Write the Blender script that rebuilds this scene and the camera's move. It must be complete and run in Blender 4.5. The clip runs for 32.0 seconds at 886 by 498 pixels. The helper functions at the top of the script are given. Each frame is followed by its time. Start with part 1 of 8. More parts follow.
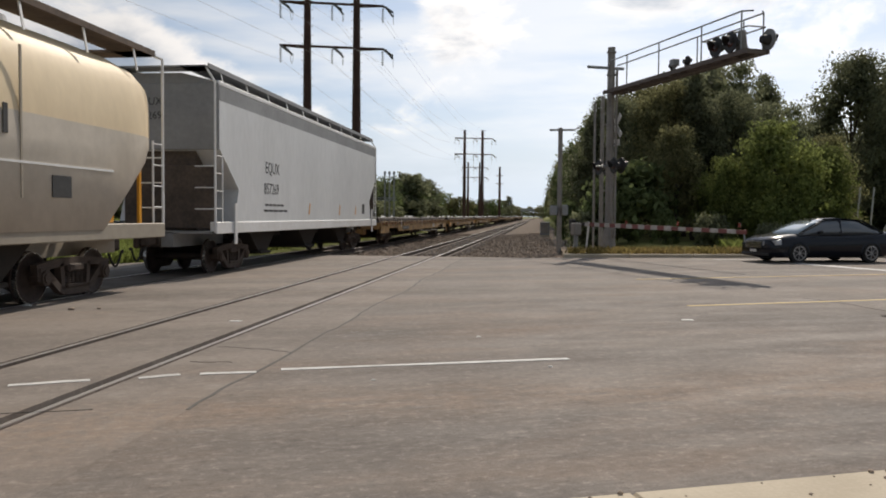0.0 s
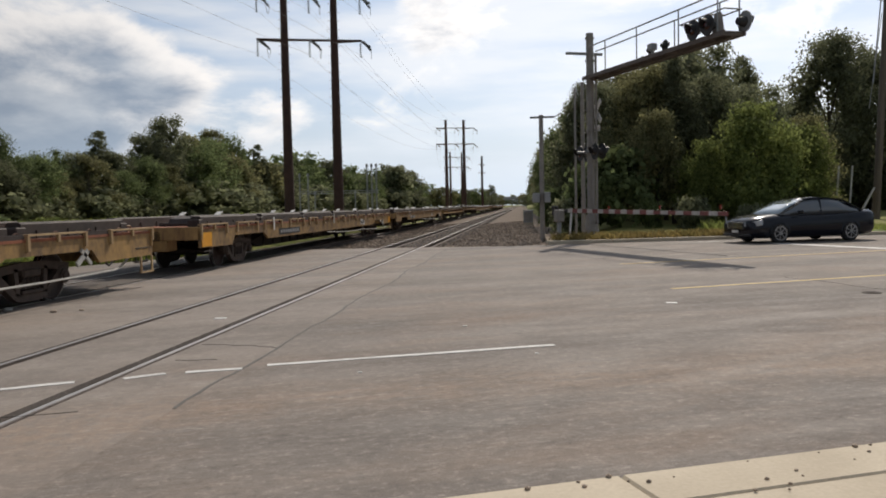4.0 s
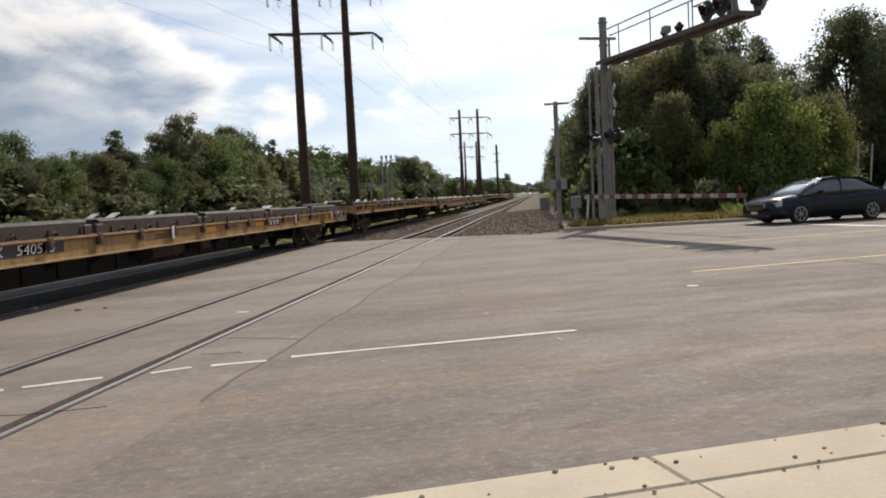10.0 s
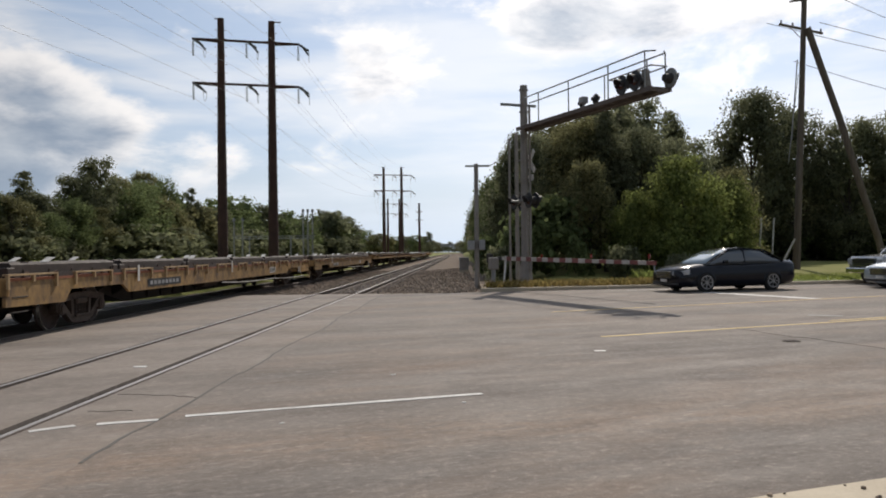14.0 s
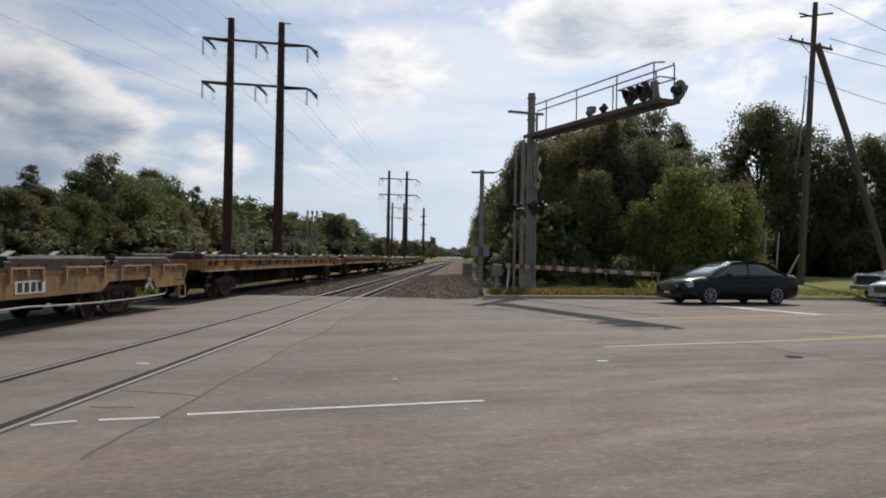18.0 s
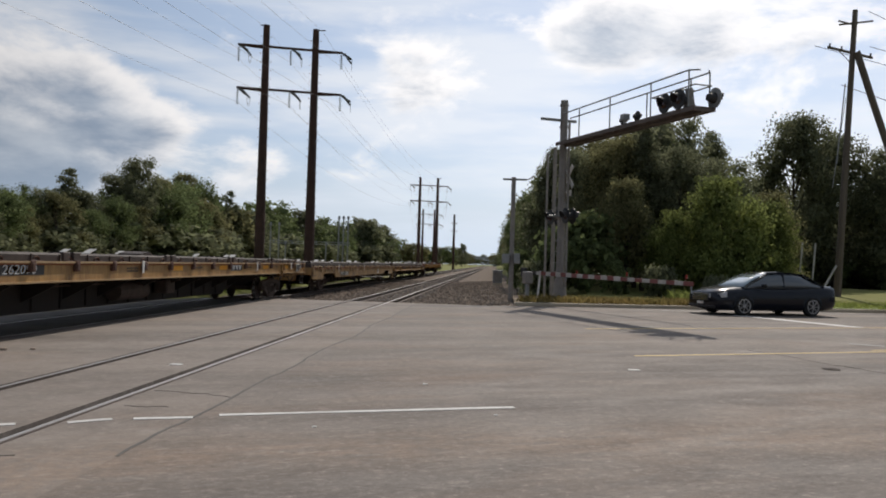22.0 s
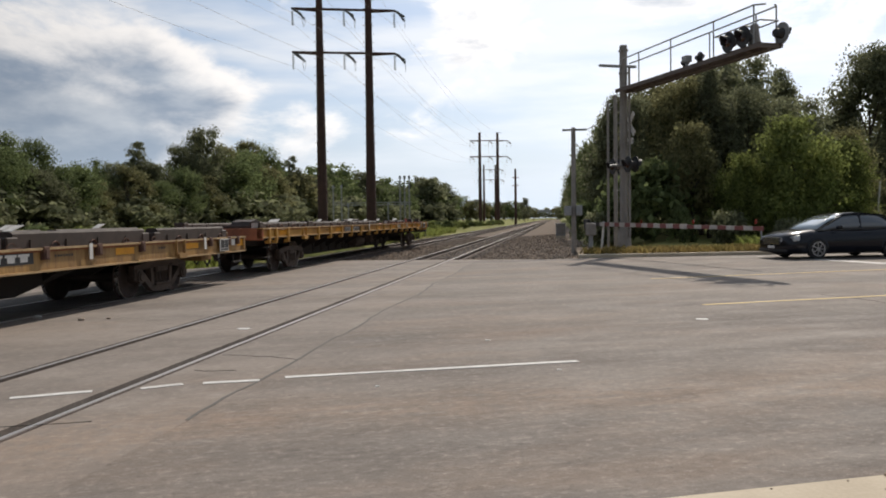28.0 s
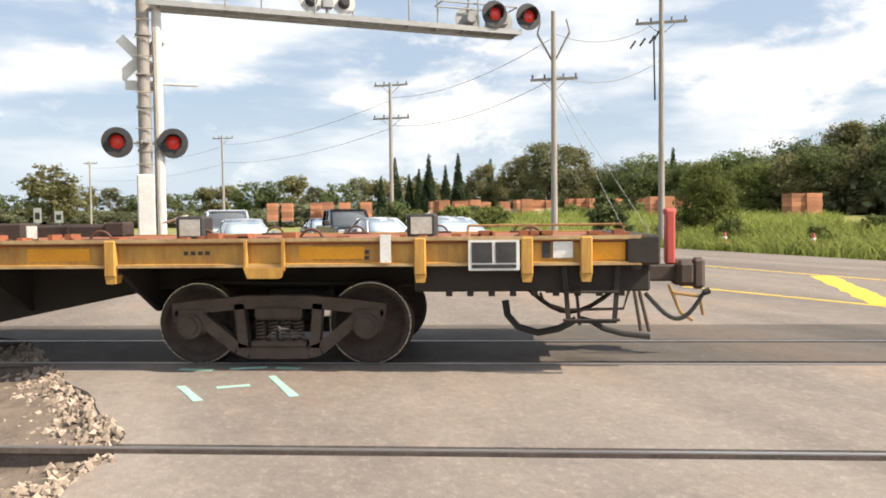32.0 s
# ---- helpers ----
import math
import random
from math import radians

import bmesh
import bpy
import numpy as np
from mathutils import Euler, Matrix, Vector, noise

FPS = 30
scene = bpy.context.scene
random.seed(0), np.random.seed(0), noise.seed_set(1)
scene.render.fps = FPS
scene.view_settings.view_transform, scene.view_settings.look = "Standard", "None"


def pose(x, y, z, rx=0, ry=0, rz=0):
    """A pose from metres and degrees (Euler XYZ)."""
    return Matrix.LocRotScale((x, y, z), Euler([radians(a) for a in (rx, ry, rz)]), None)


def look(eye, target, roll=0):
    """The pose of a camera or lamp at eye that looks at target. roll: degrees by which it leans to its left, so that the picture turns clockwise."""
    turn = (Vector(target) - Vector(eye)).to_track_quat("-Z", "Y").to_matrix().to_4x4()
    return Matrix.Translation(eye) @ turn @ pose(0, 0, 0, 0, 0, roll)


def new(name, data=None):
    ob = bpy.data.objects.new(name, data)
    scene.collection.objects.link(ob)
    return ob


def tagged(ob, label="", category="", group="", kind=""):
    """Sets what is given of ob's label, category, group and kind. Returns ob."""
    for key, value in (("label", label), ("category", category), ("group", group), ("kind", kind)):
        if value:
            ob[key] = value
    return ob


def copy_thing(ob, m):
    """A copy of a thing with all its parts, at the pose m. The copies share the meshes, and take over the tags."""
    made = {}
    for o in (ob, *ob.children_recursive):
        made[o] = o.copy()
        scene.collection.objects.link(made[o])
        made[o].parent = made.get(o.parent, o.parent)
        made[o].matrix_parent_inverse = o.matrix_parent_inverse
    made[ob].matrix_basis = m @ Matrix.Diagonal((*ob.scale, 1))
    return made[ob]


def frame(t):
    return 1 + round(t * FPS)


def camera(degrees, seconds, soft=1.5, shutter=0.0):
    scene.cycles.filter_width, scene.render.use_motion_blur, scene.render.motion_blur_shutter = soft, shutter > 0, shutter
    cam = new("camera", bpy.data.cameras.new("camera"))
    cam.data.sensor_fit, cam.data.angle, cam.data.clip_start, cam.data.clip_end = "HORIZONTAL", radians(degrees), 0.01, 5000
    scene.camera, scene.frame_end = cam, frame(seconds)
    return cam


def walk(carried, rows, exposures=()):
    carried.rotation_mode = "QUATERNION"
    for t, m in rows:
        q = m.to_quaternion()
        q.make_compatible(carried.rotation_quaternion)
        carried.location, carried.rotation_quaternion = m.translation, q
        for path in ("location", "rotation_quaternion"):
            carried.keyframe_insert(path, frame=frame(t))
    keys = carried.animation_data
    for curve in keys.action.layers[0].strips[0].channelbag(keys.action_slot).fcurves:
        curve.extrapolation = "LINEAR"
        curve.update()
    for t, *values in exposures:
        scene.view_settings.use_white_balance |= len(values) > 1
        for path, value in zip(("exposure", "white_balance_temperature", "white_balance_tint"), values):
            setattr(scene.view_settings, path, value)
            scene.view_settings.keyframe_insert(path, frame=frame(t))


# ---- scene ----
cam = camera(58.00, 32.0, 1.85)
PATH = [
    (0.0, pose(-0.032, -0.036, 1.486, 87.63, -0.46, 6.85)),
    (0.5, pose(-0.041, -0.045, 1.495, 88.17, -0.57, 7.42)),
    (1.0, pose(-0.026, -0.052, 1.490, 87.77, 0.25, 7.23)),
    (1.5, pose(-0.011, -0.044, 1.480, 87.43, 0.63, 6.24)),
    (2.0, pose(0.009, -0.031, 1.477, 87.77, -0.08, 3.58)),
    (2.5, pose(0.006, -0.010, 1.470, 87.50, -0.46, 2.05)),
    (3.0, pose(0.004, -0.003, 1.481, 87.05, -0.28, 1.30)),
    (3.5, pose(-0.009, -0.012, 1.480, 86.37, 0.62, 2.87)),
    (4.0, pose(-0.020, -0.027, 1.481, 86.95, 1.24, 5.66)),
    (4.5, pose(-0.013, -0.024, 1.494, 86.88, 2.12, 6.44)),
    (6.5, pose(-0.022, -0.024, 1.479, 86.70, 1.02, 5.54)),
    (7.0, pose(-0.040, -0.014, 1.474, 87.22, 0.32, 5.80)),
    (7.5, pose(-0.040, -0.023, 1.485, 87.06, 0.43, 5.51)),
    (8.0, pose(-0.032, -0.039, 1.480, 89.25, -0.54, 5.15)),
    (8.5, pose(-0.017, -0.042, 1.514, 91.10, 1.58, 3.46)),
    (9.0, pose(-0.044, -0.074, 1.476, 91.23, 1.25, 3.72)),
    (9.5, pose(-0.039, -0.056, 1.465, 88.24, 2.55, 4.53)),
    (10.0, pose(-0.044, -0.051, 1.466, 86.29, 2.79, 6.78)),
    (10.5, pose(-0.023, -0.042, 1.472, 85.68, 1.40, 6.78)),
    (11.0, pose(-0.011, -0.040, 1.477, 85.77, -0.17, 5.13)),
    (11.5, pose(0.004, -0.028, 1.473, 90.84, -0.42, 4.58)),
    (12.0, pose(0.027, -0.034, 1.467, 91.10, -0.63, 3.64)),
    (12.5, pose(0.044, -0.031, 1.469, 90.62, 0.55, 2.30)),
    (13.0, pose(0.054, -0.014, 1.469, 89.17, 1.59, 2.42)),
    (13.5, pose(0.046, 0.011, 1.487, 90.07, -0.32, 0.56)),
    (14.0, pose(0.071, 0.028, 1.485, 90.22, 0.64, 1.18)),
    (14.5, pose(0.095, 0.048, 1.491, 91.10, -1.22, 1.53)),
    (16.5, pose(0.043, 0.009, 1.489, 90.79, -0.64, 1.51)),
    (17.0, pose(0.049, 0.015, 1.481, 91.05, -0.11, 2.29)),
    (17.5, pose(0.042, 0.019, 1.480, 90.41, -0.59, 1.48)),
    (18.0, pose(0.046, 0.021, 1.492, 90.59, -0.98, 1.41)),
    (18.5, pose(0.038, 0.024, 1.480, 90.78, -0.24, 1.97)),
    (19.0, pose(0.043, 0.018, 1.478, 90.93, -0.18, 2.00)),
    (19.5, pose(0.045, 0.032, 1.478, 90.98, -0.40, 2.49)),
    (20.0, pose(0.024, 0.024, 1.482, 91.50, -0.71, 3.46)),
    (20.5, pose(0.009, 0.013, 1.481, 91.17, -0.79, 5.04)),
    (21.0, pose(0.011, 0.022, 1.476, 90.82, -1.28, 5.09)),
    (21.5, pose(0.021, 0.029, 1.476, 90.96, -1.54, 4.10)),
    (22.0, pose(0.025, 0.022, 1.474, 91.03, -1.73, 3.56)),
    (22.5, pose(0.033, 0.016, 1.484, 90.90, -1.62, 3.19)),
    (23.0, pose(0.049, 0.031, 1.475, 90.81, -1.22, 2.81)),
    (23.5, pose(0.051, 0.059, 1.462, 89.50, -0.18, 3.54)),
    (24.0, pose(0.013, 0.052, 1.481, 90.44, 1.59, 2.60)),
    (24.5, pose(0.070, 0.102, 1.466, 90.68, 0.77, 4.36)),
    (25.0, pose(0.069, 0.087, 1.465, 88.85, 1.01, 4.11)),
    (25.5, pose(0.078, 0.090, 1.464, 88.04, 1.22, 5.99)),
    (27.5, pose(0.097, 0.116, 1.470, 87.99, 0.78, 7.19)),
    (28.0, pose(0.083, 0.109, 1.476, 87.87, 0.76, 8.06)),
    (28.5, pose(0.034, 0.090, 1.473, 87.92, 1.17, 15.24)),
    (29.0, pose(0.055, 0.102, 1.479, 87.55, 1.02, 18.34)),
    (29.5, pose(0.051, 0.096, 1.480, 87.83, 1.09, 19.96)),
    (30.0, pose(0.043, 0.092, 1.474, 88.18, 1.13, 25.74)),
    (30.5, pose(0.019, 0.059, 1.461, 87.91, 0.95, 36.71)),
    (31.0, pose(-0.061, -0.019, 1.479, 87.02, 0.76, 49.08)),
    (31.3, pose(-0.157, -0.096, 1.493, 86.97, 0.88, 57.15)),
    (31.5, pose(-0.213, -0.149, 1.471, 87.64, 1.32, 64.16)),
    (31.6, pose(-0.199, -0.137, 1.473, 87.99, 1.04, 68.87)),
    (31.8, pose(-0.192, -0.122, 1.484, 87.92, 0.63, 80.90)),
    (32.0, pose(-0.189, -0.120, 1.484, 87.75, 0.64, 93.97)),
]
EXPOSURE = [(0, -0.05, 6900, 12), (4, -0.05, 6850, 12), (7, -0.02, 6800, 12), (8, 0.04, 6750, 12), (8.6, -0.14, 6700, 12), (9.5, -0.1, 6750, 12), (10, 0.19, 6850, 12), (10.5, 0.2, 6900, 12), (11, 0.16, 6950, 12), (12, -0.06, 6750, 12), (13, -0.04, 6750, 12), (17, -0.25, 6650, 12), (19, -0.25, 6600, 12), (22, -0.18, 6650, 12), (23, -0.1, 6700, 12), (25, -0.03, 6750, 12), (28, 0.05, 6850, 12), (29, 0.28, 6850, 12), (30, 0.47, 6900, 12), (31, 0.98, 7000, 12), (32, 1.28, 7300, 12)]
walk(cam, PATH, EXPOSURE)

# ---- world, sun, exposure ----
SUN = Vector((0.27, 1.0, 1.0)).normalized()
sun = new("sun", bpy.data.lights.new("sun", "SUN"))
sun.data.energy, sun.data.angle, sun.data.color = 3.4, radians(0.6), (1.0, 0.94, 0.85)
sun.matrix_world = look(SUN * 60, (0, 0, 0))
tagged(sun, kind="structure")


def make_world():
    """Hazy summer sky with heaped clouds; brighter round the sun's side."""
    w = bpy.data.worlds.new("sky")
    scene.world = w
    w.use_nodes = True
    nt = w.node_tree
    nt.nodes.clear()
    N, L = nt.nodes.new, nt.links.new

    def num(op, a, b=None, clamp=False):
        n = N("ShaderNodeMath")
        n.operation, n.use_clamp = op, clamp
        for i, v in enumerate((a, b)):
            if v is None:
                continue
            if isinstance(v, (int, float)):
                n.inputs[i].default_value = v
            else:
                L(v, n.inputs[i])
        return n.outputs[0]

    def vec(op, a, b, out=0):
        n = N("ShaderNodeVectorMath")
        n.operation = op
        for i, v in enumerate((a, b)):
            if isinstance(v, (tuple, Vector)):
                n.inputs[i].default_value = v
            else:
                L(v, n.inputs[i])
        return n.outputs[out]

    def step(v, a, b, c=0.0, d=1.0):
        n = N("ShaderNodeMapRange")
        n.interpolation_type = "SMOOTHSTEP"
        for k, x in (("From Min", a), ("From Max", b), ("To Min", c), ("To Max", d)):
            n.inputs[k].default_value = x
        L(v, n.inputs["Value"])
        return n.outputs[0]

    def blend(f, a, b, mode="MIX"):
        n = N("ShaderNodeMix")
        n.data_type, n.blend_type = "RGBA", mode
        for k, v in (("Factor", f), ("A", a), ("B", b)):
            if isinstance(v, (int, float)):
                n.inputs[k].default_value = v
            elif isinstance(v, tuple):
                n.inputs[k].default_value = (*v, 1)
            else:
                L(v, n.inputs[k])
        return n.outputs["Result"]

    tc = N("ShaderNodeTexCoord")
    way = tc.outputs["Generated"]
    sep = N("ShaderNodeSeparateXYZ")
    L(way, sep.inputs[0])
    # heaped clouds: bearing left of the line, height, breadth, gain
    HEAPS = ((30.8, 7.8, 0.170, 0.40), (24.8, 9.3, 0.075, 0.18), (28.5, 11.2, 0.070, 0.12), (36.5, 11.0, 0.10, 0.14), (42.0, 9.0, 0.10, 0.12), (33.0, 16.5, 0.08, 0.10),
             (4.0, 13.0, 0.075, 0.22), (-3.5, 16.0, 0.11, 0.12), (-10.0, 17.5, 0.13, 0.16), (-17.0, 14.5, 0.10, 0.14), (-24.0, 17.0, 0.11, 0.16), (7.5, 17.5, 0.08, 0.14),
             (17.0, 5.5, 0.07, 0.14), (9.0, 6.0, 0.07, 0.10), (52.0, 12.0, 0.16, 0.14), (70.0, 9.0, 0.18, 0.16), (100.0, 8.0, 0.16, 0.12), (112.0, 12.0, 0.14, 0.10))

    def density(p, detail):
        q = vec("MULTIPLY", p, (2.6, 2.6, 5.6))
        n = N("ShaderNodeTexNoise")
        n.inputs["Scale"].default_value, n.inputs["Detail"].default_value = 2.1, detail
        n.inputs["Roughness"].default_value, n.inputs["Distortion"].default_value = 0.60, 0.25
        L(q, n.inputs["Vector"])
        out = num("MULTIPLY", n.outputs["Fac"], 0.80)
        for az, el, r, gain in HEAPS:
            a_, e_ = radians(az), radians(el)
            d = (-math.sin(a_) * math.cos(e_), math.cos(a_) * math.cos(e_), math.sin(e_))
            dist = vec("DISTANCE", vec("MULTIPLY", p, (1.0, 1.0, 1.45)), (d[0], d[1], d[2] * 1.45), "Value")
            out = num("ADD", out, num("MULTIPLY", step(dist, 0.0, r * 1.35, 1.0, 0.0), gain))
        return out

    dens = density(way, 12.0)
    over = density(vec("ADD", way, (0.002, 0.007, 0.014)), 7.0)
    mask = step(dens, 0.455, 0.595)
    # the sun stands behind: edges glow, thick parts and undersides turn grey
    thick = step(over, 0.49, 0.78)
    sky = N("ShaderNodeTexSky")
    sky.sky_type, sky.sun_disc = "NISHITA", False
    sky.sun_elevation, sky.sun_rotation = math.asin(SUN.z), math.atan2(SUN.x, SUN.y)
    sky.air_density, sky.dust_density = 1.0, 1.6
    blue = vec("SCALE", sky.outputs[0], (0, 0, 0))
    blue.node.inputs["Scale"].default_value = 0.085
    blue = blend(0.55, blue, (0.43, 0.58, 0.80))
    # thin high veil, drawn out sideways
    veil = N("ShaderNodeTexNoise")
    veil.inputs["Scale"].default_value, veil.inputs["Detail"].default_value = 2.4, 7
    L(vec("MULTIPLY", way, (1.3, 2.0, 8.0)), veil.inputs["Vector"])
    blue = blend(step(veil.outputs["Fac"], 0.40, 0.66, 0.0, 0.75), blue, (0.76, 0.81, 0.87))
    belly = N("ShaderNodeTexNoise")
    belly.inputs["Scale"].default_value, belly.inputs["Detail"].default_value, belly.inputs["Roughness"].default_value = 4.0, 6, 0.55
    L(vec("MULTIPLY", way, (1.6, 1.6, 4.0)), belly.inputs["Vector"])
    grey = blend(step(belly.outputs["Fac"], 0.36, 0.64), (0.25, 0.325, 0.435), (0.50, 0.565, 0.645))
    white = blend(thick, (0.95, 0.95, 0.95), grey)
    c = blend(num("MULTIPLY", mask, 0.94), blue, white)
    # haze low down
    c = blend(step(sep.outputs[2], 0.0, 0.15, 0.70, 0.0), c, (0.50, 0.62, 0.76))
    # the sky is brighter on the sun's side
    side = vec("DOT_PRODUCT", way, (SUN.x / 0.9555, SUN.y / 0.9555, 0.0), "Value")
    gain = step(side, 0.20, 1.0, 0.60, 1.58)
    bg = N("ShaderNodeBackground")
    L(c, bg.inputs["Color"])
    L(gain, bg.inputs["Strength"])
    out = N("ShaderNodeOutputWorld")
    L(bg.outputs[0], out.inputs["Surface"])


make_world()

# ---- materials ----
MATS = {}


def mat(name, color, color2=None, rough=0.7, metal=0.0, scale=3.0, fine=40.0, bump=0.1, amount=0.5, coat=0.0, stretch=(1, 1, 1), rnd=0.0, island=0.0, spec=0.5):
    """Two-scale mottled surface: color and color2 mixed by large and fine noise, with fine relief."""
    if name in MATS:
        return MATS[name]
    m = bpy.data.materials.new(name)
    m.use_nodes = True
    nt = m.node_tree
    b = nt.nodes["Principled BSDF"]
    N, L = nt.nodes.new, nt.links.new
    tc = N("ShaderNodeTexCoord")
    mp = N("ShaderNodeMapping")
    mp.inputs["Scale"].default_value = stretch
    L(tc.outputs["Object"], mp.inputs[0])
    n1, n2 = N("ShaderNodeTexNoise"), N("ShaderNodeTexNoise")
    for n, s, d in ((n1, scale, 6), (n2, fine, 4)):
        n.inputs["Scale"].default_value, n.inputs["Detail"].default_value, n.inputs["Roughness"].default_value = s, d, 0.62
        L(mp.outputs[0], n.inputs["Vector"])
    mixf = N("ShaderNodeMix")
    mixf.data_type = "FLOAT"
    mixf.inputs["Factor"].default_value = 0.4
    L(n1.outputs["Fac"], mixf.inputs["A"]), L(n2.outputs["Fac"], mixf.inputs["B"])
    ramp = N("ShaderNodeMapRange")
    ramp.inputs["From Min"].default_value, ramp.inputs["From Max"].default_value = 0.5 - amount * 0.3, 0.5 + amount * 0.3
    ramp.inputs["From Min"].default_value = 0.36
    ramp.inputs["From Max"].default_value = 0.64
    ramp.inputs["To Max"].default_value = 1.0
    L(mixf.outputs["Result"], ramp.inputs["Value"])
    mc = N("ShaderNodeMix")
    mc.data_type = "RGBA"
    c2 = color2 or tuple(c * 0.6 for c in color)
    mc.inputs["A"].default_value, mc.inputs["B"].default_value = (*color, 1), (*c2, 1)
    L(ramp.outputs[0], mc.inputs["Factor"])
    last = mc.outputs["Result"]
    for amt, node, sock in ((rnd, "ShaderNodeObjectInfo", "Random"), (island, "ShaderNodeNewGeometry", "Random Per Island")):
        if amt:
            src = N(node)
            mr = N("ShaderNodeMapRange")
            mr.inputs["To Min"].default_value, mr.inputs["To Max"].default_value = 1 - amt, 1 + amt
            L(src.outputs[sock], mr.inputs["Value"])
            hsv = N("ShaderNodeHueSaturation")
            L(mr.outputs[0], hsv.inputs["Value"]), L(last, hsv.inputs["Color"])
            last = hsv.outputs["Color"]
    L(last, b.inputs["Base Color"])
    rr = N("ShaderNodeMapRange")
    rr.inputs["To Min"].default_value, rr.inputs["To Max"].default_value = max(rough - 0.12, 0.02), min(rough + 0.12, 1)
    L(n1.outputs["Fac"], rr.inputs["Value"])
    L(rr.outputs[0], b.inputs["Roughness"])
    b.inputs["Metallic"].default_value, b.inputs["Coat Weight"].default_value = metal, coat
    b.inputs["Specular IOR Level"].default_value = spec
    if bump:
        bp = N("ShaderNodeBump")
        bp.inputs["Strength"].default_value, bp.inputs["Distance"].default_value = bump, 0.02
        L(mixf.outputs["Result"], bp.inputs["Height"])
        L(bp.outputs[0], b.inputs["Normal"])
    MATS[name] = m
    return m


def leaf_mat(name, c1, c2):
    if name in MATS:
        return MATS[name]
    m = mat(name, c1, c2, rough=0.8, scale=0.35, fine=3.0, bump=0, rnd=0.22, island=0.4, spec=0.08)
    nt = m.node_tree
    b, out = nt.nodes["Principled BSDF"], nt.nodes["Material Output"]
    tr = nt.nodes.new("ShaderNodeBsdfTranslucent")
    nt.links.new(b.inputs["Base Color"].links[0].from_socket, tr.inputs["Color"])
    mx = nt.nodes.new("ShaderNodeMixShader")
    mx.inputs[0].default_value = 0.56
    nt.links.new(b.outputs[0], mx.inputs[1]), nt.links.new(tr.outputs[0], mx.inputs[2]), nt.links.new(mx.outputs[0], out.inputs["Surface"])
    return m


def glow_mat(name, color, strength):
    m = mat(name, color, color, rough=0.25, bump=0)
    b = m.node_tree.nodes["Principled BSDF"]
    b.inputs["Emission Color"].default_value, b.inputs["Emission Strength"].default_value = (*color, 1), strength
    return m


def glass_mat(name, color=(0.085, 0.095, 0.105), rough=0.05):
    m = mat(name, color, color, rough=rough, bump=0, coat=1.0)
    return m


YELLOW = mat("railcar_yellow", (0.43, 0.255, 0.085), (0.17, 0.088, 0.036), rough=0.6, scale=1.3, fine=11, bump=0.08, rnd=0.08, stretch=(1, 2.6, 0.40))
YELLOW_LAST = mat("last_railcar_yellow", (0.56, 0.315, 0.065), (0.32, 0.155, 0.045), rough=0.55, scale=1.3, fine=11, bump=0.08, stretch=(1, 2.2, 0.5))
STAINED = mat("stained_railcar_yellow", (0.44, 0.26, 0.085), (0.095, 0.058, 0.036), rough=0.65, scale=0.75, fine=7, bump=0.08, rnd=0.1, stretch=(1, 1.0, 0.8))
YELLOW_PALE = mat("railcar_edge_tan", (0.50, 0.36, 0.19), (0.27, 0.16, 0.08), rough=0.6, scale=2.2, fine=14, bump=0.05)
YELLOW2 = mat("bright_patch_yellow", (0.80, 0.36, 0.015), (0.62, 0.26, 0.02), rough=0.5, scale=3)
RUST = mat("deck_rust", (0.36, 0.115, 0.05), (0.16, 0.06, 0.035), rough=0.85, scale=1.5, fine=20, bump=0.2, rnd=0.12)
DIRTY_BLACK = mat("underframe_black", (0.018, 0.015, 0.013), (0.034, 0.026, 0.021), rough=0.85, scale=3, fine=30, bump=0.15)
TRUCK_BROWN = mat("truck_brown", (0.092, 0.064, 0.049), (0.046, 0.033, 0.026), rough=0.8, scale=4, fine=40, bump=0.2)
WHEEL = mat("wheel_steel", (0.078, 0.052, 0.041), (0.044, 0.031, 0.025), rough=0.7, metal=0.2, scale=6, fine=40)
TREAD = mat("worn_tread", (0.55, 0.54, 0.52), (0.38, 0.37, 0.36), rough=0.28, metal=0.9, scale=10, fine=60, bump=0.02)
GREY_BEAM = mat("rub_rail_brown", (0.046, 0.030, 0.024), (0.026, 0.018, 0.015), rough=0.75, scale=3, fine=25, bump=0.15)
PALE = mat("pale_steel", (0.52, 0.51, 0.48), (0.30, 0.28, 0.25), rough=0.5, scale=6, fine=40)
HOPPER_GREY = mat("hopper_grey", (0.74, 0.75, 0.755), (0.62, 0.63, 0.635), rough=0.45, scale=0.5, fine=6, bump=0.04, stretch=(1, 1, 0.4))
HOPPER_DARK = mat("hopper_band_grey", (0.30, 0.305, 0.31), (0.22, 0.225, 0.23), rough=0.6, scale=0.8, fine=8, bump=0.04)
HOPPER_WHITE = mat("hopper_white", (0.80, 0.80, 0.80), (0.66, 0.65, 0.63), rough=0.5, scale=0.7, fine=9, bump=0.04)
TAN = mat("hopper_tan", (0.80, 0.65, 0.43), (0.68, 0.54, 0.35), rough=0.5, scale=0.4, fine=5, bump=0.05, stretch=(1, 1, 0.5))
TAN_DUST = mat("hopper_grey_tan", (0.62, 0.555, 0.47), (0.49, 0.435, 0.365), rough=0.55, scale=0.5, fine=5, bump=0.05)
END_BROWN = mat("hopper_end_brown", (0.115, 0.088, 0.070), (0.060, 0.047, 0.040), rough=0.85, scale=1.5, fine=12, bump=0.1)
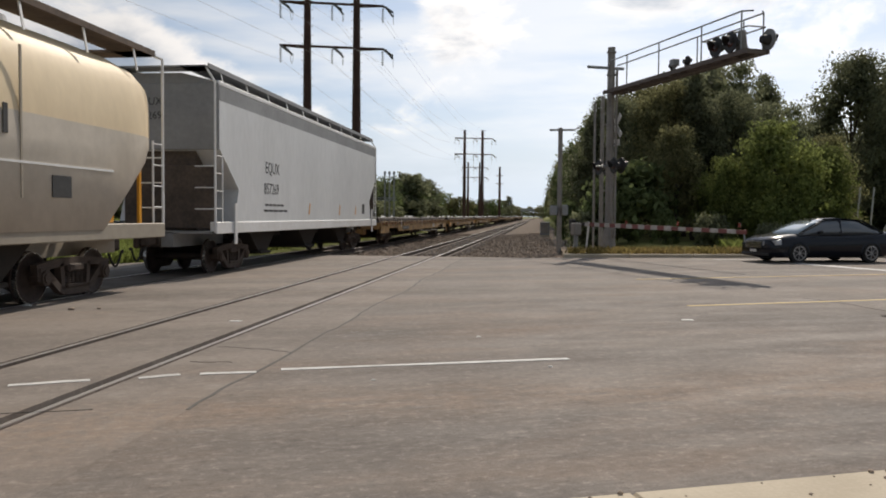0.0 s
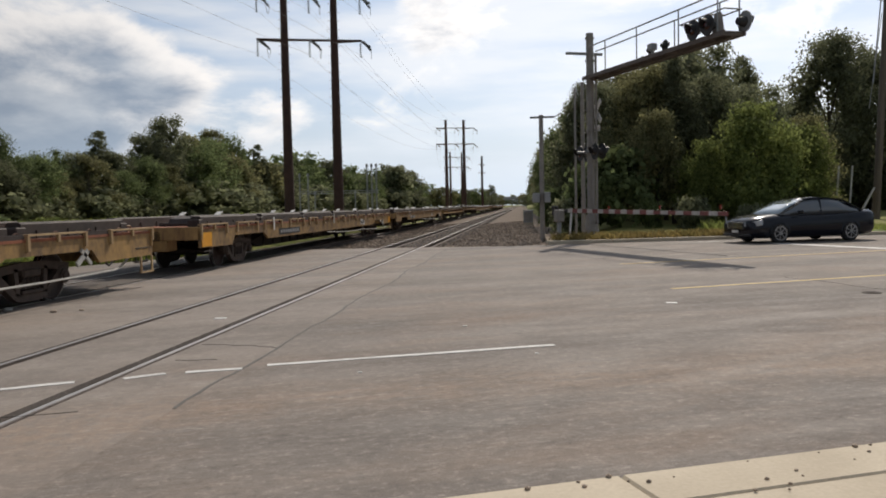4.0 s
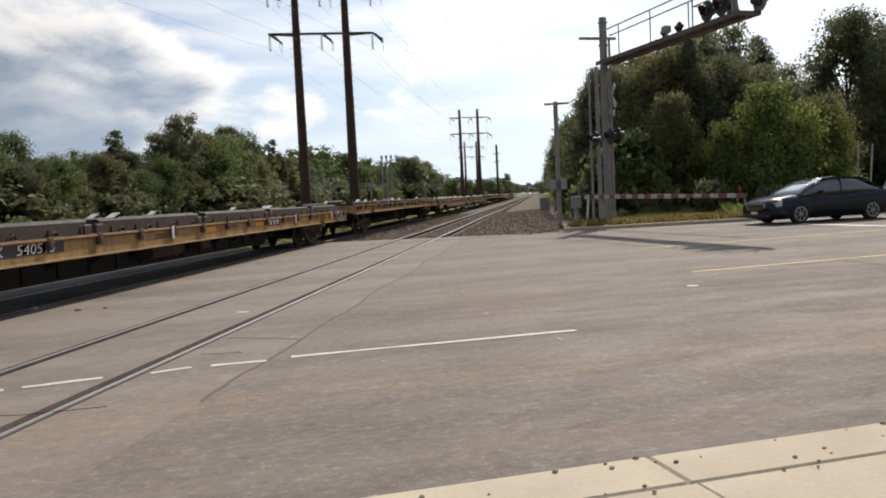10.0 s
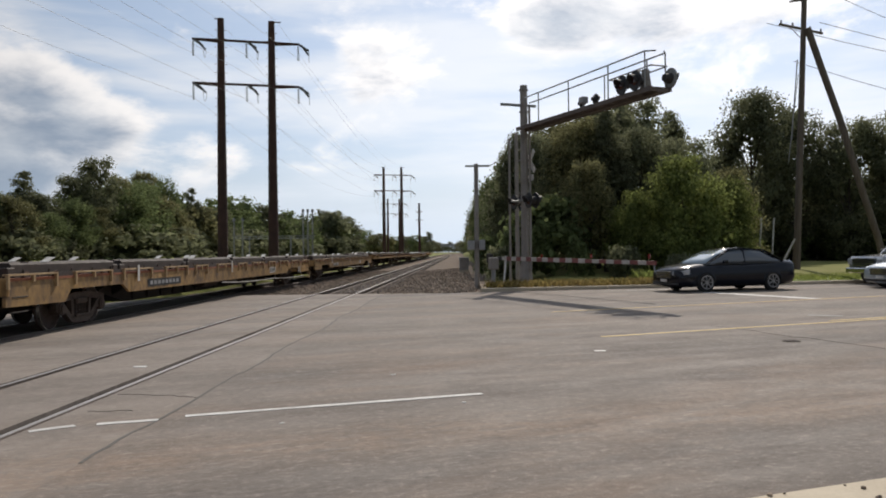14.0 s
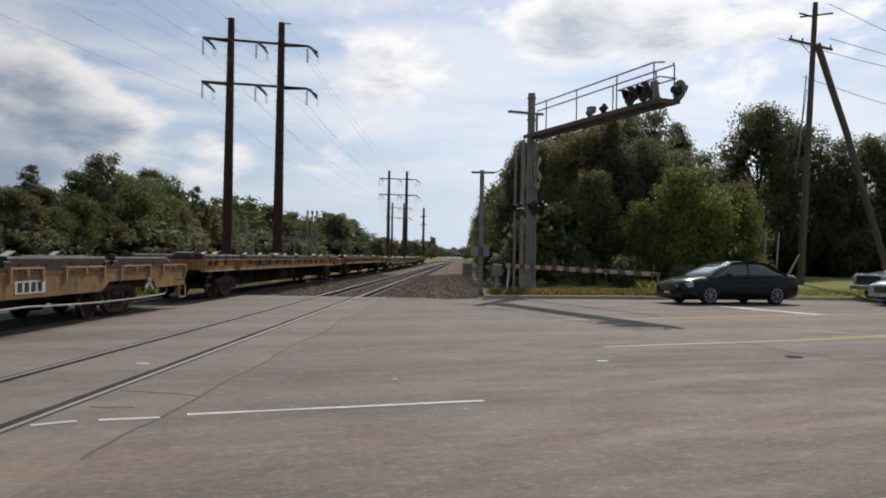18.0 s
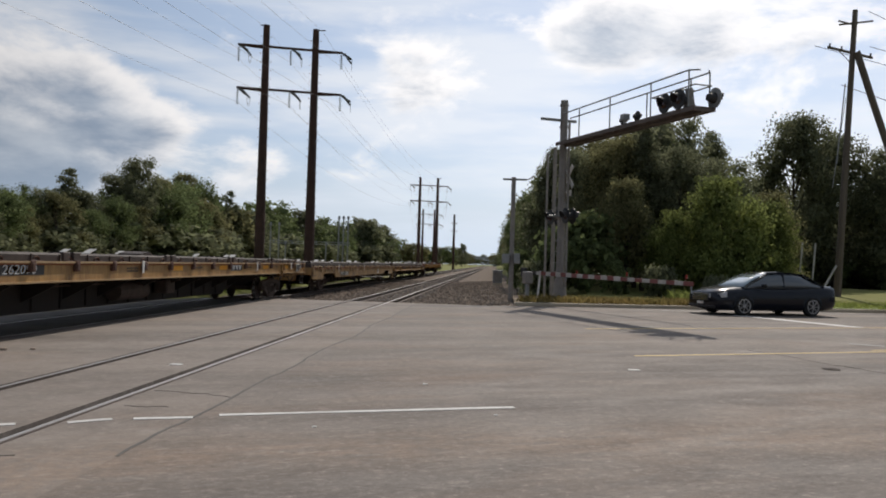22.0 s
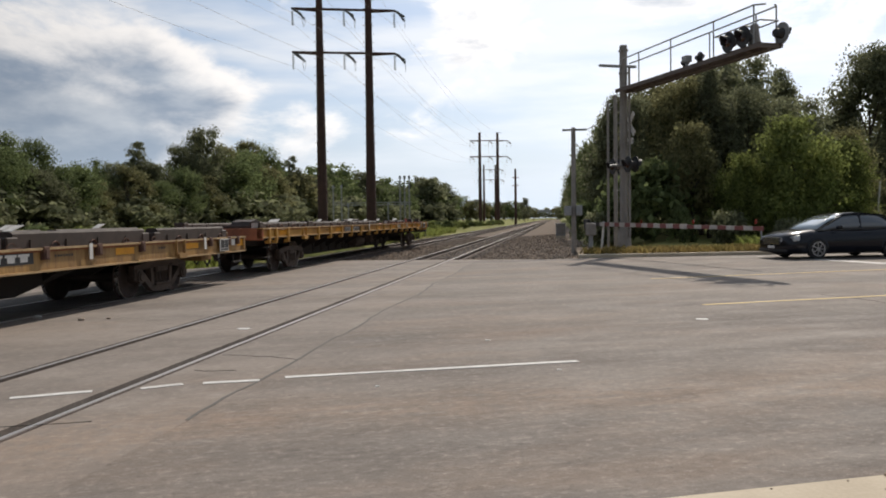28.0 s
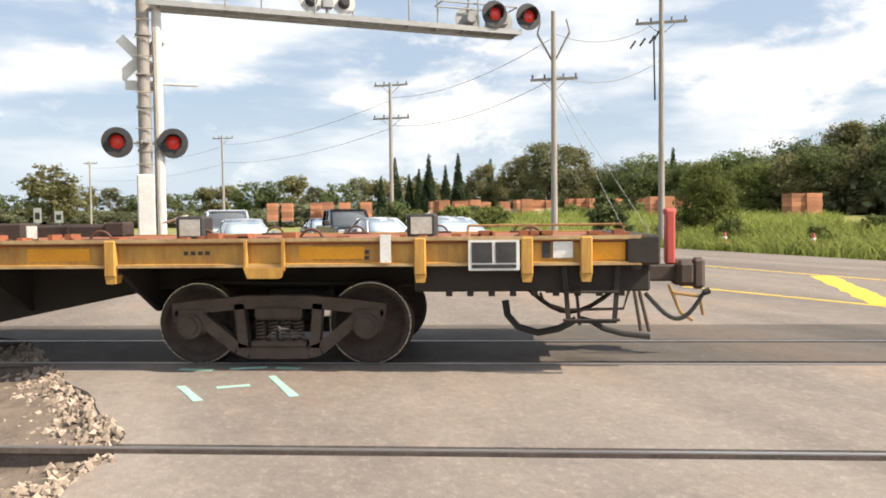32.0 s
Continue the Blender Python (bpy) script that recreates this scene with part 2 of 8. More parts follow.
WALK_BROWN = mat("roof_walk_brown", (0.15, 0.105, 0.078), (0.085, 0.062, 0.05), rough=0.85, scale=2, fine=14, bump=0.1)
ALUMINIUM = mat("bright_aluminium", (0.60, 0.585, 0.56), (0.46, 0.45, 0.43), rough=0.5, metal=0.1, scale=3, fine=25, bump=0.04)
TAN_LOW = mat("hopper_dusty_tan", (0.40, 0.35, 0.28), (0.30, 0.26, 0.21), rough=0.6, scale=0.5, fine=5, bump=0.05)
LETTER = mat("black_lettering", (0.02, 0.02, 0.022), (0.05, 0.05, 0.05), rough=0.6, scale=8, bump=0)
WHITE_LETTER = mat("white_lettering", (0.78, 0.77, 0.73), (0.55, 0.53, 0.5), rough=0.6, scale=8, bump=0)
STEEL_GREY = mat("galvanised", (0.34, 0.345, 0.345), (0.24, 0.245, 0.245), rough=0.55, metal=0.2, scale=4, fine=30, bump=0.04)
MAST_GREY = mat("mast_aluminium", (0.31, 0.285, 0.26), (0.20, 0.182, 0.165), rough=0.65, metal=0.0, scale=2, fine=20, bump=0.05)
LAMP_BLACK = mat("lamp_black", (0.018, 0.018, 0.02), (0.035, 0.034, 0.034), rough=0.6, scale=6)
RED_LENS = glow_mat("red_lens_lit", (0.42, 0.02, 0.015), 0.13)
RED_DARK = mat("red_lens_off", (0.06, 0.008, 0.008), (0.04, 0.006, 0.006), rough=0.2, bump=0, coat=0.6)
WOOD_POLE = mat("pole_wood", (0.155, 0.125, 0.10), (0.085, 0.066, 0.052), rough=0.9, scale=2.5, fine=30, bump=0.35, stretch=(4, 4, 0.3))
WOOD_GREY = mat("pole_wood_grey", (0.36, 0.33, 0.29), (0.22, 0.20, 0.175), rough=0.9, scale=2.5, fine=30, bump=0.35, stretch=(4, 4, 0.3))
PYLON = mat("weathering_steel", (0.085, 0.040, 0.028), (0.045, 0.024, 0.019), rough=0.85, scale=1.2, fine=20, bump=0.1)
WIRE = mat("wire_dark", (0.20, 0.20, 0.205), (0.27, 0.27, 0.27), rough=0.6, bump=0)
INSULATOR = mat("insulator", (0.16, 0.17, 0.18), (0.1, 0.1, 0.1), rough=0.35, bump=0)
RUST_DARK = mat("rust_brown", (0.12, 0.055, 0.036), (0.07, 0.035, 0.026), rough=0.85, scale=2, fine=20, bump=0.2)
LINE_FAINT = mat("road_paint_worn", (0.30, 0.285, 0.265), (0.20, 0.185, 0.17), rough=0.8, scale=5, fine=60, bump=0.1)
RAIL_SIDE = mat("rail_rust", (0.150, 0.118, 0.100), (0.075, 0.056, 0.047), rough=0.85, scale=5, fine=40, bump=0.2)
RAIL_TOP = mat("rail_head", (0.62, 0.58, 0.55), (0.42, 0.39, 0.37), rough=0.46, metal=1.0, scale=2, fine=40, bump=0.02, stretch=(6, 0.3, 1))
TIE = mat("tie_wood", (0.085, 0.066, 0.052), (0.045, 0.036, 0.03), rough=0.95, scale=4, fine=30, bump=0.3, rnd=0.25, stretch=(0.3, 3, 3))
STONE = mat("ballast_stone", (0.38, 0.305, 0.24), (0.21, 0.168, 0.134), rough=0.9, scale=3, fine=30, bump=0.2, island=0.4, spec=0.1)
BED = mat("ballast_bed", (0.235, 0.190, 0.152), (0.125, 0.100, 0.082), rough=0.95, scale=4, fine=30, bump=0.5, spec=0.05)
CONCRETE = mat("kerb_concrete", (0.56, 0.48, 0.36), (0.44, 0.37, 0.275), rough=0.85, scale=1.4, fine=40, bump=0.12, rnd=0.05)
LINE_WHITE = mat("road_paint_white", (0.68, 0.67, 0.64), (0.42, 0.40, 0.38), rough=0.7, scale=5, fine=60, bump=0.1)
LINE_YELLOW = mat("road_paint_yellow", (0.66, 0.46, 0.15), (0.42, 0.31, 0.14), rough=0.7, scale=5, fine=60, bump=0.1)
LINE_YELLOW_NEW = mat("road_paint_yellow_fresh", (0.78, 0.52, 0.03), (0.62, 0.42, 0.05), rough=0.6, scale=5, fine=60, bump=0.1)
PAINT_TEAL = mat("survey_paint", (0.30, 0.62, 0.52), (0.32, 0.42, 0.37), rough=0.7, scale=9, fine=70, bump=0.1)
BARK = mat("bark", (0.085, 0.068, 0.052), (0.045, 0.036, 0.028), rough=0.95, scale=3, fine=20, bump=0.5, stretch=(3, 3, 0.6))
LEAF_A = leaf_mat("leaf_oak", (0.164, 0.198, 0.084), (0.104, 0.132, 0.060))
LEAF_B = leaf_mat("leaf_dark", (0.215, 0.224, 0.130), (0.142, 0.154, 0.092))
LEAF_C = leaf_mat("leaf_lime", (0.212, 0.240, 0.076), (0.125, 0.152, 0.054))
LEAF_D = leaf_mat("leaf_olive", (0.235, 0.225, 0.108), (0.155, 0.152, 0.078))
NEEDLE = leaf_mat("needle_green", (0.070, 0.098, 0.050), (0.046, 0.068, 0.036))
GRASS = leaf_mat("grass_blades", (0.250, 0.280, 0.080), (0.170, 0.205, 0.058))
DRY_GRASS = leaf_mat("dry_grass", (0.30, 0.22, 0.09), (0.17, 0.15, 0.05))
CAR_PAINT = mat("car_paint_dark_blue", (0.007, 0.009, 0.016), (0.006, 0.007, 0.012), rough=0.2, bump=0, coat=0.25, spec=0.25)
CAR_GLASS = glass_mat("car_glass")
# pale base colour stands in for the sky mirrored in the windshield
WINDSHIELD = mat("windshield_sky_tint", (0.40, 0.48, 0.53), (0.33, 0.40, 0.45), rough=0.08, bump=0, coat=1.0, spec=0.9)
CHROME = mat("chrome", (0.75, 0.75, 0.75), (0.6, 0.6, 0.6), rough=0.15, metal=1.0, bump=0)
ALLOY = mat("alloy_wheel", (0.52, 0.52, 0.53), (0.35, 0.35, 0.36), rough=0.3, metal=0.8, bump=0)
RUBBER = mat("tyre_rubber", (0.018, 0.018, 0.018), (0.03, 0.028, 0.026), rough=0.85, scale=8)
HEADLIGHT = mat("headlamp_lens", (0.42, 0.44, 0.46), (0.28, 0.30, 0.32), rough=0.1, bump=0, coat=1.0)
TAIL_RED = mat("tail_lamp", (0.30, 0.015, 0.015), (0.2, 0.01, 0.01), rough=0.2, bump=0, coat=1.0)
GATE_RED = mat("faded_gate_red", (0.24, 0.070, 0.058), (0.17, 0.055, 0.048), rough=0.6, scale=4)
GATE_WHITE = mat("faded_gate_white", (0.52, 0.49, 0.45), (0.36, 0.33, 0.30), rough=0.6, scale=4)
RED_PAINT = mat("red_paint", (0.50, 0.075, 0.06), (0.40, 0.07, 0.055), rough=0.55, scale=4)
WHITE_PAINT = mat("white_paint", (0.76, 0.75, 0.72), (0.58, 0.56, 0.53), rough=0.5, scale=4)
BRICK_ORANGE = mat("fired_clay", (0.50, 0.22, 0.12), (0.36, 0.16, 0.09), rough=0.85, scale=2, fine=20, bump=0.2, rnd=0.3)
BRICK_TAN = mat("pale_clay", (0.55, 0.42, 0.30), (0.42, 0.31, 0.21), rough=0.85, scale=2, fine=20, bump=0.2, rnd=0.25)


# ---- mesh helpers ----
def finish(name, bm, material, smooth=False):
    me = bpy.data.meshes.new(name)
    bm.to_mesh(me)
    bm.free()
    for m in material if isinstance(material, (list, tuple)) else [material]:
        me.materials.append(m)
    if smooth:
        me.polygons.foreach_set("use_smooth", [True] * len(me.polygons))
    return me


def part(name, bm, material, parent, label="", smooth=False):
    """One mesh object under a thing or a part."""
    me = bm if isinstance(bm, bpy.types.Mesh) else finish(name, bm, material, smooth)
    ob = new(name, me)
    ob.parent = parent
    if label:
        tagged(ob, label)
    return ob


def thing(name, m, label, category, group="", kind=""):
    ob = new(name)
    ob.matrix_world = m
    ob.empty_display_size = 0.3
    return tagged(ob, label, category, group, kind)


def solid(name, bm, material, label, category="", kind="", group="", smooth=False):
    ob = new(name, finish(name, bm, material, smooth))
    return tagged(ob, label, category, group, kind)


def box(bm, a, b, bev=0.0):
    """A box between two corners, with bevelled edges where bev is given."""
    lo, hi = [min(p, q) for p, q in zip(a, b)], [max(p, q) for p, q in zip(a, b)]
    r = bmesh.ops.create_cube(bm, size=1.0, matrix=Matrix.Translation([(p + q) / 2 for p, q in zip(lo, hi)]) @ Matrix.Diagonal([*(max(q - p, 1e-4) for p, q in zip(lo, hi)), 1]))
    if bev:
        es = list({e for v in r["verts"] for e in v.link_edges})
        bmesh.ops.bevel(bm, geom=es, offset=bev, segments=1, affect="EDGES")
    return bm


def rod(bm, p, q, r, seg=8, r2=None):
    """A round bar from p to q."""
    p, q = Vector(p), Vector(q)
    d = q - p
    m = Matrix.Translation((p + q) / 2) @ d.to_track_quat("Z", "Y").to_matrix().to_4x4()
    bmesh.ops.create_cone(bm, cap_ends=True, segments=seg, radius1=r, radius2=r if r2 is None else r2, depth=d.length, matrix=m)
    return bm


def tube(bm, pts, r, seg=6):
    """One round tube along a line of points."""
    pts = [Vector(p) for p in pts]
    rings = []
    up = Vector((0.31, 0.17, 0.93)).normalized()
    for i, p in enumerate(pts):
        d = (pts[min(i + 1, len(pts) - 1)] - pts[max(i - 1, 0)]).normalized()
        a = d.cross(up if abs(d.dot(up)) < 0.95 else Vector((1, 0, 0))).normalized()
        b = d.cross(a)
        rings.append([bm.verts.new(p + (a * math.cos(2 * math.pi * k / seg) + b * math.sin(2 * math.pi * k / seg)) * r) for k in range(seg)])
    for u, v in zip(rings, rings[1:]):
        for k in range(seg):
            bm.faces.new((u[k], u[(k + 1) % seg], v[(k + 1) % seg], v[k]))
    bm.faces.new(rings[0]), bm.faces.new(rings[-1][::-1])
    bmesh.ops.recalc_face_normals(bm, faces=bm.faces)
    return bm


def hang(p, q, sag, n=14):
    p, q = Vector(p), Vector(q)
    return [p.lerp(q, k / n) - Vector((0, 0, sag * 4 * (k / n) * (1 - k / n))) for k in range(n + 1)]


def bar(bm, p, q, w, h, bev=0.0):
    """A square bar from p to q, w wide and h deep."""
    p, q = Vector(p), Vector(q)
    d = q - p
    m = Matrix.Translation((p + q) / 2) @ d.to_track_quat("Y", "Z").to_matrix().to_4x4() @ Matrix.Diagonal((w, d.length, h, 1))
    bmesh.ops.create_cube(bm, size=1.0, matrix=m)
    return bm


def prism(bm, pts, z0, z1):
    """A flat plate over the outline pts between z0 and z1."""
    lo = [bm.verts.new((x, y, z0)) for x, y in pts]
    hi = [bm.verts.new((x, y, z1)) for x, y in pts]
    n = len(pts)
    bm.faces.new(hi), bm.faces.new(lo[::-1])
    for i in range(n):
        bm.faces.new((lo[i], lo[(i + 1) % n], hi[(i + 1) % n], hi[i]))
    bmesh.ops.recalc_face_normals(bm, faces=bm.faces)
    return bm


def sweep(bm, outline, y0, y1):
    """An outline in x and z drawn out along y."""
    a = [bm.verts.new((x, y0, z)) for x, z in outline]
    b = [bm.verts.new((x, y1, z)) for x, z in outline]
    n = len(outline)
    bm.faces.new(a), bm.faces.new(b[::-1])
    for i in range(n):
        bm.faces.new((a[i], b[i], b[(i + 1) % n], a[(i + 1) % n]))
    bmesh.ops.recalc_face_normals(bm, faces=bm.faces)
    return bm


def side_plate(bm, outline, x0, x1):
    """An outline in y and z drawn out along x."""
    a = [bm.verts.new((x0, y, z)) for y, z in outline]
    b = [bm.verts.new((x1, y, z)) for y, z in outline]
    n = len(outline)
    bm.faces.new(a), bm.faces.new(b[::-1])
    for i in range(n):
        bm.faces.new((a[i], b[i], b[(i + 1) % n], a[(i + 1) % n]))
    bmesh.ops.recalc_face_normals(bm, faces=bm.faces)
    return bm


def B():
    return bmesh.new()


def lettering(name, text, size, m, material, parent, shear=0.0, sx=1.0):
    """Words as a thin mesh of Blender's own font, standing on the plane of m."""
    cu = bpy.data.curves.new(name, "FONT")
    cu.body, cu.size, cu.extrude, cu.shear = text, size, 0.002, shear
    cu.resolution_u = 2
    tmp = bpy.data.objects.new(name, cu)
    scene.collection.objects.link(tmp)
    me = bpy.data.meshes.new_from_object(tmp.evaluated_get(bpy.context.evaluated_depsgraph_get()))
    bpy.data.objects.remove(tmp)
    me.transform(m @ Matrix.Diagonal((sx, 1, 1, 1)))
    me.materials.clear()
    me.materials.append(material)
    return part(name, me, material, parent)


# ---- plan ----
RAIL_A, RAIL_C, GAUGE = -3.73, -8.26, 1.505
TRACK_1, TRACK_2 = RAIL_A - GAUGE / 2, RAIL_C - GAUGE / 2
SLOPE = 0.40


def kerb_y(x):
    return 3.79 + SLOPE * x


def far_y(x):
    return 29.4 + 0.26 * (x - 1.0)


# ---- ground ----
def asphalt_mat(name, tone, warm, streak, gritty):
    """Worn asphalt: traffic bands along the road, ragged streaks, rusty dust, pale stones in the grain."""
    m = bpy.data.materials.new(name)
    m.use_nodes = True
    nt = m.node_tree
    b = nt.nodes["Principled BSDF"]
    N, L = nt.nodes.new, nt.links.new
    tc = N("ShaderNodeTexCoord")
    rot = math.atan(SLOPE)

    def nz(scale, detail, rough, sc=(1, 1, 1), along=True, off=(0, 0, 0)):
        vr = N("ShaderNodeVectorRotate")
        vr.rotation_type = "Z_AXIS"
        vr.inputs["Angle"].default_value = -rot if along else 0.0
        L(tc.outputs["Object"], vr.inputs["Vector"])
        mp = N("ShaderNodeMapping")
        mp.inputs["Scale"].default_value, mp.inputs["Location"].default_value = sc, off
        L(vr.outputs[0], mp.inputs[0])
        n = N("ShaderNodeTexNoise")
        n.inputs["Scale"].default_value, n.inputs["Detail"].default_value, n.inputs["Roughness"].default_value = scale, detail, rough
        L(mp.outputs[0], n.inputs["Vector"])
        return n.outputs["Fac"]

    def mr(v, a, b_, c, d):
        n = N("ShaderNodeMapRange")
        for k, x in (("From Min", a), ("From Max", b_), ("To Min", c), ("To Max", d)):
            n.inputs[k].default_value = x
        L(v, n.inputs["Value"])
        return n.outputs[0]

    def mix(f, a, b_, mode="MIX"):
        n = N("ShaderNodeMix")
        n.data_type, n.blend_type = "RGBA", mode
        L(f, n.inputs["Factor"])
        for s_, v in (("A", a), ("B", b_)):
            if isinstance(v, tuple):
                n.inputs[s_].default_value = (v[0] * tone * 1.07, v[1] * tone, v[2] * tone * 0.945, 1)
            else:
                L(v, n.inputs[s_])
        return n.outputs["Result"]

    lanes = nz(0.55, 2, 0.5, (0.03, 1, 1))
    rag = nz(2.2, 7, 0.68, (streak, 1, 1))
    rag2 = nz(7.0, 5, 0.7, (streak * 1.3, 1, 1), True, (3, 9, 0))
    cloud = nz(0.33, 5, 0.6, (0.6, 1, 1), True, (11, 2, 0))
    rusty = nz(0.42, 7, 0.7, (0.5, 1.3, 1), True, (4, 21, 0))
    worn = nz(5.0, 10, 0.85, (0.8, 1, 1), True, (17, 5, 0))
    speck = nz(17, 5, 0.85, (0.7, 1, 1))
    grain = nz(85, 2, 0.7)
    c = mix(mr(lanes, 0.34, 0.66, 0, 1), (0.082, 0.076, 0.071), (0.152, 0.140, 0.128))
    c = mix(mr(cloud, 0.38, 0.66, 0, 0.5), c, (0.158, 0.140, 0.124))
    c = mix(mr(rag, 0.50, 0.74, 0, 0.26), c, (0.190, 0.176, 0.160))
    c = mix(mr(rag, 0.46, 0.26, 0, 0.32), c, (0.066, 0.062, 0.060))
    c = mix(mr(rag2, 0.54, 0.76, 0, 0.32), c, (0.230, 0.210, 0.190))
    c = mix(mr(rusty, 0.50, 0.66, 0, warm), c, (0.190, 0.140, 0.104))
    # rusty band along the edge of the nearest lane
    vr = N("ShaderNodeVectorRotate")
    vr.rotation_type = "Z_AXIS"
    vr.inputs["Angle"].default_value = -rot
    L(tc.outputs["Object"], vr.inputs["Vector"])
    sp = N("ShaderNodeSeparateXYZ")
    L(vr.outputs[0], sp.inputs[0])
    wob = N("ShaderNodeMath")
    wob.operation = "MULTIPLY_ADD"
    wob.inputs[1].default_value = 2.6
    L(cloud, wob.inputs[0]), L(sp.outputs[1], wob.inputs[2])
    off = N("ShaderNodeMath")
    off.operation = "SUBTRACT"
    off.inputs[1].default_value = 6.0 + 1.3
    L(wob.outputs[0], off.inputs[0])
    dist = N("ShaderNodeMath")
    dist.operation = "ABSOLUTE"
    L(off.outputs[0], dist.inputs[0])
    band = N("ShaderNodeMath")
    band.operation = "MULTIPLY"
    L(mr(dist.outputs[0], 0.95, 0.1, 0, 1), band.inputs[0]), L(mr(rag2, 0.34, 0.62, 0.05, 0.55), band.inputs[1])
    c = mix(band.outputs[0], c, (0.205, 0.152, 0.112))
    # pale worn flecks in the nearest lane, drawn out along the road
    fleck = nz(10.0, 6, 0.70, (0.45, 1, 1), True, (31, 8, 0))
    near = N("ShaderNodeMath")
    near.operation = "MULTIPLY"
    zone = N("ShaderNodeMath")
    zone.operation = "SUBTRACT"
    zone.inputs[1].default_value = 5.6
    L(sp.outputs[1], zone.inputs[0])
    zabs = N("ShaderNodeMath")
    zabs.operation = "ABSOLUTE"
    L(zone.outputs[0], zabs.inputs[0])
    L(mr(zabs.outputs[0], 2.4, 0.8, 0.15, 1.0), near.inputs[0]), L(mr(fleck, 0.57, 0.70, 0, 0.34 * gritty), near.inputs[1])
    c = mix(near.outputs[0], c, (0.33, 0.31, 0.285))
    c = mix(mr(worn, 0.54, 0.68, 0, 0.50 * gritty), c, (0.27, 0.245, 0.22))
    c = mix(mr(worn, 0.46, 0.33, 0, 0.42 * gritty), c, (0.062, 0.056, 0.052))
    c = mix(mr(speck, 0.54, 0.70, 0, 0.50 * gritty), c, (0.30, 0.28, 0.26))
    c = mix(mr(speck, 0.46, 0.30, 0, 0.55 * gritty), c, (0.048, 0.045, 0.043))
    c = mix(mr(grain, 0.50, 0.30, 0, 0.4 * gritty), c, (0.05, 0.047, 0.045))
    L(c, b.inputs["Base Color"])
    L(mr(rag, 0.3, 0.7, 0.95, 0.70), b.inputs["Roughness"])
    b.inputs["Specular IOR Level"].default_value = 0.3
    bp = N("ShaderNodeBump")
    bp.inputs["Strength"].default_value, bp.inputs["Distance"].default_value = 0.5, 0.006
    L(speck, bp.inputs["Height"])
    bp2 = N("ShaderNodeBump")
    bp2.inputs["Strength"].default_value, bp2.inputs["Distance"].default_value = 0.25, 0.04
    L(rag, bp2.inputs["Height"]), L(bp.outputs[0], bp2.inputs["Normal"])
    L(bp2.outputs[0], b.inputs["Normal"])
    return m


ASPHALT = asphalt_mat("asphalt", 1.34, 0.42, 0.35, 1.25)
ASPHALT2 = asphalt_mat("crossing_asphalt", 1.52, 0.3, 0.9, 0.8)
# darker asphalt: the train's contact shade is put into the colour
UNDER_TRAIN_SHADE = asphalt_mat("under_train_shade_asphalt", 0.72, 0.3, 0.6, 0.6)
PATCH_DARK = mat("joint_tar", (0.075, 0.068, 0.062), (0.13, 0.118, 0.105), rough=0.85, scale=2.2, fine=40, bump=0.25)
EARTH = mat("meadow_ground", (0.190, 0.215, 0.070), (0.235, 0.215, 0.095), rough=0.95, scale=0.12, fine=2.5, bump=0.4, spec=0.05)
DIRT = mat("dusty_earth", (0.27, 0.20, 0.125), (0.17, 0.13, 0.085), rough=0.95, scale=0.8, fine=12, bump=0.4)
LAWN = mat("mown_lawn", (0.200, 0.245, 0.055), (0.140, 0.185, 0.045), rough=0.95, scale=0.4, fine=12, bump=0.4)


def make_ground():
    # one sheet to the horizon, finer near the crossing, gently uneven away from it
    def steps():
        v = [0.0]
        s = 1.0
        while v[-1] < 3500:
            v.append(v[-1] + s)
            s = 2.0 if v[-1] < 120 else s * 1.35
        return v
    pos = steps()
    xs = np.array([-p for p in pos[:0:-1]] + pos)
    ys = xs + 20
    X, Y = np.meshgrid(xs, ys)
    Z = np.full_like(X, -0.16)
    for i in range(X.shape[0]):
        for j in range(X.shape[1]):
            x, y = X[i, j], Y[i, j]
            if abs(x) > 600 or abs(y) > 700:
                continue
            n = noise.noise(Vector((x * 0.06, y * 0.06, 1.5))) * 0.35 + noise.noise(Vector((x * 0.25, y * 0.25, 4.5))) * 0.1
            if -13.5 < x < 1.6 and (y > 27 or y < 0):
                Z[i, j] = -0.62
            elif x < -12 and y > 0.42 * x + 27:
                k = min(1, (-12 - x) / 10) * min(1, (y - 0.42 * x - 27) / 8)
                Z[i, j] += k * (0.55 + n) + 1.2 * min(1, max(0, (-40 - x) / 45)) * min(1, max(0, (y - 0.42 * x - 27) / 12))
            elif x > 3 and y > far_y(x) + 1:
                Z[i, j] += 0.2 + min(1, (y - far_y(x)) / 10) * (0.25 + n * 0.5)
    nx, ny = len(xs), len(ys)
    verts = np.stack([X.ravel(), Y.ravel(), Z.ravel()], 1)
    idx = np.arange(nx * ny).reshape(ny, nx)
    faces = np.stack([idx[:-1, :-1].ravel(), idx[:-1, 1:].ravel(), idx[1:, 1:].ravel(), idx[1:, :-1].ravel()], 1)
    me = bpy.data.meshes.new("ground")
    me.from_pydata(verts.tolist(), [], faces.tolist())
    me.polygons.foreach_set("use_smooth", [True] * len(me.polygons))
    me.materials.append(EARTH)
    return tagged(new("ground", me), "green weedy meadow reaching to the horizon", "ground", kind="structure")


make_ground()


def near_edge(x):
    """The edge of the asphalt on the camera's side, west of the pavement."""
    rag = 0.12 * noise.noise(Vector((x * 1.7, 0, 0))) + 0.05 * noise.noise(Vector((x * 6, 3, 0)))
    if x > -5.5:
        return -2.5 + 0.16 * (x + 4.4) + rag
    if x > -9.9:
        return -2.68 + 0.78 * (x + 5.5) + rag
    return -8.4 + 0.52 * (x + 9.9) + rag


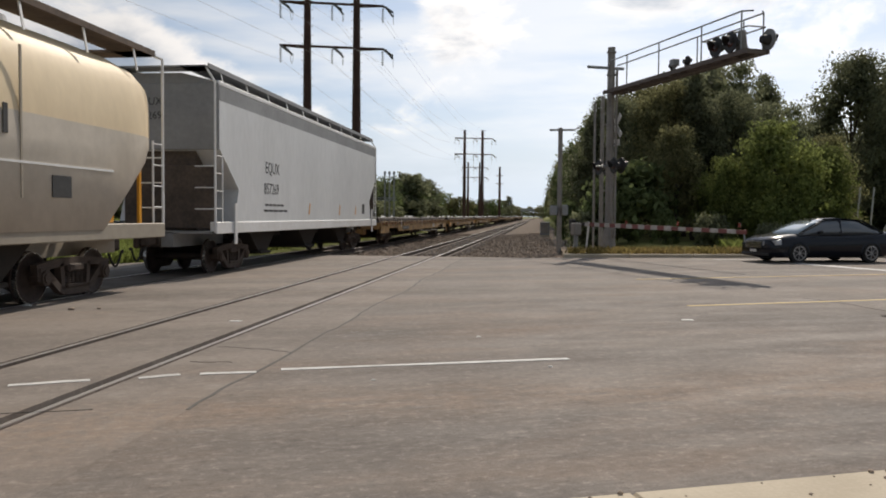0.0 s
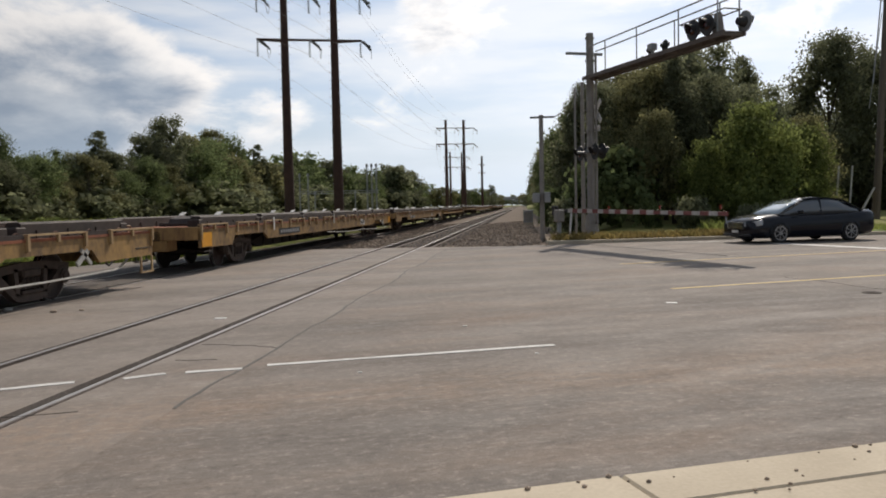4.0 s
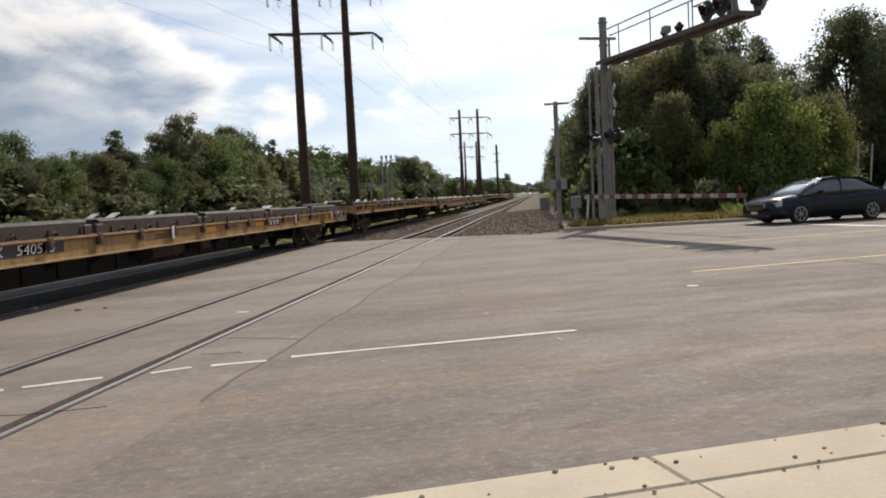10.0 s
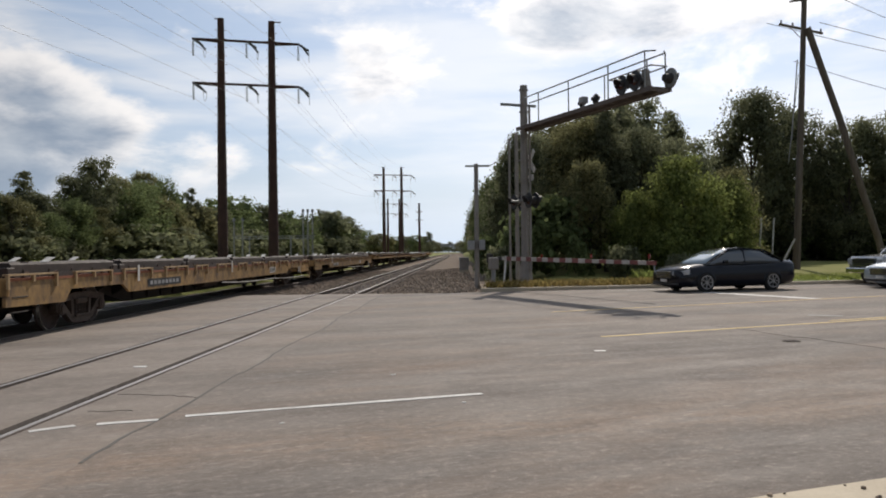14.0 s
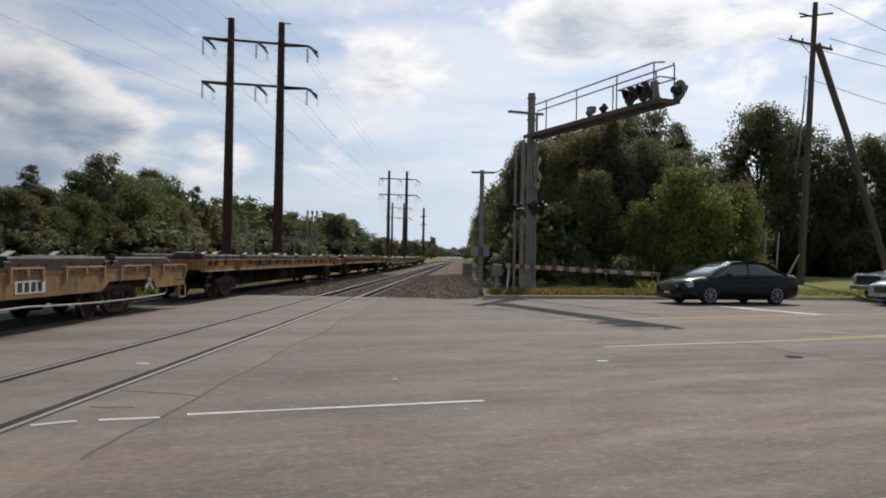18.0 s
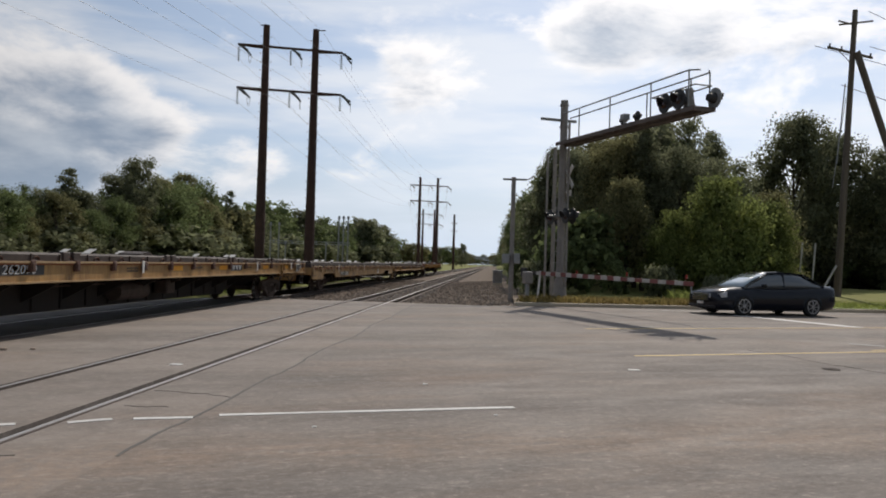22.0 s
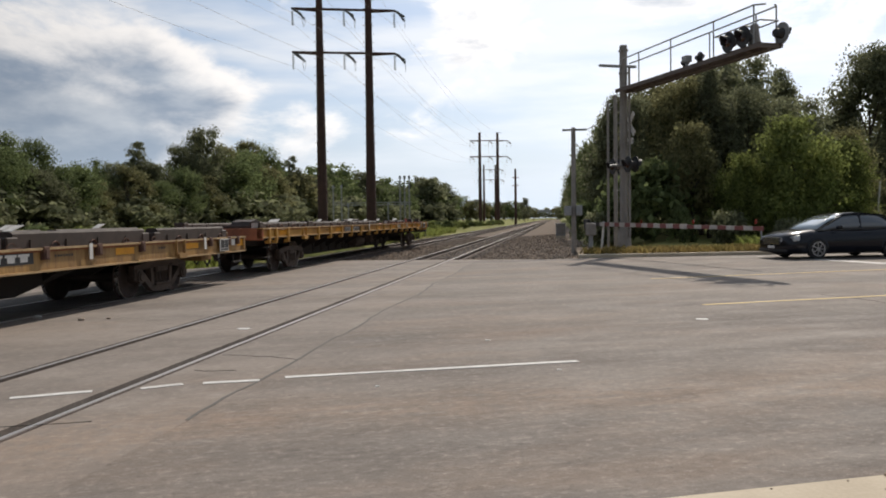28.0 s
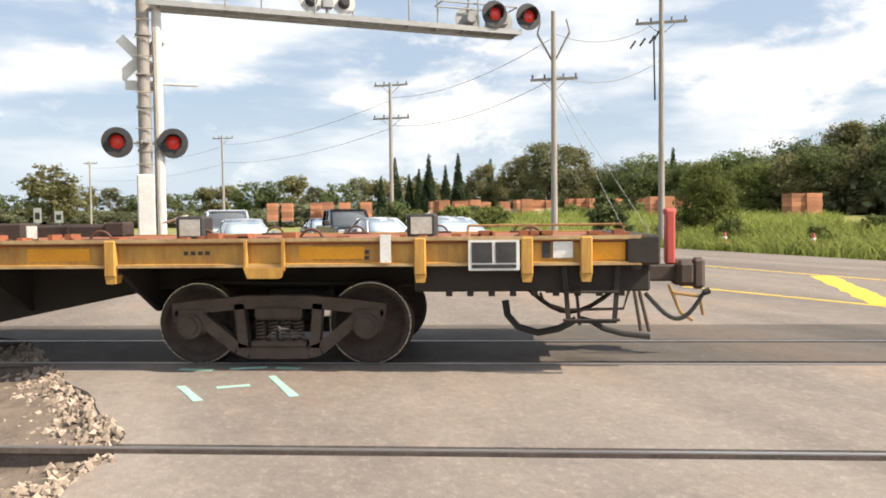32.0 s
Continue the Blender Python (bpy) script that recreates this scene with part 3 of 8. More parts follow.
def far_edge(x):
    if x > 0.4:
        return far_y(x)
    if x > -9.9:
        return 28.9
    if x > -18:
        return 14.9 + 13.2 * ((x + 18) / 8.1) ** 1.6
    return 14.9 + 0.40 * (x + 18)


def make_road():
    """The road, cut by the slots of the four rails."""
    slots = sorted([(r - 0.045, r + 0.045, r) for r in (RAIL_A, RAIL_A - GAUGE, RAIL_C, RAIL_C - GAUGE)])
    inner = {RAIL_A: -1, RAIL_A - GAUGE: 1, RAIL_C: -1, RAIL_C - GAUGE: 1}
    gaps = []
    for a, b, r in slots:
        # flangeway on the gauge side
        gaps.append((a - (0.105 if inner[r] < 0 else 0.022), b + (0.105 if inner[r] > 0 else 0.022)))
    cuts = [-90.0]
    for a, b in gaps:
        cuts += [a, b]
    cuts.append(120.0)
    panels = {}
    bm = B()
    for k in range(0, len(cuts), 2):
        x0, x1 = cuts[k], cuts[k + 1]
        crossing = x1 - x0 < 6
        n = max(2, int(min(60, (x1 - x0) / (0.25 if crossing else 1.2))))
        xs = list(np.linspace(x0, x1, n + 1))
        if x1 > 100:
            xs = [x for x in xs if x > 0.6] + list(np.linspace(x0, 0.6, 8))
            xs = sorted(set(xs))
        if x0 < -2.66 < x1:
            xs = sorted(set([x for x in xs if abs(x + 2.66) > 0.2] + [-2.66]))
        for xa, xb in zip(xs, xs[1:]):
            target = panels.setdefault(k, B()) if -11.2 < (xa + xb) / 2 < -2.66 else bm
            ya0, yb0 = (kerb_y(xa) if xa > 1.1 else near_edge(xa)), (kerb_y(xb) if xb > 1.1 else near_edge(xb))
            if xa < 1.1 < xb:
                yb0 = near_edge(xb)
            vs = [target.verts.new(v) for v in ((xa, ya0, 0), (xb, yb0, 0), (xb, far_edge(xb), 0), (xa, far_edge(xa), 0))]
            target.faces.new(vs)
    for m_ in [bm] + list(panels.values()):
        bmesh.ops.remove_doubles(m_, verts=m_.verts, dist=0.0005)
        r = bmesh.ops.extrude_face_region(m_, geom=m_.faces[:])
        bmesh.ops.translate(m_, verts=[v for v in r["geom"] if isinstance(v, bmesh.types.BMVert)], vec=(0, 0, -0.14))
        bmesh.ops.recalc_face_normals(m_, faces=m_.faces)
    # the panels at the train's track get the colour with shade in it
    for k_, p_ in panels.items():
        solid("crossing_surface", p_, UNDER_TRAIN_SHADE if k_ in (0, 2) else ASPHALT2, "smoother light grey asphalt between the rails, darkened for shade under the train", "road", "structure")
    road = solid("road", bm, ASPHALT, "worn grey asphalt road crossing the railway", "road", "structure")
    # lower bed seen in the flangeways
    bm = B()
    for a, b in gaps:
        box(bm, (a, near_edge(a) + 0.3, -0.13), (b, 28.7, -0.055))
    solid("flangeway_bed", bm, RUBBER, "dark rubber flangeway strips beside the rails", "flangeway", "structure")
    return road


make_road()


def strip(bm, p, q, w, z0=0.001, z1=0.005):
    """A painted line from p to q, w wide."""
    p, q = Vector((*p, 0)), Vector((*q, 0))
    d = (q - p).normalized()
    n = Vector((-d.y, d.x, 0)) * w / 2
    prism(bm, [(v.x, v.y) for v in (p - n, q - n, q + n, p + n)], z0, z1)


def worn_line(name, p, q, w, material, label, chips=10, seed=1):
    """A painted line with ragged edges."""
    rng = random.Random(seed)
    bm = B()
    p, q = Vector(p), Vector(q)
    d = (q - p)
    L = d.length
    d.normalize()
    n = Vector((-d.y, d.x))
    k = max(3, int(L / 0.35))
    a = [p + d * (L * i / k) - n * (w / 2 * rng.uniform(0.75, 1.05)) for i in range(k + 1)]
    b = [p + d * (L * i / k) + n * (w / 2 * rng.uniform(0.75, 1.05)) for i in range(k + 1)]
    prism(bm, [tuple(v) for v in a] + [tuple(v) for v in b[::-1]], 0.001, 0.005)
    return solid(name, bm, material, label, "road marking", "structure")


def make_markings():
    worn_line("lane_line", (-2.47, 7.34), (0.29, 8.38), 0.10, LINE_WHITE, "solid white lane line on the asphalt", seed=2)
    for i, (p, q) in enumerate((((-5.15, 5.90), (-5.05, 5.96)), ((-5.02, 6.0), (-4.76, 6.14)), ((-4.73, 6.16), (-4.66, 6.21)), ((-4.54, 6.28), (-3.98, 6.60)), ((-3.60, 6.74), (-3.31, 6.96)), ((-3.14, 7.01), (-2.66, 7.18)))):
        worn_line("lane_dash", p, q, 0.10, LINE_WHITE, "broken white lane line between the rails", seed=5 + i)
    worn_line("median_line", (2.49, 13.8), (40, 31.2), 0.12, LINE_YELLOW, "faded yellow median line", seed=12)
    worn_line("median_line", (7.6, 16.45), (40, 31.7), 0.11, LINE_YELLOW, "second faded yellow median line", seed=13)
    worn_line("median_line", (2.3, 19.5), (14, 25.1), 0.12, LINE_YELLOW, "faded yellow line beside the stop line", seed=14)
    worn_line("stop_line", (8.3, 28.1), (10.5, 23.6), 0.5, LINE_WHITE, "wide white stop line before the crossing", seed=15)
    worn_line("edge_line", (6.2, 29.5), (7.8, 29.9), 0.12, LINE_WHITE, "short white edge line by the kerb", seed=16)
    worn_line("turn_arrow", (7.75, 17.85), (8.35, 17.5), 0.35, LINE_FAINT, "worn white turn arrow", seed=17)
    worn_line("median_line", (-24.3, 5.6), (-12.6, 10.9), 0.14, LINE_YELLOW_NEW, "fresh yellow line of the painted island", seed=18)
    worn_line("median_line", (-17.0, 3.7), (-11.2, 7.2), 0.14, LINE_YELLOW_NEW, "fresh yellow line of the painted island", seed=19)
    worn_line("island_bar", (-19.6, 7.5), (-13.4, 6.1), 0.55, LINE_YELLOW_NEW, "wide yellow diagonal bar of the painted island", seed=20)
    worn_line("edge_line", (-22, 12.1), (-12.5, 16.4), 0.12, LINE_WHITE, "white edge line of the far lane", seed=24)
    for i, (p, q) in enumerate((((-7.11, -2.97), (-6.55, -2.60)), ((-7.58, -2.28), (-6.73, -1.84)), ((-7.05, -2.62), (-7.17, -2.36)), ((-7.9, -3.3), (-7.86, -2.95)), ((-7.93, -2.8), (-8.02, -2.45)), ((-8.0, -2.35), (-7.95, -2.1)))):
        worn_line("survey_mark", p, q, 0.09, PAINT_TEAL, "teal survey paint mark on the asphalt", seed=30 + i)
    rng = random.Random(3)
    # small pale road studs and scraps
    for x, y, s in ((2.13, 11.87, 0.08), (-4.2, 10.6, 0.08), (-0.75, 9.73, 0.03), (0.1, 7.9, 0.022), (-1.5, 7.0, 0.02)):
        bm = B()
        box(bm, (x - s, y - s * 0.6, 0.0), (x + s, y + s * 0.6, 0.007), 0.002)
        solid("road_stud", bm, WHITE_PAINT, "flat pale road stud on the asphalt", "road stud", group="road studs")
    bm = B()
    bmesh.ops.create_cone(bm, cap_ends=True, segments=20, radius1=0.14, radius2=0.13, depth=0.012, matrix=Matrix.Translation((5.34, 12.88, 0.006)))
    for k in range(-2, 3):
        box(bm, (5.34 - 0.1, 12.88 + k * 0.05 - 0.012, 0.011), (5.34 + 0.1, 12.88 + k * 0.05 + 0.012, 0.015))
    solid("manhole_cover", bm, TRUCK_BROWN, "dark iron manhole cover set in the road", "manhole cover")
    # long tar joint beside the track, and cracks
    bm = B()
    pts = [(-2.67 + 0.10 * noise.noise(Vector((0, y * 0.35, 0))) + 0.05 * noise.noise(Vector((2, y * 1.9, 0))), y) for y in np.arange(5.7, 28, 0.25)]
    for (xa, ya), (xb, yb) in zip(pts, pts[1:]):
        prism(bm, [(xa - 0.016, ya), (xa + 0.016, ya), (xb + 0.016, yb), (xb - 0.016, yb)], 0.0005, 0.003)
    solid("tar_joint", bm, PATCH_DARK, "long asphalt joint running beside the track", "joint", "structure")
    for ci, (x, y, dx, dy, n) in enumerate(((-3.66, 3.83, 0.075, -0.03, 6), (-3.6, 8.5, 0.14, -0.045, 8), (-4.9, 5.3, 0.2, 0.05, 8), (4.9, 15.6, 0.17, -0.42, 9), (-3.5, 7.6, 0.09, 0.02, 7))):
        bm = B()
        rng = random.Random(40 + ci)
        wide = 0.05 if ci == 0 else 0.008
        px, py = x, y
        for k in range(n):
            qx, qy = px + dx * rng.uniform(0.5, 1.3) + rng.uniform(-.03, .03), py + dy * rng.uniform(0.2, 1.6) + rng.uniform(-.04, .04)
            bar(bm, (px, py, 0.0015), (qx, qy, 0.0015), wide * rng.uniform(0.4, 1.1), 0.004)
            px, py = qx, qy
        solid("road_crack", bm, RUBBER, "open dark crack in the asphalt by the rail", "crack", "structure")


make_markings()


def make_pavement():
    """Kerb and pavement slabs on which the camera stands."""
    pav = thing("pavement", Matrix(), "pale sandy concrete pavement with tooled joints and a rounded kerb", "pavement", kind="structure")
    ang = math.atan(SLOPE)
    ux, uy = math.cos(ang), math.sin(ang)
    org = Vector((-2.35, kerb_y(-2.35), 0))
    M = Matrix.Translation(org) @ Matrix.Rotation(ang, 4, "Z")
    # in local space x runs along the kerb and -y into the pavement
    bmk = B()
    box(bmk, (0, -0.403, -0.14), (3.003, 0, 0.125), 0.016)
    mek = finish("kerb_stone", bmk, CONCRETE)
    for i in range(20):
        ob = part("kerb_stone", mek, CONCRETE, pav)
        ob.matrix_local = M @ Matrix.Translation((i * 3.006, 0, 0))
    bms = B()
    box(bms, (0, -1.489, -0.12), (1.514, 0, 0.120), 0.006)
    mes = finish("slab", bms, CONCRETE)
    for i in range(26):
        for j in range(3):
            ob = part("slab", mes, CONCRETE, pav)
            ob.matrix_local = M @ Matrix.Translation((i * 1.52, -0.408 - j * 1.495, 0))
    # crumbs of gravel on the kerb
    rng = random.Random(9)
    bm = B()
    for _ in range(60):
        x, y = rng.uniform(1.7, 6.3), rng.uniform(-0.5, -0.02)
        s = rng.uniform(0.006, 0.018)
        p = M @ Vector((x, y, 0.125 + s * 0.4))
        bmesh.ops.create_icosphere(bm, subdivisions=1, radius=s, matrix=Matrix.Translation(p) @ Matrix.Diagonal((1, rng.uniform(0.6, 1.2), 0.7, 1)))
    solid("gravel_crumbs", bm, STONE, "loose gravel crumbs lying on the kerb", "gravel", "stuff")


make_pavement()


def make_far_kerb():
    kerb = thing("far_kerb", Matrix(), "low concrete kerb along the far side of the road", "kerb", kind="structure")
    for i in range(24):
        x0 = 0.9 + i * 2.4
        bm = B()
        ang = math.atan(0.26)
        box(bm, (0, 0, -0.14), (2.46, 0.3, 0.13), 0.02)
        ob = part("kerb_stone", bm, CONCRETE, kerb)
        ob.matrix_local = Matrix.Translation((x0, far_y(x0), 0)) @ Matrix.Rotation(ang, 4, "Z")
    bm = B()
    prism(bm, [(0.9, far_y(0.9) + 0.3), (8.8, far_y(8.8) + 0.3), (8.8, far_y(8.8) + 3.2), (0.9, 33.6)], -0.1, 0.11)
    solid("dirt_verge", bm, DIRT, "dusty bare verge behind the far kerb", "verge", "structure")
    bm = B()
    prism(bm, [(12.5, far_y(12.5) + 0.3), (70, far_y(70) + 0.3), (70, 66), (22, 52), (12.5, 39)], -0.1, 0.15)
    solid("lawn", bm, LAWN, "sunlit mown lawn behind the kerb", "lawn", "structure")


make_far_kerb()


# ---- railway ----
def rail_profile(x):
    h = [(-0.036, 0.0), (0.036, 0.0), (0.036, -0.035), (0.009, -0.05), (0.009, -0.14), (0.07, -0.16), (0.07, -0.172), (-0.07, -0.172), (-0.07, -0.16), (-0.009, -0.14), (-0.009, -0.05), (-0.036, -0.035)]
    return [(x + a, b) for a, b in h]


def make_track(x0, label):
    tr = thing("railway_track", Matrix(), label, "railway track", kind="structure")
    for s, nm in ((-1, "rail"), (1, "rail")):
        x = x0 + s * GAUGE / 2
        bm = B()
        sweep(bm, [(a, b - 0.004) for a, b in rail_profile(x)], -220, 900)
        rail = part("rail", bm, RAIL_SIDE, tr)
        bm = B()
        box(bm, (x - 0.030, -220, -0.005), (x + 0.012, 900, 0.002)) if s > 0 else box(bm, (x - 0.012, -220, -0.005), (x + 0.030, 900, 0.002))
        part("running_surface", bm, RAIL_TOP, rail, "polished steel running surface")
    # ties beyond both ends of the crossing
    bmt = B()
    box(bmt, (-1.3, -0.115, -0.33), (1.3, 0.115, -0.165), 0.01)
    met = finish("tie", bmt, TIE)
    rng = random.Random(int(-x0 * 10))
    ys = [29.5 + i * 0.55 for i in range(120)] + [-3.4 - i * 0.55 + 0.35 * (x0 + 4.5) for i in range(22)]
    for y in ys:
        ob = part("tie", met, TIE, tr)
        ob.matrix_local = Matrix.Translation((x0 + rng.uniform(-.03, .03), y, rng.uniform(-.01, .005))) @ Matrix.Rotation(rng.uniform(-.015, .015), 4, "Z")
    bm = B()
    for i in range(300):
        y = 95.6 + i * 0.55
        box(bm, (x0 - 1.3, y - 0.11, -0.33), (x0 + 1.3, y + 0.11, -0.165))
    tagged(part("far_ties", bm, TIE, tr), kind="stuff")
    return tr


make_track(TRACK_1, "main railway track with worn bright rails set in asphalt")
make_track(TRACK_2, "second railway track carrying the train, rails set in asphalt")


def stone_cloud(name, spots, label, smin=0.03, smax=0.075):
    """Many broken stones as one object."""
    base_v = np.array([(1, 0, 0), (-1, 0, 0), (0, 1, 0), (0, -1, 0), (0, 0, 1), (0, 0, -1)], float)
    base_f = np.array([(0, 2, 4), (2, 1, 4), (1, 3, 4), (3, 0, 4), (2, 0, 5), (1, 2, 5), (3, 1, 5), (0, 3, 5)])
    rng = np.random.default_rng(5)
    n = len(spots)
    s = rng.uniform(smin, smax, (n, 1, 1)) * rng.uniform(0.6, 1.25, (n, 6, 1))
    v = base_v[None] * s
    a = rng.uniform(0, 6.28, n)
    t = rng.uniform(-0.9, 0.9, n)
    ca, sa, ct, st = np.cos(a), np.sin(a), np.cos(t), np.sin(t)
    R = np.zeros((n, 3, 3))
    R[:, 0, 0], R[:, 0, 1], R[:, 1, 0], R[:, 1, 1], R[:, 2, 2] = ca, -sa, sa, ca, 1
    T = np.zeros((n, 3, 3))
    T[:, 0, 0], T[:, 1, 1], T[:, 1, 2], T[:, 2, 1], T[:, 2, 2] = 1, ct, -st, st, ct
    v = np.einsum("nij,nkj->nki", R @ T, v) + np.array(spots)[:, None, :]
    f = base_f[None] + (np.arange(n) * 6)[:, None, None]
    me = bpy.data.meshes.new(name)
    me.from_pydata(v.reshape(-1, 3).tolist(), [], f.reshape(-1, 3).tolist())
    me.materials.append(STONE)
    return tagged(new(name, me), label, "ballast", kind="stuff")


def bed_z(x, y):
    """Height of the ballast across the line: two level tops with shoulders."""
    d1, d2 = abs(x - TRACK_1), abs(x - TRACK_2)
    d = min(d1, d2)
    if TRACK_2 < x < TRACK_1:
        z = -0.2
    else:
        z = -0.2 - max(0, d - 1.7) * 0.12
    if x > -2.8 and y > 28:
        z = max(z, -0.2 + 0.14 * min(1, max(0, (x + 2.8) / 2.5)) * min(1, (y - 28) / 3))
    if y < 0 and -9.9 < x < -2:
        # crumbled ramp up to the asphalt's edge
        k = min(1, max(0, (near_edge(x) - y) / 0.7))
        z = -0.035 * (1 - k) + z * k
    return z + 0.03 * noise.noise(Vector((x * 0.9, y * 0.9, 0)))


def make_ballast():
    bm = B()
    for ylist in (np.concatenate([np.arange(28.7, 70, 1.0), np.arange(70, 400, 12), [900]]), np.concatenate([np.arange(-2.2, -14, -1.0), [-40, -220]])):
        xs = np.linspace(-13.8, 1.9, 40)
        grid = []
        for y in ylist:
            row = []
            for x in xs:
                yy = y
                if y == ylist[0] and y < 0:
                    yy = near_edge(x) + 0.25
                elif y < 0 and y > -14:
                    yy = y + (near_edge(x) + 2.0 if near_edge(x) + 2.0 < 0 else 0)
                row.append(bm.verts.new((x, yy, bed_z(x, yy))))
            grid.append(row)
        for r0, r1 in zip(grid, grid[1:]):
            for k in range(len(xs) - 1):
                bm.faces.new((r0[k], r0[k + 1], r1[k + 1], r1[k]))
    bmesh.ops.recalc_face_normals(bm, faces=bm.faces)
    solid("ballast_bed", bm, BED, "grey brown stone ballast bed under the tracks", "ballast", "structure")
    OIL_BED = mat("oily_ballast", (0.085, 0.062, 0.048), (0.050, 0.038, 0.031), rough=0.95, scale=2.5, fine=30, bump=0.5, spec=0.05)
    for c in (TRACK_1, TRACK_2):
        bm = B()
        box(bm, (c - 1.02, 29.0, -0.30), (c + 1.02, 900, -0.172 if c == TRACK_1 else -0.178))
        solid("oily_ballast", bm, OIL_BED, "dark oil-stained ballast between the rails", "ballast", "structure")
    rng = random.Random(11)
    spots = []
    while len(spots) < 15000:
        y = 28.8 + 45 * rng.random() ** 1.7
        x = rng.uniform(-11.9, 0.8)
        if any(abs(x - (c + s * GAUGE / 2)) < 0.1 for c in (TRACK_1, TRACK_2) for s in (-1, 1)):
            continue
        if abs(x - TRACK_1) < 1.0 and rng.random() < 0.75:
            continue
        spots.append((x, y, bed_z(x, y) + rng.uniform(-0.005, 0.035)))
    while len(spots) < 24000:
        x = rng.uniform(-11.5, -2.0)
        y = near_edge(x) - 0.02 - 7 * rng.random() ** 1.6
        if any(abs(x - (c + s * GAUGE / 2)) < 0.1 for c in (TRACK_1, TRACK_2) for s in (-1, 1)):
            continue
        spots.append((x, y, bed_z(x, y) + rng.uniform(-0.005, 0.035)))
    stone_cloud("ballast", spots[:15000], "loose broken ballast stones between and beside the rails")
    stone_cloud("ballast", spots[15000:], "small dusty ballast stones at the asphalt's broken edge", 0.018, 0.05)


make_ballast()


# ---- the train ----
PITCH = 28.9
# slack between the cars, by car from the head of the train
SLACK = (0.05, 0.85, 1.5, 1.5, 1.45, 1.45, 1.45, 1.4, 1.15, 1.0, 0.5, 0.0)


def train_y(t):
    """Where the middle of the last flatcar stands at t seconds."""
    u = t - 32.0
    lag = np.interp(t, [0, 7, 19, 25, 30, 32], [-0.9, -1.15, -0.35, -0.2, 0, 0])
    return float(-12.42 - 11.55 * u + 0.0128 * u * u + lag)


SHARED = {}


def shared(key, build, material, smooth=False):
    """A mesh that is built once for alike parts."""
    if key not in SHARED:
        bm = B()
        build(bm)
        SHARED[key] = finish(key, bm, material, smooth)
    return SHARED[key]


def turned(bm, profile, seg=28):
    """A wheel-like solid about the x axis from (x, radius) pairs."""
    rings = []
    for x, r in profile:
        rings.append([bm.verts.new((x, r * math.cos(2 * math.pi * k / seg), r * math.sin(2 * math.pi * k / seg))) for k in range(seg)])
    for a, b in zip(rings, rings[1:]):
        for k in range(seg):
            bm.faces.new((a[k], a[(k + 1) % seg], b[(k + 1) % seg], b[k]))
    bm.faces.new(rings[0]), bm.faces.new(rings[-1][::-1])
    bmesh.ops.recalc_face_normals(bm, faces=bm.faces)


def build_wheelset(bm):
    rod(bm, (-0.98, 0, 0), (0.98, 0, 0), 0.08, 12)
    for s in (-1, 1):
        turned(bm, [(s * 0.685, 0.12), (s * 0.685, 0.40), (s * 0.70, 0.445), (s * 0.715, 0.43), (s * 0.735, 0.415), (s * 0.80, 0.412), (s * 0.80, 0.36), (s * 0.765, 0.345), (s * 0.755, 0.17), (s * 0.80, 0.13), (s * 0.80, 0.09)], 30)


def build_treads(bm):
    for s in (1,):
        for a0 in range(36):
            a, b = 2 * math.pi * a0 / 36, 2 * math.pi * (a0 + 1) / 36
            w = [(s * x, 0.418 * math.cos(v), 0.418 * math.sin(v)) for x, v in ((0.735, a), (0.735, b), (0.803, b), (0.803, a))]
            q = [(s * 0.803, r * math.cos(v), r * math.sin(v)) for r, v in ((0.409, a), (0.409, b), (0.418, b), (0.418, a))]
            bm.faces.new([bm.verts.new(p) for p in q]), bm.faces.new([bm.verts.new(p) for p in w])
    bmesh.ops.remove_doubles(bm, verts=bm.verts, dist=0.0015)
    bmesh.ops.recalc_face_normals(bm, faces=bm.faces)


def build_side_frame(bm):
    """Cast side frame with its two window openings; x is the outer face."""
    t0, t1 = 0.90, 1.02
    z = 0.42

    def beam(pts, w):
        for (ya, za), (yb, zb) in zip(pts, pts[1:]):
            bar(bm, ((t0 + t1) / 2, ya, za), ((t0 + t1) / 2, yb, zb), t1 - t0, w)
    for s in (-1, 1):
        beam([(s * 1.08, z + 0.16), (s * 0.72, z + 0.20), (s * 0.34, z + 0.235), (0, z + 0.24)], 0.13)
        beam([(s * 1.06, z + 0.10), (s * 0.78, z + 0.06), (s * 0.42, z - 0.23), (s * 0.30, z - 0.27), (0, z - 0.275)], 0.12)
        beam([(s * 0.40, z + 0.22), (s * 0.36, z - 0.22)], 0.10)
        rod(bm, (t0 - 0.08, s * 0.89, z), (t1 + 0.05, s * 0.89, z), 0.125, 14)
        box(bm, (t0 - 0.02, s * 0.89 - 0.15, z - 0.08), (t1 + 0.015, s * 0.89 + 0.15, z + 0.19), 0.03)
        rod(bm, (t1 + 0.045, s * 0.89, z), (t1 + 0.075, s * 0.89, z), 0.085, 10)
    box(bm, (t0 + 0.01, -0.24, z + 0.06), (t1 + 0.03, 0.24, z + 0.20), 0.03)
    box(bm, (t0 - 0.02, -0.28, z - 0.21), (t1 + 0.03, 0.28, z - 0.15), 0.015)


def build_spring(bm):
    n = 40
    tube(bm, [Vector((0.05 * math.cos(k * 0.9), 0.05 * math.sin(k * 0.9), k / n * 0.20)) for k in range(n + 1)], 0.011, 4)


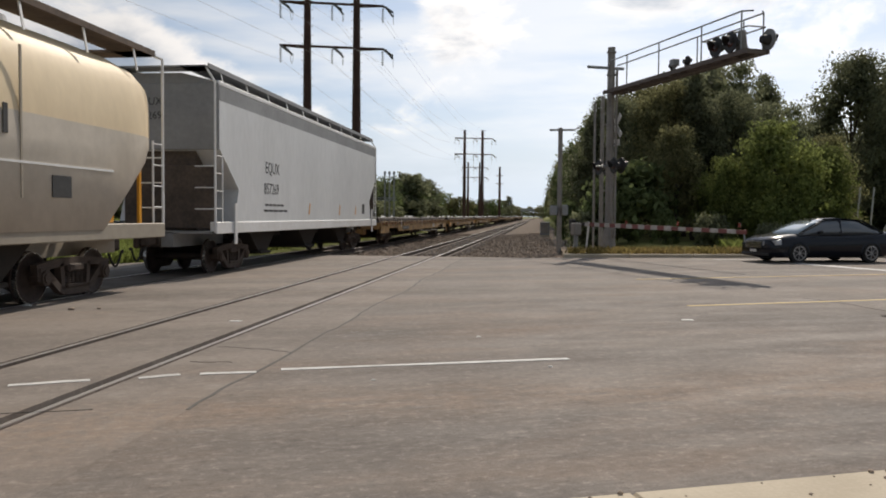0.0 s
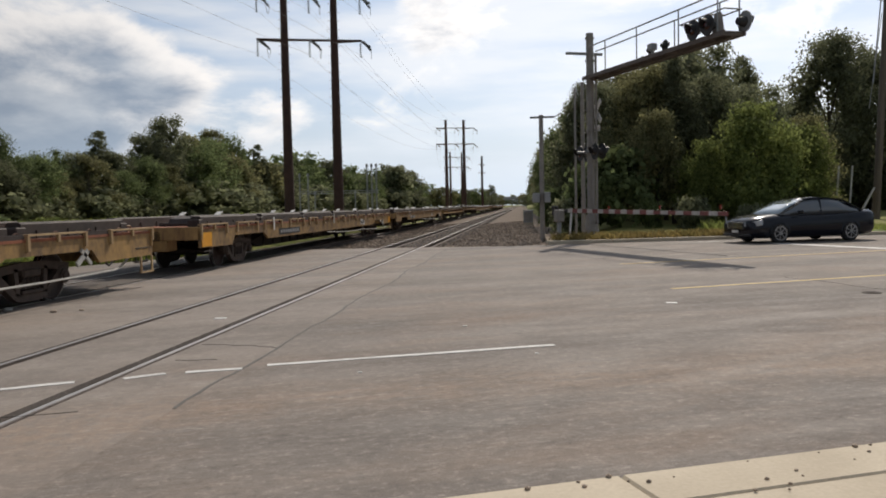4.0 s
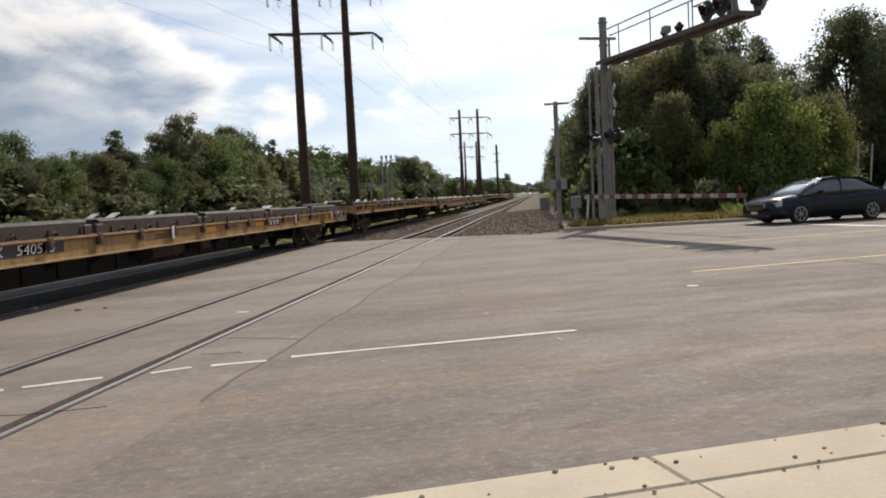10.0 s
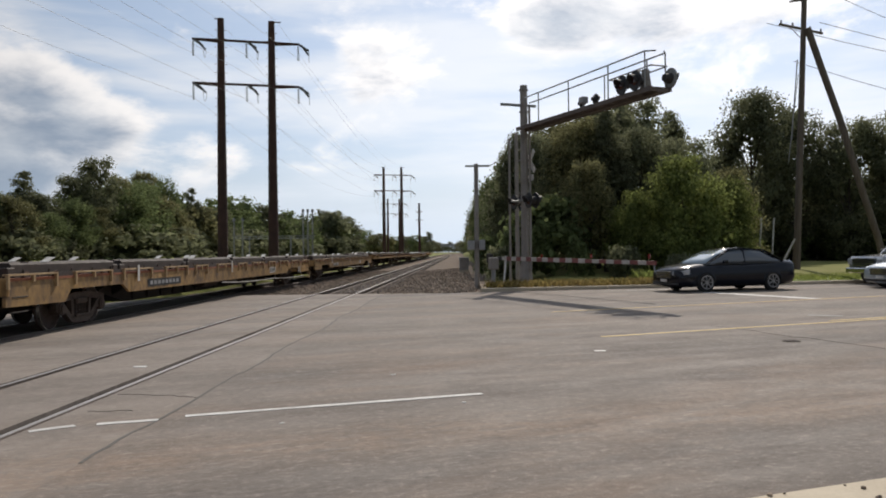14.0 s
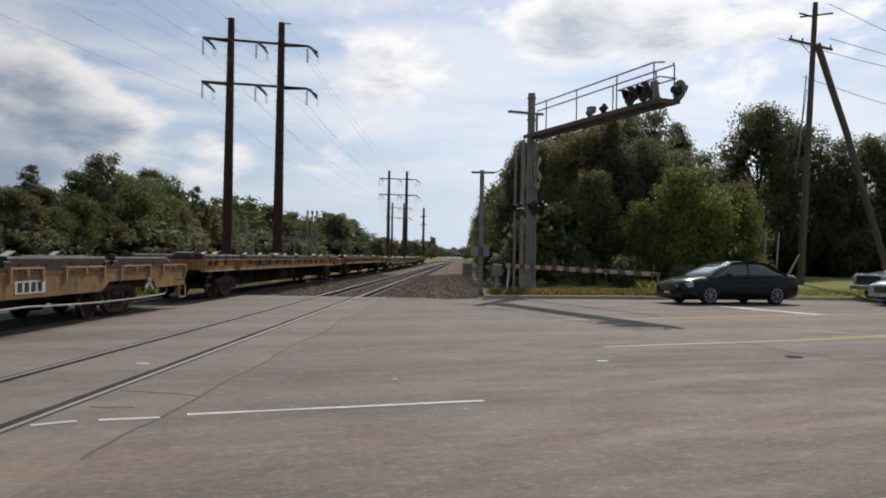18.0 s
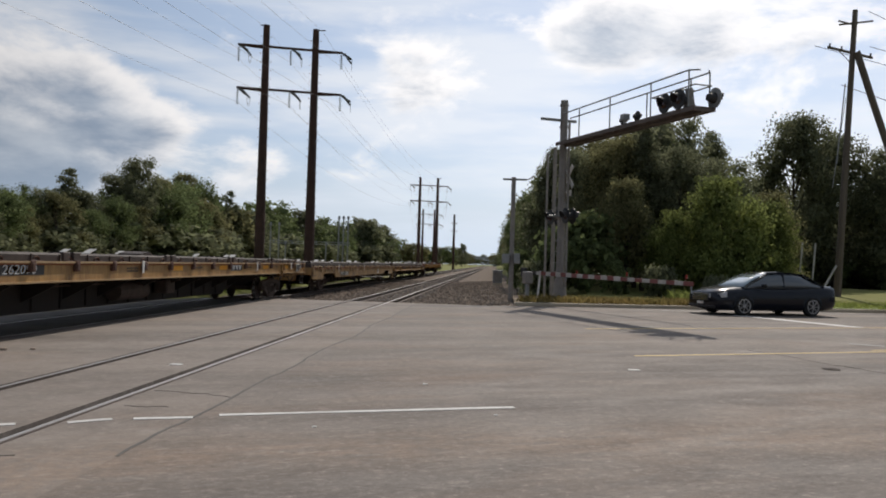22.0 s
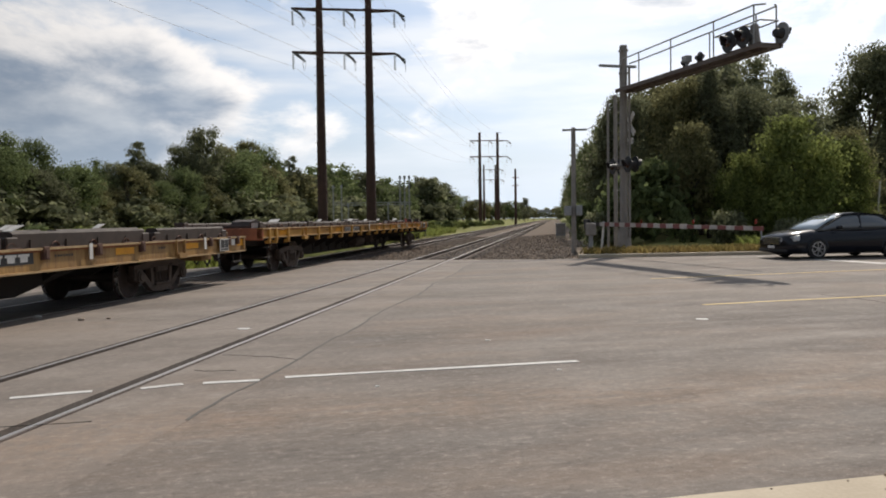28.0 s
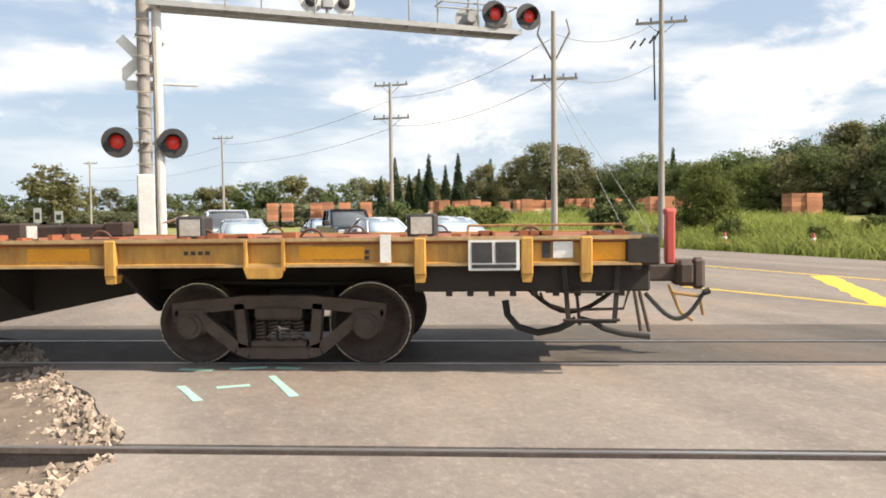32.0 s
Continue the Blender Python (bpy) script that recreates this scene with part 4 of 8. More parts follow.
def add_truck(car, y, rolling):
    """A two-axle freight truck: wheelsets, side frames, bolster, springs."""
    truck = part("truck", shared("bolster", lambda bm: (box(bm, (-0.95, -0.17, 0.40), (0.95, 0.17, 0.62), 0.04), box(bm, (-0.30, -0.3, 0.58), (0.30, 0.3, 0.72), 0.03), rod(bm, (-0.9, -0.62, 0.36), (0.9, -0.62, 0.36), 0.05), rod(bm, (-0.9, 0.62, 0.36), (0.9, 0.62, 0.36), 0.05)), DIRTY_BLACK), DIRTY_BLACK, car)
    truck.matrix_local = Matrix.Translation((0, y, 0))
    for s in (-1, 1):
        f = part("side_frame", shared("side_frame", build_side_frame, TRUCK_BROWN), TRUCK_BROWN, truck)
        f.matrix_local = Matrix.Rotation(0 if s > 0 else math.pi, 4, "Z")
    for s in (1,):
        for dy in (-0.19, -0.065, 0.065, 0.19):
            sp = part("spring", shared("spring", build_spring, TRUCK_BROWN), TRUCK_BROWN, truck)
            sp.matrix_local = Matrix.Translation((0.97, dy, 0.27))
    for s in (-1, 1):
        w = part("wheelset", shared("wheelset", build_wheelset, WHEEL, True), WHEEL, car)
        for q in (0, math.pi):
            part("tread", shared("tread", build_treads, TREAD), TREAD, w, "polished steel wheel tread and rim").matrix_local = Matrix.Rotation(q, 4, "Z")
        w.matrix_local = Matrix.Translation((0, y + s * 0.89, 0.418))
        rolling.append((w, y + s * 0.89))


def build_coupler(bm):
    # draft pocket, shank, knuckle
    box(bm, (-0.16, -0.75, -0.16), (0.16, 0.1, 0.16), 0.02)
    box(bm, (-0.09, 0.0, -0.09), (0.09, 0.42, 0.09), 0.02)
    box(bm, (-0.17, 0.38, -0.14), (0.04, 0.66, 0.14), 0.05)
    box(bm, (0.03, 0.40, -0.14), (0.20, 0.60, 0.14), 0.05)
    box(bm, (0.06, 0.56, -0.17), (0.19, 0.70, 0.17), 0.04)


def build_hose(bm):
    pts = []
    for k in range(13):
        u = k / 12
        pts.append(Vector((0.28 - 0.06 * u, 0.05 + 0.62 * u, -0.12 - 0.34 * math.sin(math.pi * u) * (0.6 + 0.4 * u))))
    tube(bm, pts, 0.024, 6)
    rod(bm, pts[-1], pts[-1] + Vector((0, 0.06, 0.02)), 0.035, 8)


def build_grab(bm):
    rod(bm, (0, -0.25, 0), (0, 0.25, 0), 0.012, 6)
    for s in (-1, 1):
        rod(bm, (0, s * 0.25, 0), (-0.06, s * 0.25, 0), 0.012, 6)


HALF = 13.6
tree_seed = random.Random(4)
SIDE = 1.44
DECK = 1.30


def build_flatcar(name, label, number, rolling, long_rails, last=False, marks=True, deep=False, low=False, orange=False):
    """An 89-foot flatcar: deck, side sills with stake pockets, fish-belly centre sill, trucks, couplers, rub rails."""
    car = thing(name, Matrix(), label, "railway flatcar", "flatcars of the train")
    drop = 0.18 if low else 0.0
    down = Matrix.Translation((0, 0, -drop))

    def deck(bm):
        box(bm, (-SIDE + 0.03, -HALF + 0.05, DECK - 0.06), (SIDE - 0.03, HALF - 0.05, DECK - 0.015))
    part("deck", shared("deck", deck, RUST), RUST, car, "rusty red deck plates").matrix_local = down

    foot = 1.03 if last else 0.93
    skin = YELLOW_LAST if last else YELLOW

    def sill(bm):
        sweep(bm, [(SIDE, DECK), (SIDE, DECK - 0.035), (SIDE - 0.05, DECK - 0.04), (SIDE - 0.05, foot + 0.035), (SIDE, foot + 0.03), (SIDE, foot), (SIDE - 0.16, foot), (SIDE - 0.16, DECK)], -HALF, HALF)

    def deep_sill(bm):
        # deep web, cut away over the trucks
        side_plate(bm, [(-HALF, 1.06), (-HALF, 0.62), (-11.55, 0.60), (-11.3, 0.84), (-8.9, 0.84), (-8.5, 0.64), (8.5, 0.64), (8.9, 0.84), (11.3, 0.84), (11.55, 0.60), (HALF, 0.62), (HALF, 1.06)], SIDE - 0.10, SIDE - 0.04)

    # pale top rail on short posts, with open bays between dark web plates
    def top_frame(n):
        def f(bm):
            box(bm, (SIDE - 0.10, -n / 2, 1.155), (SIDE + 0.012, n / 2, 1.185))
            for y in (-n / 2 + 0.03, 0, n / 2 - 0.03):
                box(bm, (SIDE - 0.05, y - 0.03, 0.92 if y else 1.04), (SIDE + 0.008, y + 0.03, 1.16))
        return f
    BAYS = ((-13.6, -11.9), (-11.2, -9.5), (-8.9, -7.2), (-6.3, -4.6), (-3.9, -2.8), (-1.8, -0.1), (0.6, 1.7), (2.5, 4.2), (5.0, 6.1), (6.9, 8.6), (9.4, 11.1), (11.9, 13.6))
    for s in (-1, 1):
        turn = Matrix.Rotation(0 if s > 0 else math.pi, 4, "Z")
        if deep:
            part("side_sill", shared("deep_sill", deep_sill, STAINED), STAINED, car, "deep stained yellow side sill").matrix_local = turn
            for (y0, y1), (y2, _) in zip(BAYS, BAYS[1:] + ((14.2, 0),)):
                n = round(y1 - y0, 1)
                part("top_frame", shared("top_frame%g" % n, top_frame(n), YELLOW_PALE), YELLOW_PALE, car, "pale top rail on short posts").matrix_local = turn @ Matrix.Translation((0, (y0 + y1) / 2, 0))
                if y2 < 13:
                    k = round(y2 - y1, 1)
                    part("sill_web", shared("web%g" % k, lambda bm: box(bm, (SIDE - 0.12, 0.02 - k / 2, 1.05), (SIDE - 0.05, k / 2 - 0.02, 1.18)), GREY_BEAM), GREY_BEAM, car).matrix_local = turn @ Matrix.Translation((0, (y1 + y2) / 2, 0))
            continue
        ob = part("side_sill", shared("side_sill%g" % foot, sill, skin), skin, car, "weathered yellow side sill")
        ob.matrix_local = down @ Matrix.Rotation(0 if s > 0 else math.pi, 4, "Z")

    def flange(bm):
        box(bm, (SIDE - 0.012, -HALF + 0.01, DECK - 0.028), (SIDE + 0.006, HALF - 0.01, DECK + 0.006))
        box(bm, (SIDE - 0.012, -HALF + 0.01, foot + 0.003), (SIDE + 0.004, HALF - 0.01, foot + 0.026))
    if not deep:
        part("sill_edge", shared("sill_edge%g" % foot, flange, YELLOW_PALE), YELLOW_PALE, car, "worn pale tan edges of the sill").matrix_local = down

    def spine(bm):
        side_plate(bm, [(-HALF, 1.02), (-HALF, 0.80), (-8.6, 0.74), (-6.4, 0.30), (6.4, 0.30), (8.6, 0.74), (HALF, 0.80), (HALF, 1.02)], -0.40, 0.40)
        for y in np.arange(-6.0, 6.1, 1.0):
            box(bm, (-0.44, y - 0.02, 0.34), (0.44, y + 0.02, 1.0))
    part("centre_sill", shared("centre_sill", spine, DIRTY_BLACK), DIRTY_BLACK, car, "sooty black fish-belly centre sill")

    def bearer(bm):
        sweep(bm, [(-0.38, 0.50), (0.38, 0.50), (SIDE - 0.16, 0.98), (SIDE - 0.16, 1.04), (-SIDE + 0.16, 1.04), (-SIDE + 0.16, 0.98)], -0.03, 0.03)
    for k in range(-6, 7):
        ob = part("cross_bearer", shared("cross_bearer", bearer, DIRTY_BLACK), DIRTY_BLACK, car)
        ob.matrix_local = Matrix.Translation((0, k * 1.433, 0))

    def short_pocket(bm):
        box(bm, (0.0, -0.07, 1.12), (0.075, 0.07, DECK + 0.02), 0.01)
        box(bm, (0.075, -0.045, 1.14), (0.09, 0.045, 1.27), 0.004)

    def pocket(bm):
        box(bm, (0.0, -0.055, 0.95), (0.075, 0.055, DECK - 0.005), 0.012)
        side_plate(bm, [(-0.055, 0.96), (0.055, 0.96), (0.04, 0.88), (-0.04, 0.88)], -0.08, 0.06)
    for s in (-1, 1):
        for y in [] if deep else [k * 1.433 for k in range(-6, 7)] + [11.57, 12.56, 13.1, -11.57, -12.56, -13.1]:
            ob = part("stake_pocket", shared("stake_pocket", pocket, YELLOW_LAST) if last else shared("short_pocket", short_pocket, RUST_DARK), YELLOW, car)
            ob.matrix_local = down @ Matrix.Rotation(0 if s > 0 else math.pi, 4, "Z") @ Matrix.Translation((SIDE - 0.05, y, 0))

    def jack(bm):
        side_plate(bm, [(-0.19, 1.03), (0.19, 1.03), (0.15, 0.93), (-0.15, 0.93)], 0.0, 0.10)
        for q in (-0.18, 0.18):
            box(bm, (0.0, q - 0.012, 1.0), (0.06, q + 0.012, DECK - 0.01))
    for s in (-1, 1):
        for y in () if deep else (-10.1, 10.1):
            ob = part("jacking_pad", shared("jacking_pad_last" if last else "jacking_pad", jack, skin), skin, car)
            ob.matrix_local = down @ Matrix.Rotation(0 if s > 0 else math.pi, 4, "Z") @ Matrix.Translation((SIDE - 0.03, y, 0))

    def end_plate(bm):
        box(bm, (-SIDE + 0.01, HALF - 0.09, 0.98), (SIDE - 0.01, HALF, DECK), 0.015)
        box(bm, (-0.55, HALF - 0.6, 0.72), (0.55, HALF - 0.02, 1.0), 0.02)
    for s in (-1, 1):
        ob = part("end_sill", shared("end_sill", end_plate, YELLOW if s < 0 and marks else DIRTY_BLACK) if not last else shared("end_sill_dark", end_plate, DIRTY_BLACK) if s > 0 else shared("end_sill_rust", end_plate, RUST), YELLOW, car)
        ob.matrix_local = down @ Matrix.Rotation(0 if s > 0 else math.pi, 4, "Z")
        tail = 0.19 if last and s > 0 else 0.0
        if tail:
            bm = B()
            box(bm, (-SIDE - 0.004, HALF - 0.14, foot), (SIDE + 0.004, HALF + 0.17, DECK + 0.004), 0.02)
            part("end_beam", bm, DIRTY_BLACK, car, "sooty end beam across the car")
        c = part("coupler", shared("coupler", build_coupler, TRUCK_BROWN), TRUCK_BROWN, car, "rusty knuckle coupler")
        c.matrix_local = Matrix.Rotation(0 if s > 0 else math.pi, 4, "Z") @ Matrix.Translation((0, HALF + tail, 0.86))
        hs = part("air_hose", shared("air_hose", build_hose, RUBBER), RUBBER, car, "black rubber air hose")
        hs.matrix_local = Matrix.Rotation(0 if s > 0 else math.pi, 4, "Z") @ Matrix.Translation((0, HALF + tail, 0.78))
        for k, (z, dx) in enumerate(((0.78, SIDE - 0.04), (0.52, SIDE - 0.04))):
            for e in (-1, 1):
                g = part("grab_iron", shared("grab_iron", build_grab, DIRTY_BLACK), DIRTY_BLACK, car)
                g.matrix_local = Matrix.Rotation(0 if s > 0 else math.pi, 4, "Z") @ Matrix.Translation((0, HALF - 0.45, z)) @ (Matrix.Rotation(0 if e > 0 else math.pi, 4, "Z") @ Matrix.Translation((dx, 0, 0)))
        st = part("sill_step", shared("sill_step", lambda bm: [bar(bm, (SIDE - 0.06, HALF - 0.7, 1.05), (SIDE - 0.06, HALF - 0.66, 0.5), 0.012, 0.045), bar(bm, (SIDE - 0.06, HALF - 0.2, 1.05), (SIDE - 0.06, HALF - 0.24, 0.5), 0.012, 0.045), bar(bm, (SIDE - 0.06, HALF - 0.68, 0.5), (SIDE - 0.06, HALF - 0.22, 0.5), 0.045, 0.02)], DIRTY_BLACK), DIRTY_BLACK, car)
        st.matrix_local = Matrix.Rotation(0 if s > 0 else math.pi, 4, "Z")
    # brake gear under the frame
    def tank(bm):
        rod(bm, (0.62, -1.2, 0.62), (0.62, 0.3, 0.62), 0.2, 14)
        box(bm, (0.5, 1.2, 0.5), (0.86, 1.7, 0.85), 0.03)
        rod(bm, (0.55, -4, 0.8), (0.55, 5.5, 0.8), 0.02, 6)
    part("brake_reservoir", shared("brake_reservoir", tank, TRUCK_BROWN), TRUCK_BROWN, car)
    part("brake_pipe", shared("brake_pipe", lambda bm: (rod(bm, (0.7, 9.2, 0.84), (0.5, 13.4, 0.74), 0.02, 6), rod(bm, (0.9, 11.8, 0.78), (0.9, 13.2, 0.76), 0.015, 6), tube(bm, [Vector((0.95 + 0.05 * math.sin(k), 12.6 + 0.1 * k, 0.76 - 0.22 * math.sin(math.pi * k / 8))) for k in range(9)], 0.022, 6)), DIRTY_BLACK), DIRTY_BLACK, car)
    for y in (-10.1, 10.1):
        add_truck(car, y, rolling)

    # rub rails and folded hitches on the deck
    up = 0.27 if low else 0.165

    def rub(L):
        def f(bm):
            sweep(bm, [(-0.13, 0), (0.13, 0), (0.13, up - 0.035), (0.09, up), (-0.09, up), (-0.13, up - 0.035)], -L / 2, L / 2)
            for y in np.arange(-L / 2 + 0.4, L / 2, 0.9):
                box(bm, (-0.15, y - 0.02, 0), (0.15, y + 0.02, 0.14))
        return f

    def end_block(bm):
        box(bm, (-0.15, -0.13, 0), (0.15, 0.13, 0.19), 0.02)
        box(bm, (-0.1, -0.135, 0.03), (0.1, -0.10, 0.16), 0.005)
    z0 = DECK - 0.018 - drop
    for x in (1.08, -1.08):
        for y, L in long_rails:
            r = part("rub_rail", shared("rub_rail%g_%g" % (L, up), rub(L), GREY_BEAM), GREY_BEAM, car, "dark steel rub rail")
            r.matrix_local = Matrix.Translation((x, y, z0))
            for e in (-1, 1):
                b = part("guide_block", shared("guide_block", end_block, GREY_BEAM), GREY_BEAM, car)
                if last and x > 0:
                    part("face_plate", shared("face_plate", lambda bm: box(bm, (-0.09, -0.142, 0.03), (0.09, -0.132, 0.16)), PALE), PALE, b, "scuffed pale face plate")
                b.matrix_local = Matrix.Translation((x, y + e * (L / 2 + 0.02), z0)) @ Matrix.Rotation(0 if e < 0 else math.pi, 4, "Z")

    def ring(bm):
        n = 10
        pts = [Vector((0.0, 0.11 * math.cos(math.pi * k / n), 0.10 * math.sin(math.pi * k / n))) for k in range(n + 1)]
        tube(bm, pts, 0.014, 5)
        box(bm, (-0.05, -0.16, 0), (0.05, 0.16, 0.03), 0.005)
    for x in (1.22, -1.22):
        for y in np.arange(-12.6, 12.7, 1.05):
            q = part("lashing_ring", shared("lashing_ring", ring, RUST_DARK), RUST_DARK, car)
            q.matrix_local = Matrix.Translation((x, y, z0))

    def hitch(bm):
        box(bm, (-0.55, -0.45, 0), (0.55, 0.45, 0.09), 0.02)
        side_plate(bm, [(-0.42, 0.06), (0.30, 0.06), (0.36, 0.20), (0.10, 0.26), (-0.3, 0.2)], -0.3, 0.3)
    for y in (-11.2, 1.2):
        h = part("trailer_hitch", shared("trailer_hitch", hitch, GREY_BEAM), GREY_BEAM, car, "folded dark trailer hitch")
        h.matrix_local = Matrix.Translation((0, y, z0))

    def plate(bm):
        bar(bm, (0, -0.14, 0.17), (0, 0.14, 0.26), 0.16, 0.012)
    for i, y in enumerate((-11.6, -8.9, -6.1, -3.2, -0.2, 2.6, 5.5, 8.2, 11.3)):
        p = part("tilted_plate", shared("tilted_plate", plate, PALE), PALE, car, "tilted bare metal plate")
        p.matrix_local = Matrix.Translation((-1.08 if i % 3 else 1.08, y, z0 + up - 0.165))

    # boards and markings on the near side
    xs = SIDE - (0.036 if deep else 0.048)

    def flat(y0, y1, za, zb, off=0.0, t=0.004):
        bm = B()
        box(bm, (xs + off, y0, za), (xs + off + t, y1, zb))
        return bm
    if marks:
        dz = -0.36 if deep else -drop
        dy = -2.2 if deep else 0.0 if last else -2.4
        part("black_panel", flat(-5.25 + dy, -2.9 + dy, 1.07 + dz, 1.262 + dz), LETTER, car, "black lettering panel")
        M = Matrix(((0, 0, 1, xs + 0.006), (1, 0, 0, -5.16 + dy), (0, 1, 0, 1.09 + dz), (0, 0, 0, 1)))
        if number:
            lettering("reporting_mark", "PTTX", 0.225, M, WHITE_LETTER, car, 0.15, 1.42)
            lettering("car_number", number, 0.225, Matrix.Translation((0, 1.06, 0)) @ M, WHITE_LETTER, car, 0.15, 1.42)
        else:
            for k in range(8):
                part("lettering_bar", flat(-5.1 + dy + k * 0.26, -4.93 + dy + k * 0.26, 1.12 + dz, 1.21 + dz, 0.005), HOPPER_DARK, car)
        if deep:
            part("logo_panel", flat(5.2, 6.2, 0.72, 0.95), WHITE_LETTER, car, "worn white owner's panel")
            for k in range(4):
                part("logo_shape", flat(5.28 + k * 0.22, 5.42 + k * 0.22, 0.75, 0.92, 0.004), LETTER, car)
            for q in (-13.55, 12.95) if orange else ():
                part("reflector", flat(q, q + 0.6, 0.64, 0.98, 0.012), YELLOW2, car, "bright yellow reflective strip")
            part("strap", flat(-8.2, -8.1, 0.88, 1.26, 0.06, 0.012), WHITE_PAINT, car, "hanging white strap")
            part("strap", flat(-0.4, -0.32, 0.90, 1.26, 0.06, 0.012), WHITE_PAINT, car, "hanging white strap")
    if marks and not deep:
        def board(y0, y1, za, zb, off=0.0, t=0.004):
            return flat(y0, y1, za - drop, zb - drop, off, t)
        part("logo_panel", board(4.46, 5.5, 1.07, 1.26), LETTER, car, "black owner's panel with pale shapes")
        for y0 in (4.62, 4.92, 5.20):
            part("logo_shape", board(y0, y0 + 0.16, 1.105, 1.225, 0.005), WHITE_LETTER, car)
            part("logo_shape", board(y0 - 0.05, y0 + 0.2, 1.185, 1.225, 0.007), WHITE_LETTER, car)
        if last:
            lettering("type_code", "89JP", 0.17, Matrix(((0, 0, 1, xs + 0.002), (1, 0, 0, 2.99), (0, 1, 0, 1.09), (0, 0, 0, 1))), LETTER, car, 0.0, 1.0)
        for y0, w in ((9.3, 0.28), (10.55, 0.6), (6.02, 0.5), (1.7, 0.5), (-2.2, 0.6), (-7.6, 0.35)):
            for r in range(2 if w > 0.5 else 1):
                for k in range(int(w / 0.07)):
                    part("stencil_bar", shared("stencil_bar", lambda bm: box(bm, (0, 0, 0), (0.003, 0.045, 0.035)), LETTER), LETTER, car).matrix_local = Matrix.Translation((xs, y0 + k * 0.07, 1.15 - r * 0.055 - drop))
        for y0 in (10.42, 7.75, 3.5, 0.2, -6.4, -12.2):
            part("reflector", board(y0, y0 + 0.62, 1.10, 1.22, 0.0, 0.004), YELLOW2, car, "bright yellow reflective strip")
        part("placard", board(12.02, 12.49, 0.99, 1.27, 0.055, 0.02), WHITE_PAINT, car, "pale framed notice board")
        for q in ((12.05, 12.24, 1.06, 1.25), (12.27, 12.46, 1.06, 1.25), (12.05, 12.46, 1.01, 1.045)):
            part("placard_field", board(q[0], q[1], q[2], q[3], 0.076, 0.004), LETTER, car)
        part("reflector", board(13.16, 13.58, 1.08, 1.26, 0.0, 0.004), YELLOW2, car, "bright yellow reflective strip")
        part("label_holder", board(12.80, 12.98, 1.10, 1.25, 0.01, 0.015), WHITE_PAINT, car, "small white label")
        if last:
            part("label_holder", board(12.70, 12.775, 1.10, 1.25, 0.006, 0.012), LETTER, car, "dark slot beside the label")
        part("strap", board(11.2, 11.3, 1.07, 1.33, 0.06, 0.012), WHITE_PAINT, car, "hanging white strap")
        part("strap", board(6.85, 6.94, 1.07, 1.33, 0.06, 0.012), WHITE_PAINT, car, "hanging white strap")
        part("strap", board(-1.6, -1.5, 1.07, 1.33, 0.06, 0.012), WHITE_PAINT, car, "hanging white strap")
    if deep:
        bm = B()
        tube(bm, hang((SIDE + 0.03, -1.5, 0.60), (SIDE + 0.03, 5.5, 0.50), 0.05, 6) + hang((SIDE + 0.03, 5.5, 0.50), (SIDE + 0.03, 11.9, 0.44), 0.05, 6)[1:] + hang((SIDE + 0.03, 11.9, 0.44), (0.75, HALF + 0.5, 0.78), 0.10, 6)[1:], 0.020, 5)
        part("brake_cable", bm, PALE, car, "pale slack brake cable hung below the sill")
        bm = B()
        bar(bm, (SIDE + 0.02, HALF - 2.9, 0.62), (SIDE + 0.02, HALF - 2.55, 0.84), 0.03, 0.09)
        bar(bm, (SIDE + 0.02, HALF - 2.75, 0.86), (SIDE + 0.02, HALF - 2.45, 0.60), 0.03, 0.07)
        part("brake_lever", bm, PALE, car, "pale crossed brake levers")
        bm = B()
        for y in (HALF - 0.16, HALF - 0.62):
            bar(bm, (SIDE + 0.02, y, 0.62), (SIDE + 0.02, y, 0.30), 0.03, 0.045)
        bar(bm, (SIDE + 0.02, HALF - 0.64, 0.30), (SIDE + 0.02, HALF - 0.14, 0.30), 0.05, 0.03)
        part("corner_step", bm, YELLOW_PALE, car, "worn tan corner step")
    bm = B()
    rod(bm, (1.0, HALF - 1.6, DECK), (1.0, HALF - 1.6, DECK + 0.10), 0.012, 6)
    rod(bm, (1.0, HALF - 1.6, DECK + 0.10), (1.0, HALF - 0.1, DECK + 0.10), 0.012, 6)
    rod(bm, (1.0, HALF - 0.1, DECK), (1.0, HALF - 0.1, DECK + 0.10), 0.012, 6)
    part("hand_rail", bm, YELLOW, car, "low bent pipe rail").matrix_local = down
    if last:
        for y in (9.32, 11.57):
            bm = B()
            box(bm, (1.02, y - 0.14, DECK - 0.02), (1.28, y + 0.14, DECK + 0.22), 0.02)
            b = part("stop_block", bm, LAMP_BLACK, car, "black block with a pale scuffed face")
            bm = B()
            box(bm, (1.28, y - 0.10, DECK + 0.03), (1.287, y + 0.10, DECK + 0.19))
            part("face_plate", bm, PALE, b)
        bm = B()
        for k in range(60):
            y = 3.0 + 10.5 * tree_seed.random()
            s_ = tree_seed.uniform(0.02, 0.07)
            box(bm, (1.2, y - s_, DECK - 0.02), (1.38, y + s_, DECK + tree_seed.uniform(0.01, 0.06)))
        tagged(part("rust_scale", bm, RUST, car, "flaking rust scale along the deck edge"), kind="stuff")
        bm = B()
        box(bm, (0.95, 11.5, 0.78), (SIDE - 0.12, HALF + 0.1, foot + 0.01), 0.02)
        for k in range(9):
            box(bm, (SIDE - 0.14, 11.8 + 0.2 * k, 0.74), (SIDE - 0.10, 11.86 + 0.2 * k, 0.80))
